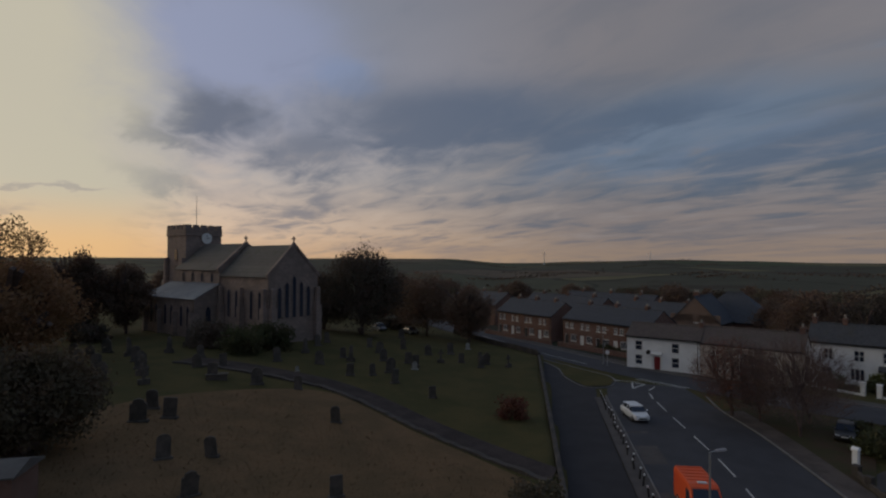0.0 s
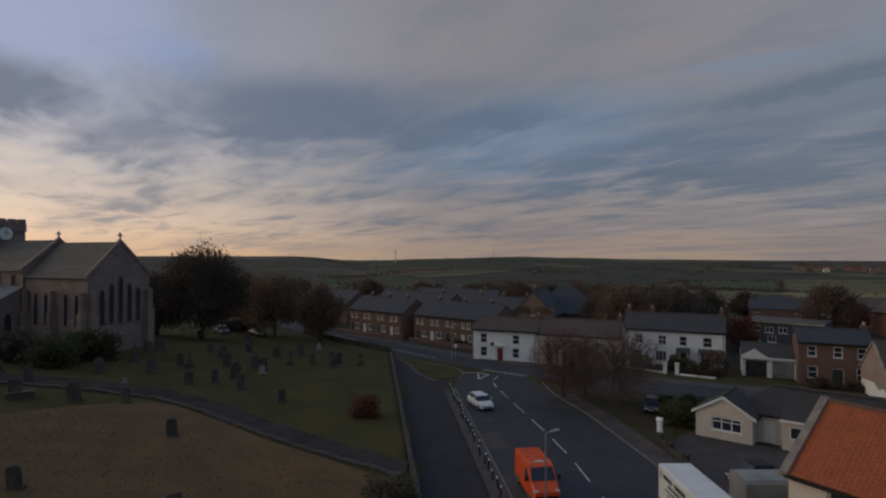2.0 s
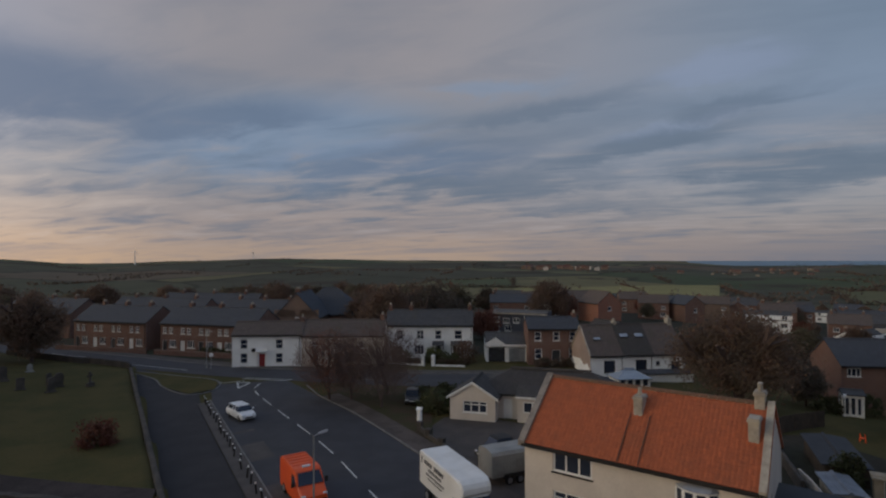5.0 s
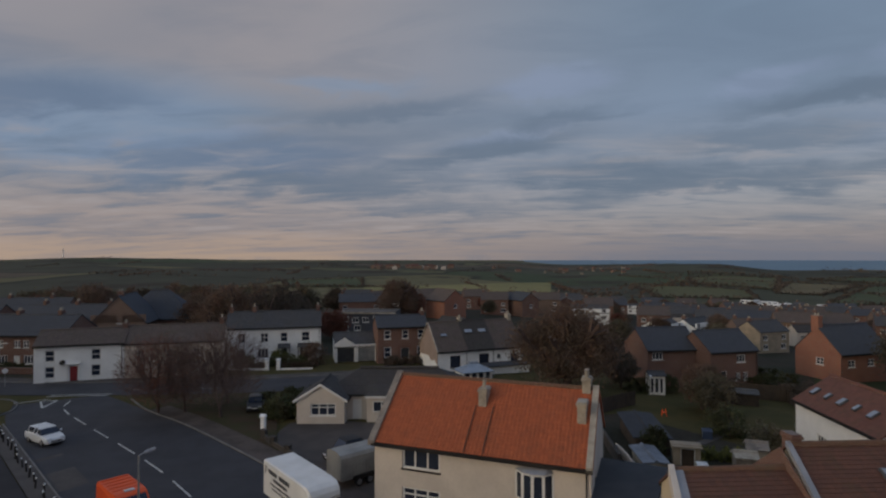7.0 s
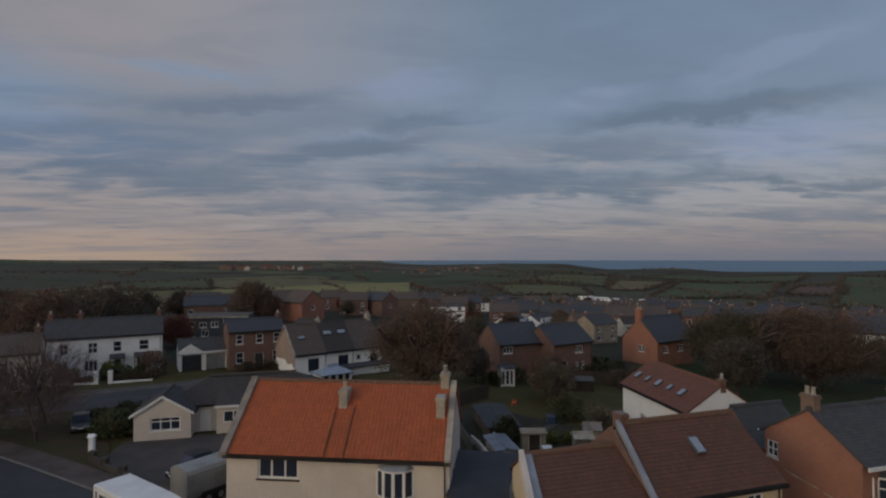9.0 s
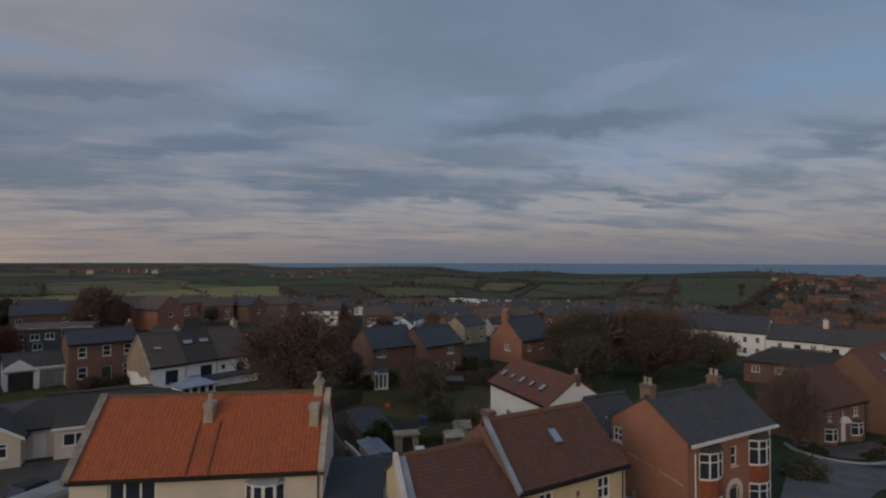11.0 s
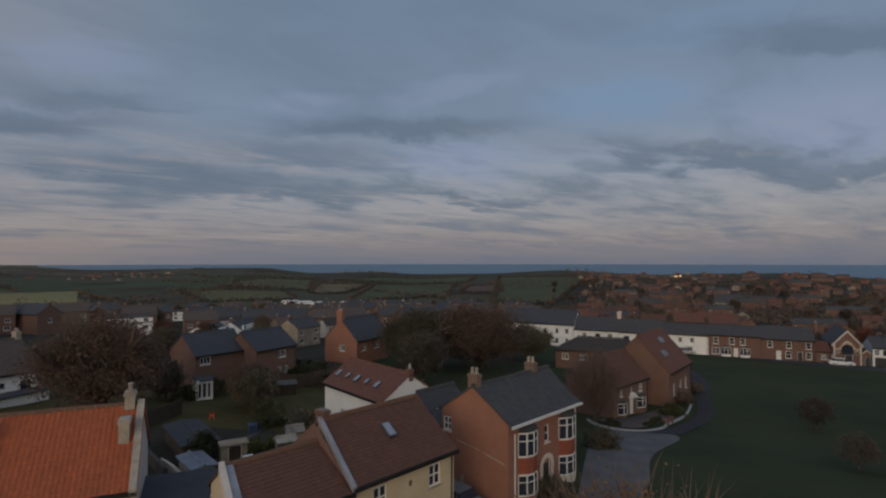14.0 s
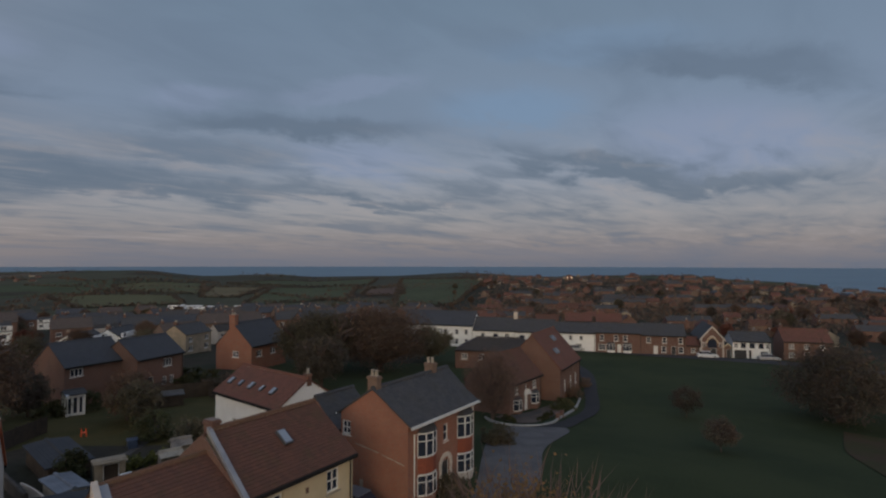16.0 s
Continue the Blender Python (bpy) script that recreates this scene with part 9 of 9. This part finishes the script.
# hedgerows and woods on the far land, too many to count
def far_green(name, label, n, az0, az1, r0, r1, seed, mat, size=1.4):
    rng = random.Random(seed)
    cl = []
    while len(cl) < n:
        az, r = rng.uniform(az0, az1), r0 * (r1 / r0) ** rng.random()
        p = heading(az) * r
        turn = rng.choice((-0.9, 0.7)) + rng.uniform(-0.2, 0.2)
        ln = rng.uniform(60, 190)
        solid = rng.random() < 0.12
        for k in range(int(ln / (3.0 + r / 400))):
            d = k * (3.0 + r / 400)
            q = p + Vector((math.cos(turn), math.sin(turn), 0)) * d + Vector((rng.gauss(0, 1), rng.gauss(0, 1), 0)) * (14 if solid else 0.8)
            tall = rng.uniform(3.5, 6.5) if solid or rng.random() < 0.12 else rng.uniform(1.0, 1.8)
            cl.append((q.x, q.y, ground_z(q.x, q.y) + tall * 0.5, tall * 0.75 + 0.6))
    ob = new(name, leaf_mesh(name, cl, 9, size, mat, seed, 0.8))
    tagged(ob, label, "hedges", kind="stuff")


far_green("hedgerows", "dark hedgerows and copses between the fields", 1100, 0, 110, 380, 1850, 21, LEAF_DARK)
far_green("far_woods", "brown autumn woods on the far land", 800, 0, 150, 340, 1500, 22, LEAF_BROWN, 1.3)
far_green("hill_scrub", "brown autumn scrub between the houses on the hill", 2600, 110, 152, 190, 900, 24, LEAF_BROWN, 0.8)
far_green("hill_trees", "dark trees between the houses on the hill", 2400, 107, 152, 190, 900, 23, LEAF_DARK, 0.8)
for x, y, w, q in ((-46, 96, 9, 81), (-52, 80, 8, 82), (-58, 66, 8, 83), (-44, 101, 7, 84), (-61, 78, 9, 85), (-36, 106, 9, 86), (-10, 118, 8, 87)):
    make_bush("undergrowth", "dark undergrowth below the churchyard trees", w, 4.0, 3.2, LEAF_DARK, q, 0.24, 90, m=at(x, y, -30))


def tufts(name, label, n, seed, mat):
    """Uncut grass: single bent blades strewn over the dry plot, too many to count."""
    rng = np.random.default_rng(seed)
    v, f = [], []
    while len(f) < n:
        x, y = rng.uniform(-27, 7), rng.uniform(24, 57)
        lim = 56 - max(0.0, x + 17.5) * 0.73 if x > -17.5 else 56 + (x + 17.5) * 0.95
        if y > lim - 0.4 or x > lane_x(y) - 1.2:
            continue
        z, a, h, w = ground_z(x, y) + 0.05, rng.uniform(0, 6.28), rng.uniform(0.08, 0.24), rng.uniform(0.015, 0.04)
        lx, ly = rng.uniform(-0.2, 0.2, 2)
        k = len(v)
        v += [(x - w * math.cos(a), y - w * math.sin(a), z), (x + w * math.cos(a), y + w * math.sin(a), z), (x + lx, y + ly, z + h)]
        f.append((k, k + 1, k + 2))
    me = bpy.data.meshes.new(name)
    me.from_pydata(v, [], f)
    me.materials.append(mat)
    tagged(new(name, me), label, "grass", kind="stuff")


tufts("dry_grass_blades", "tufts of brown uncut grass in the old churchyard", 7000, 5, DRY_GRASS)
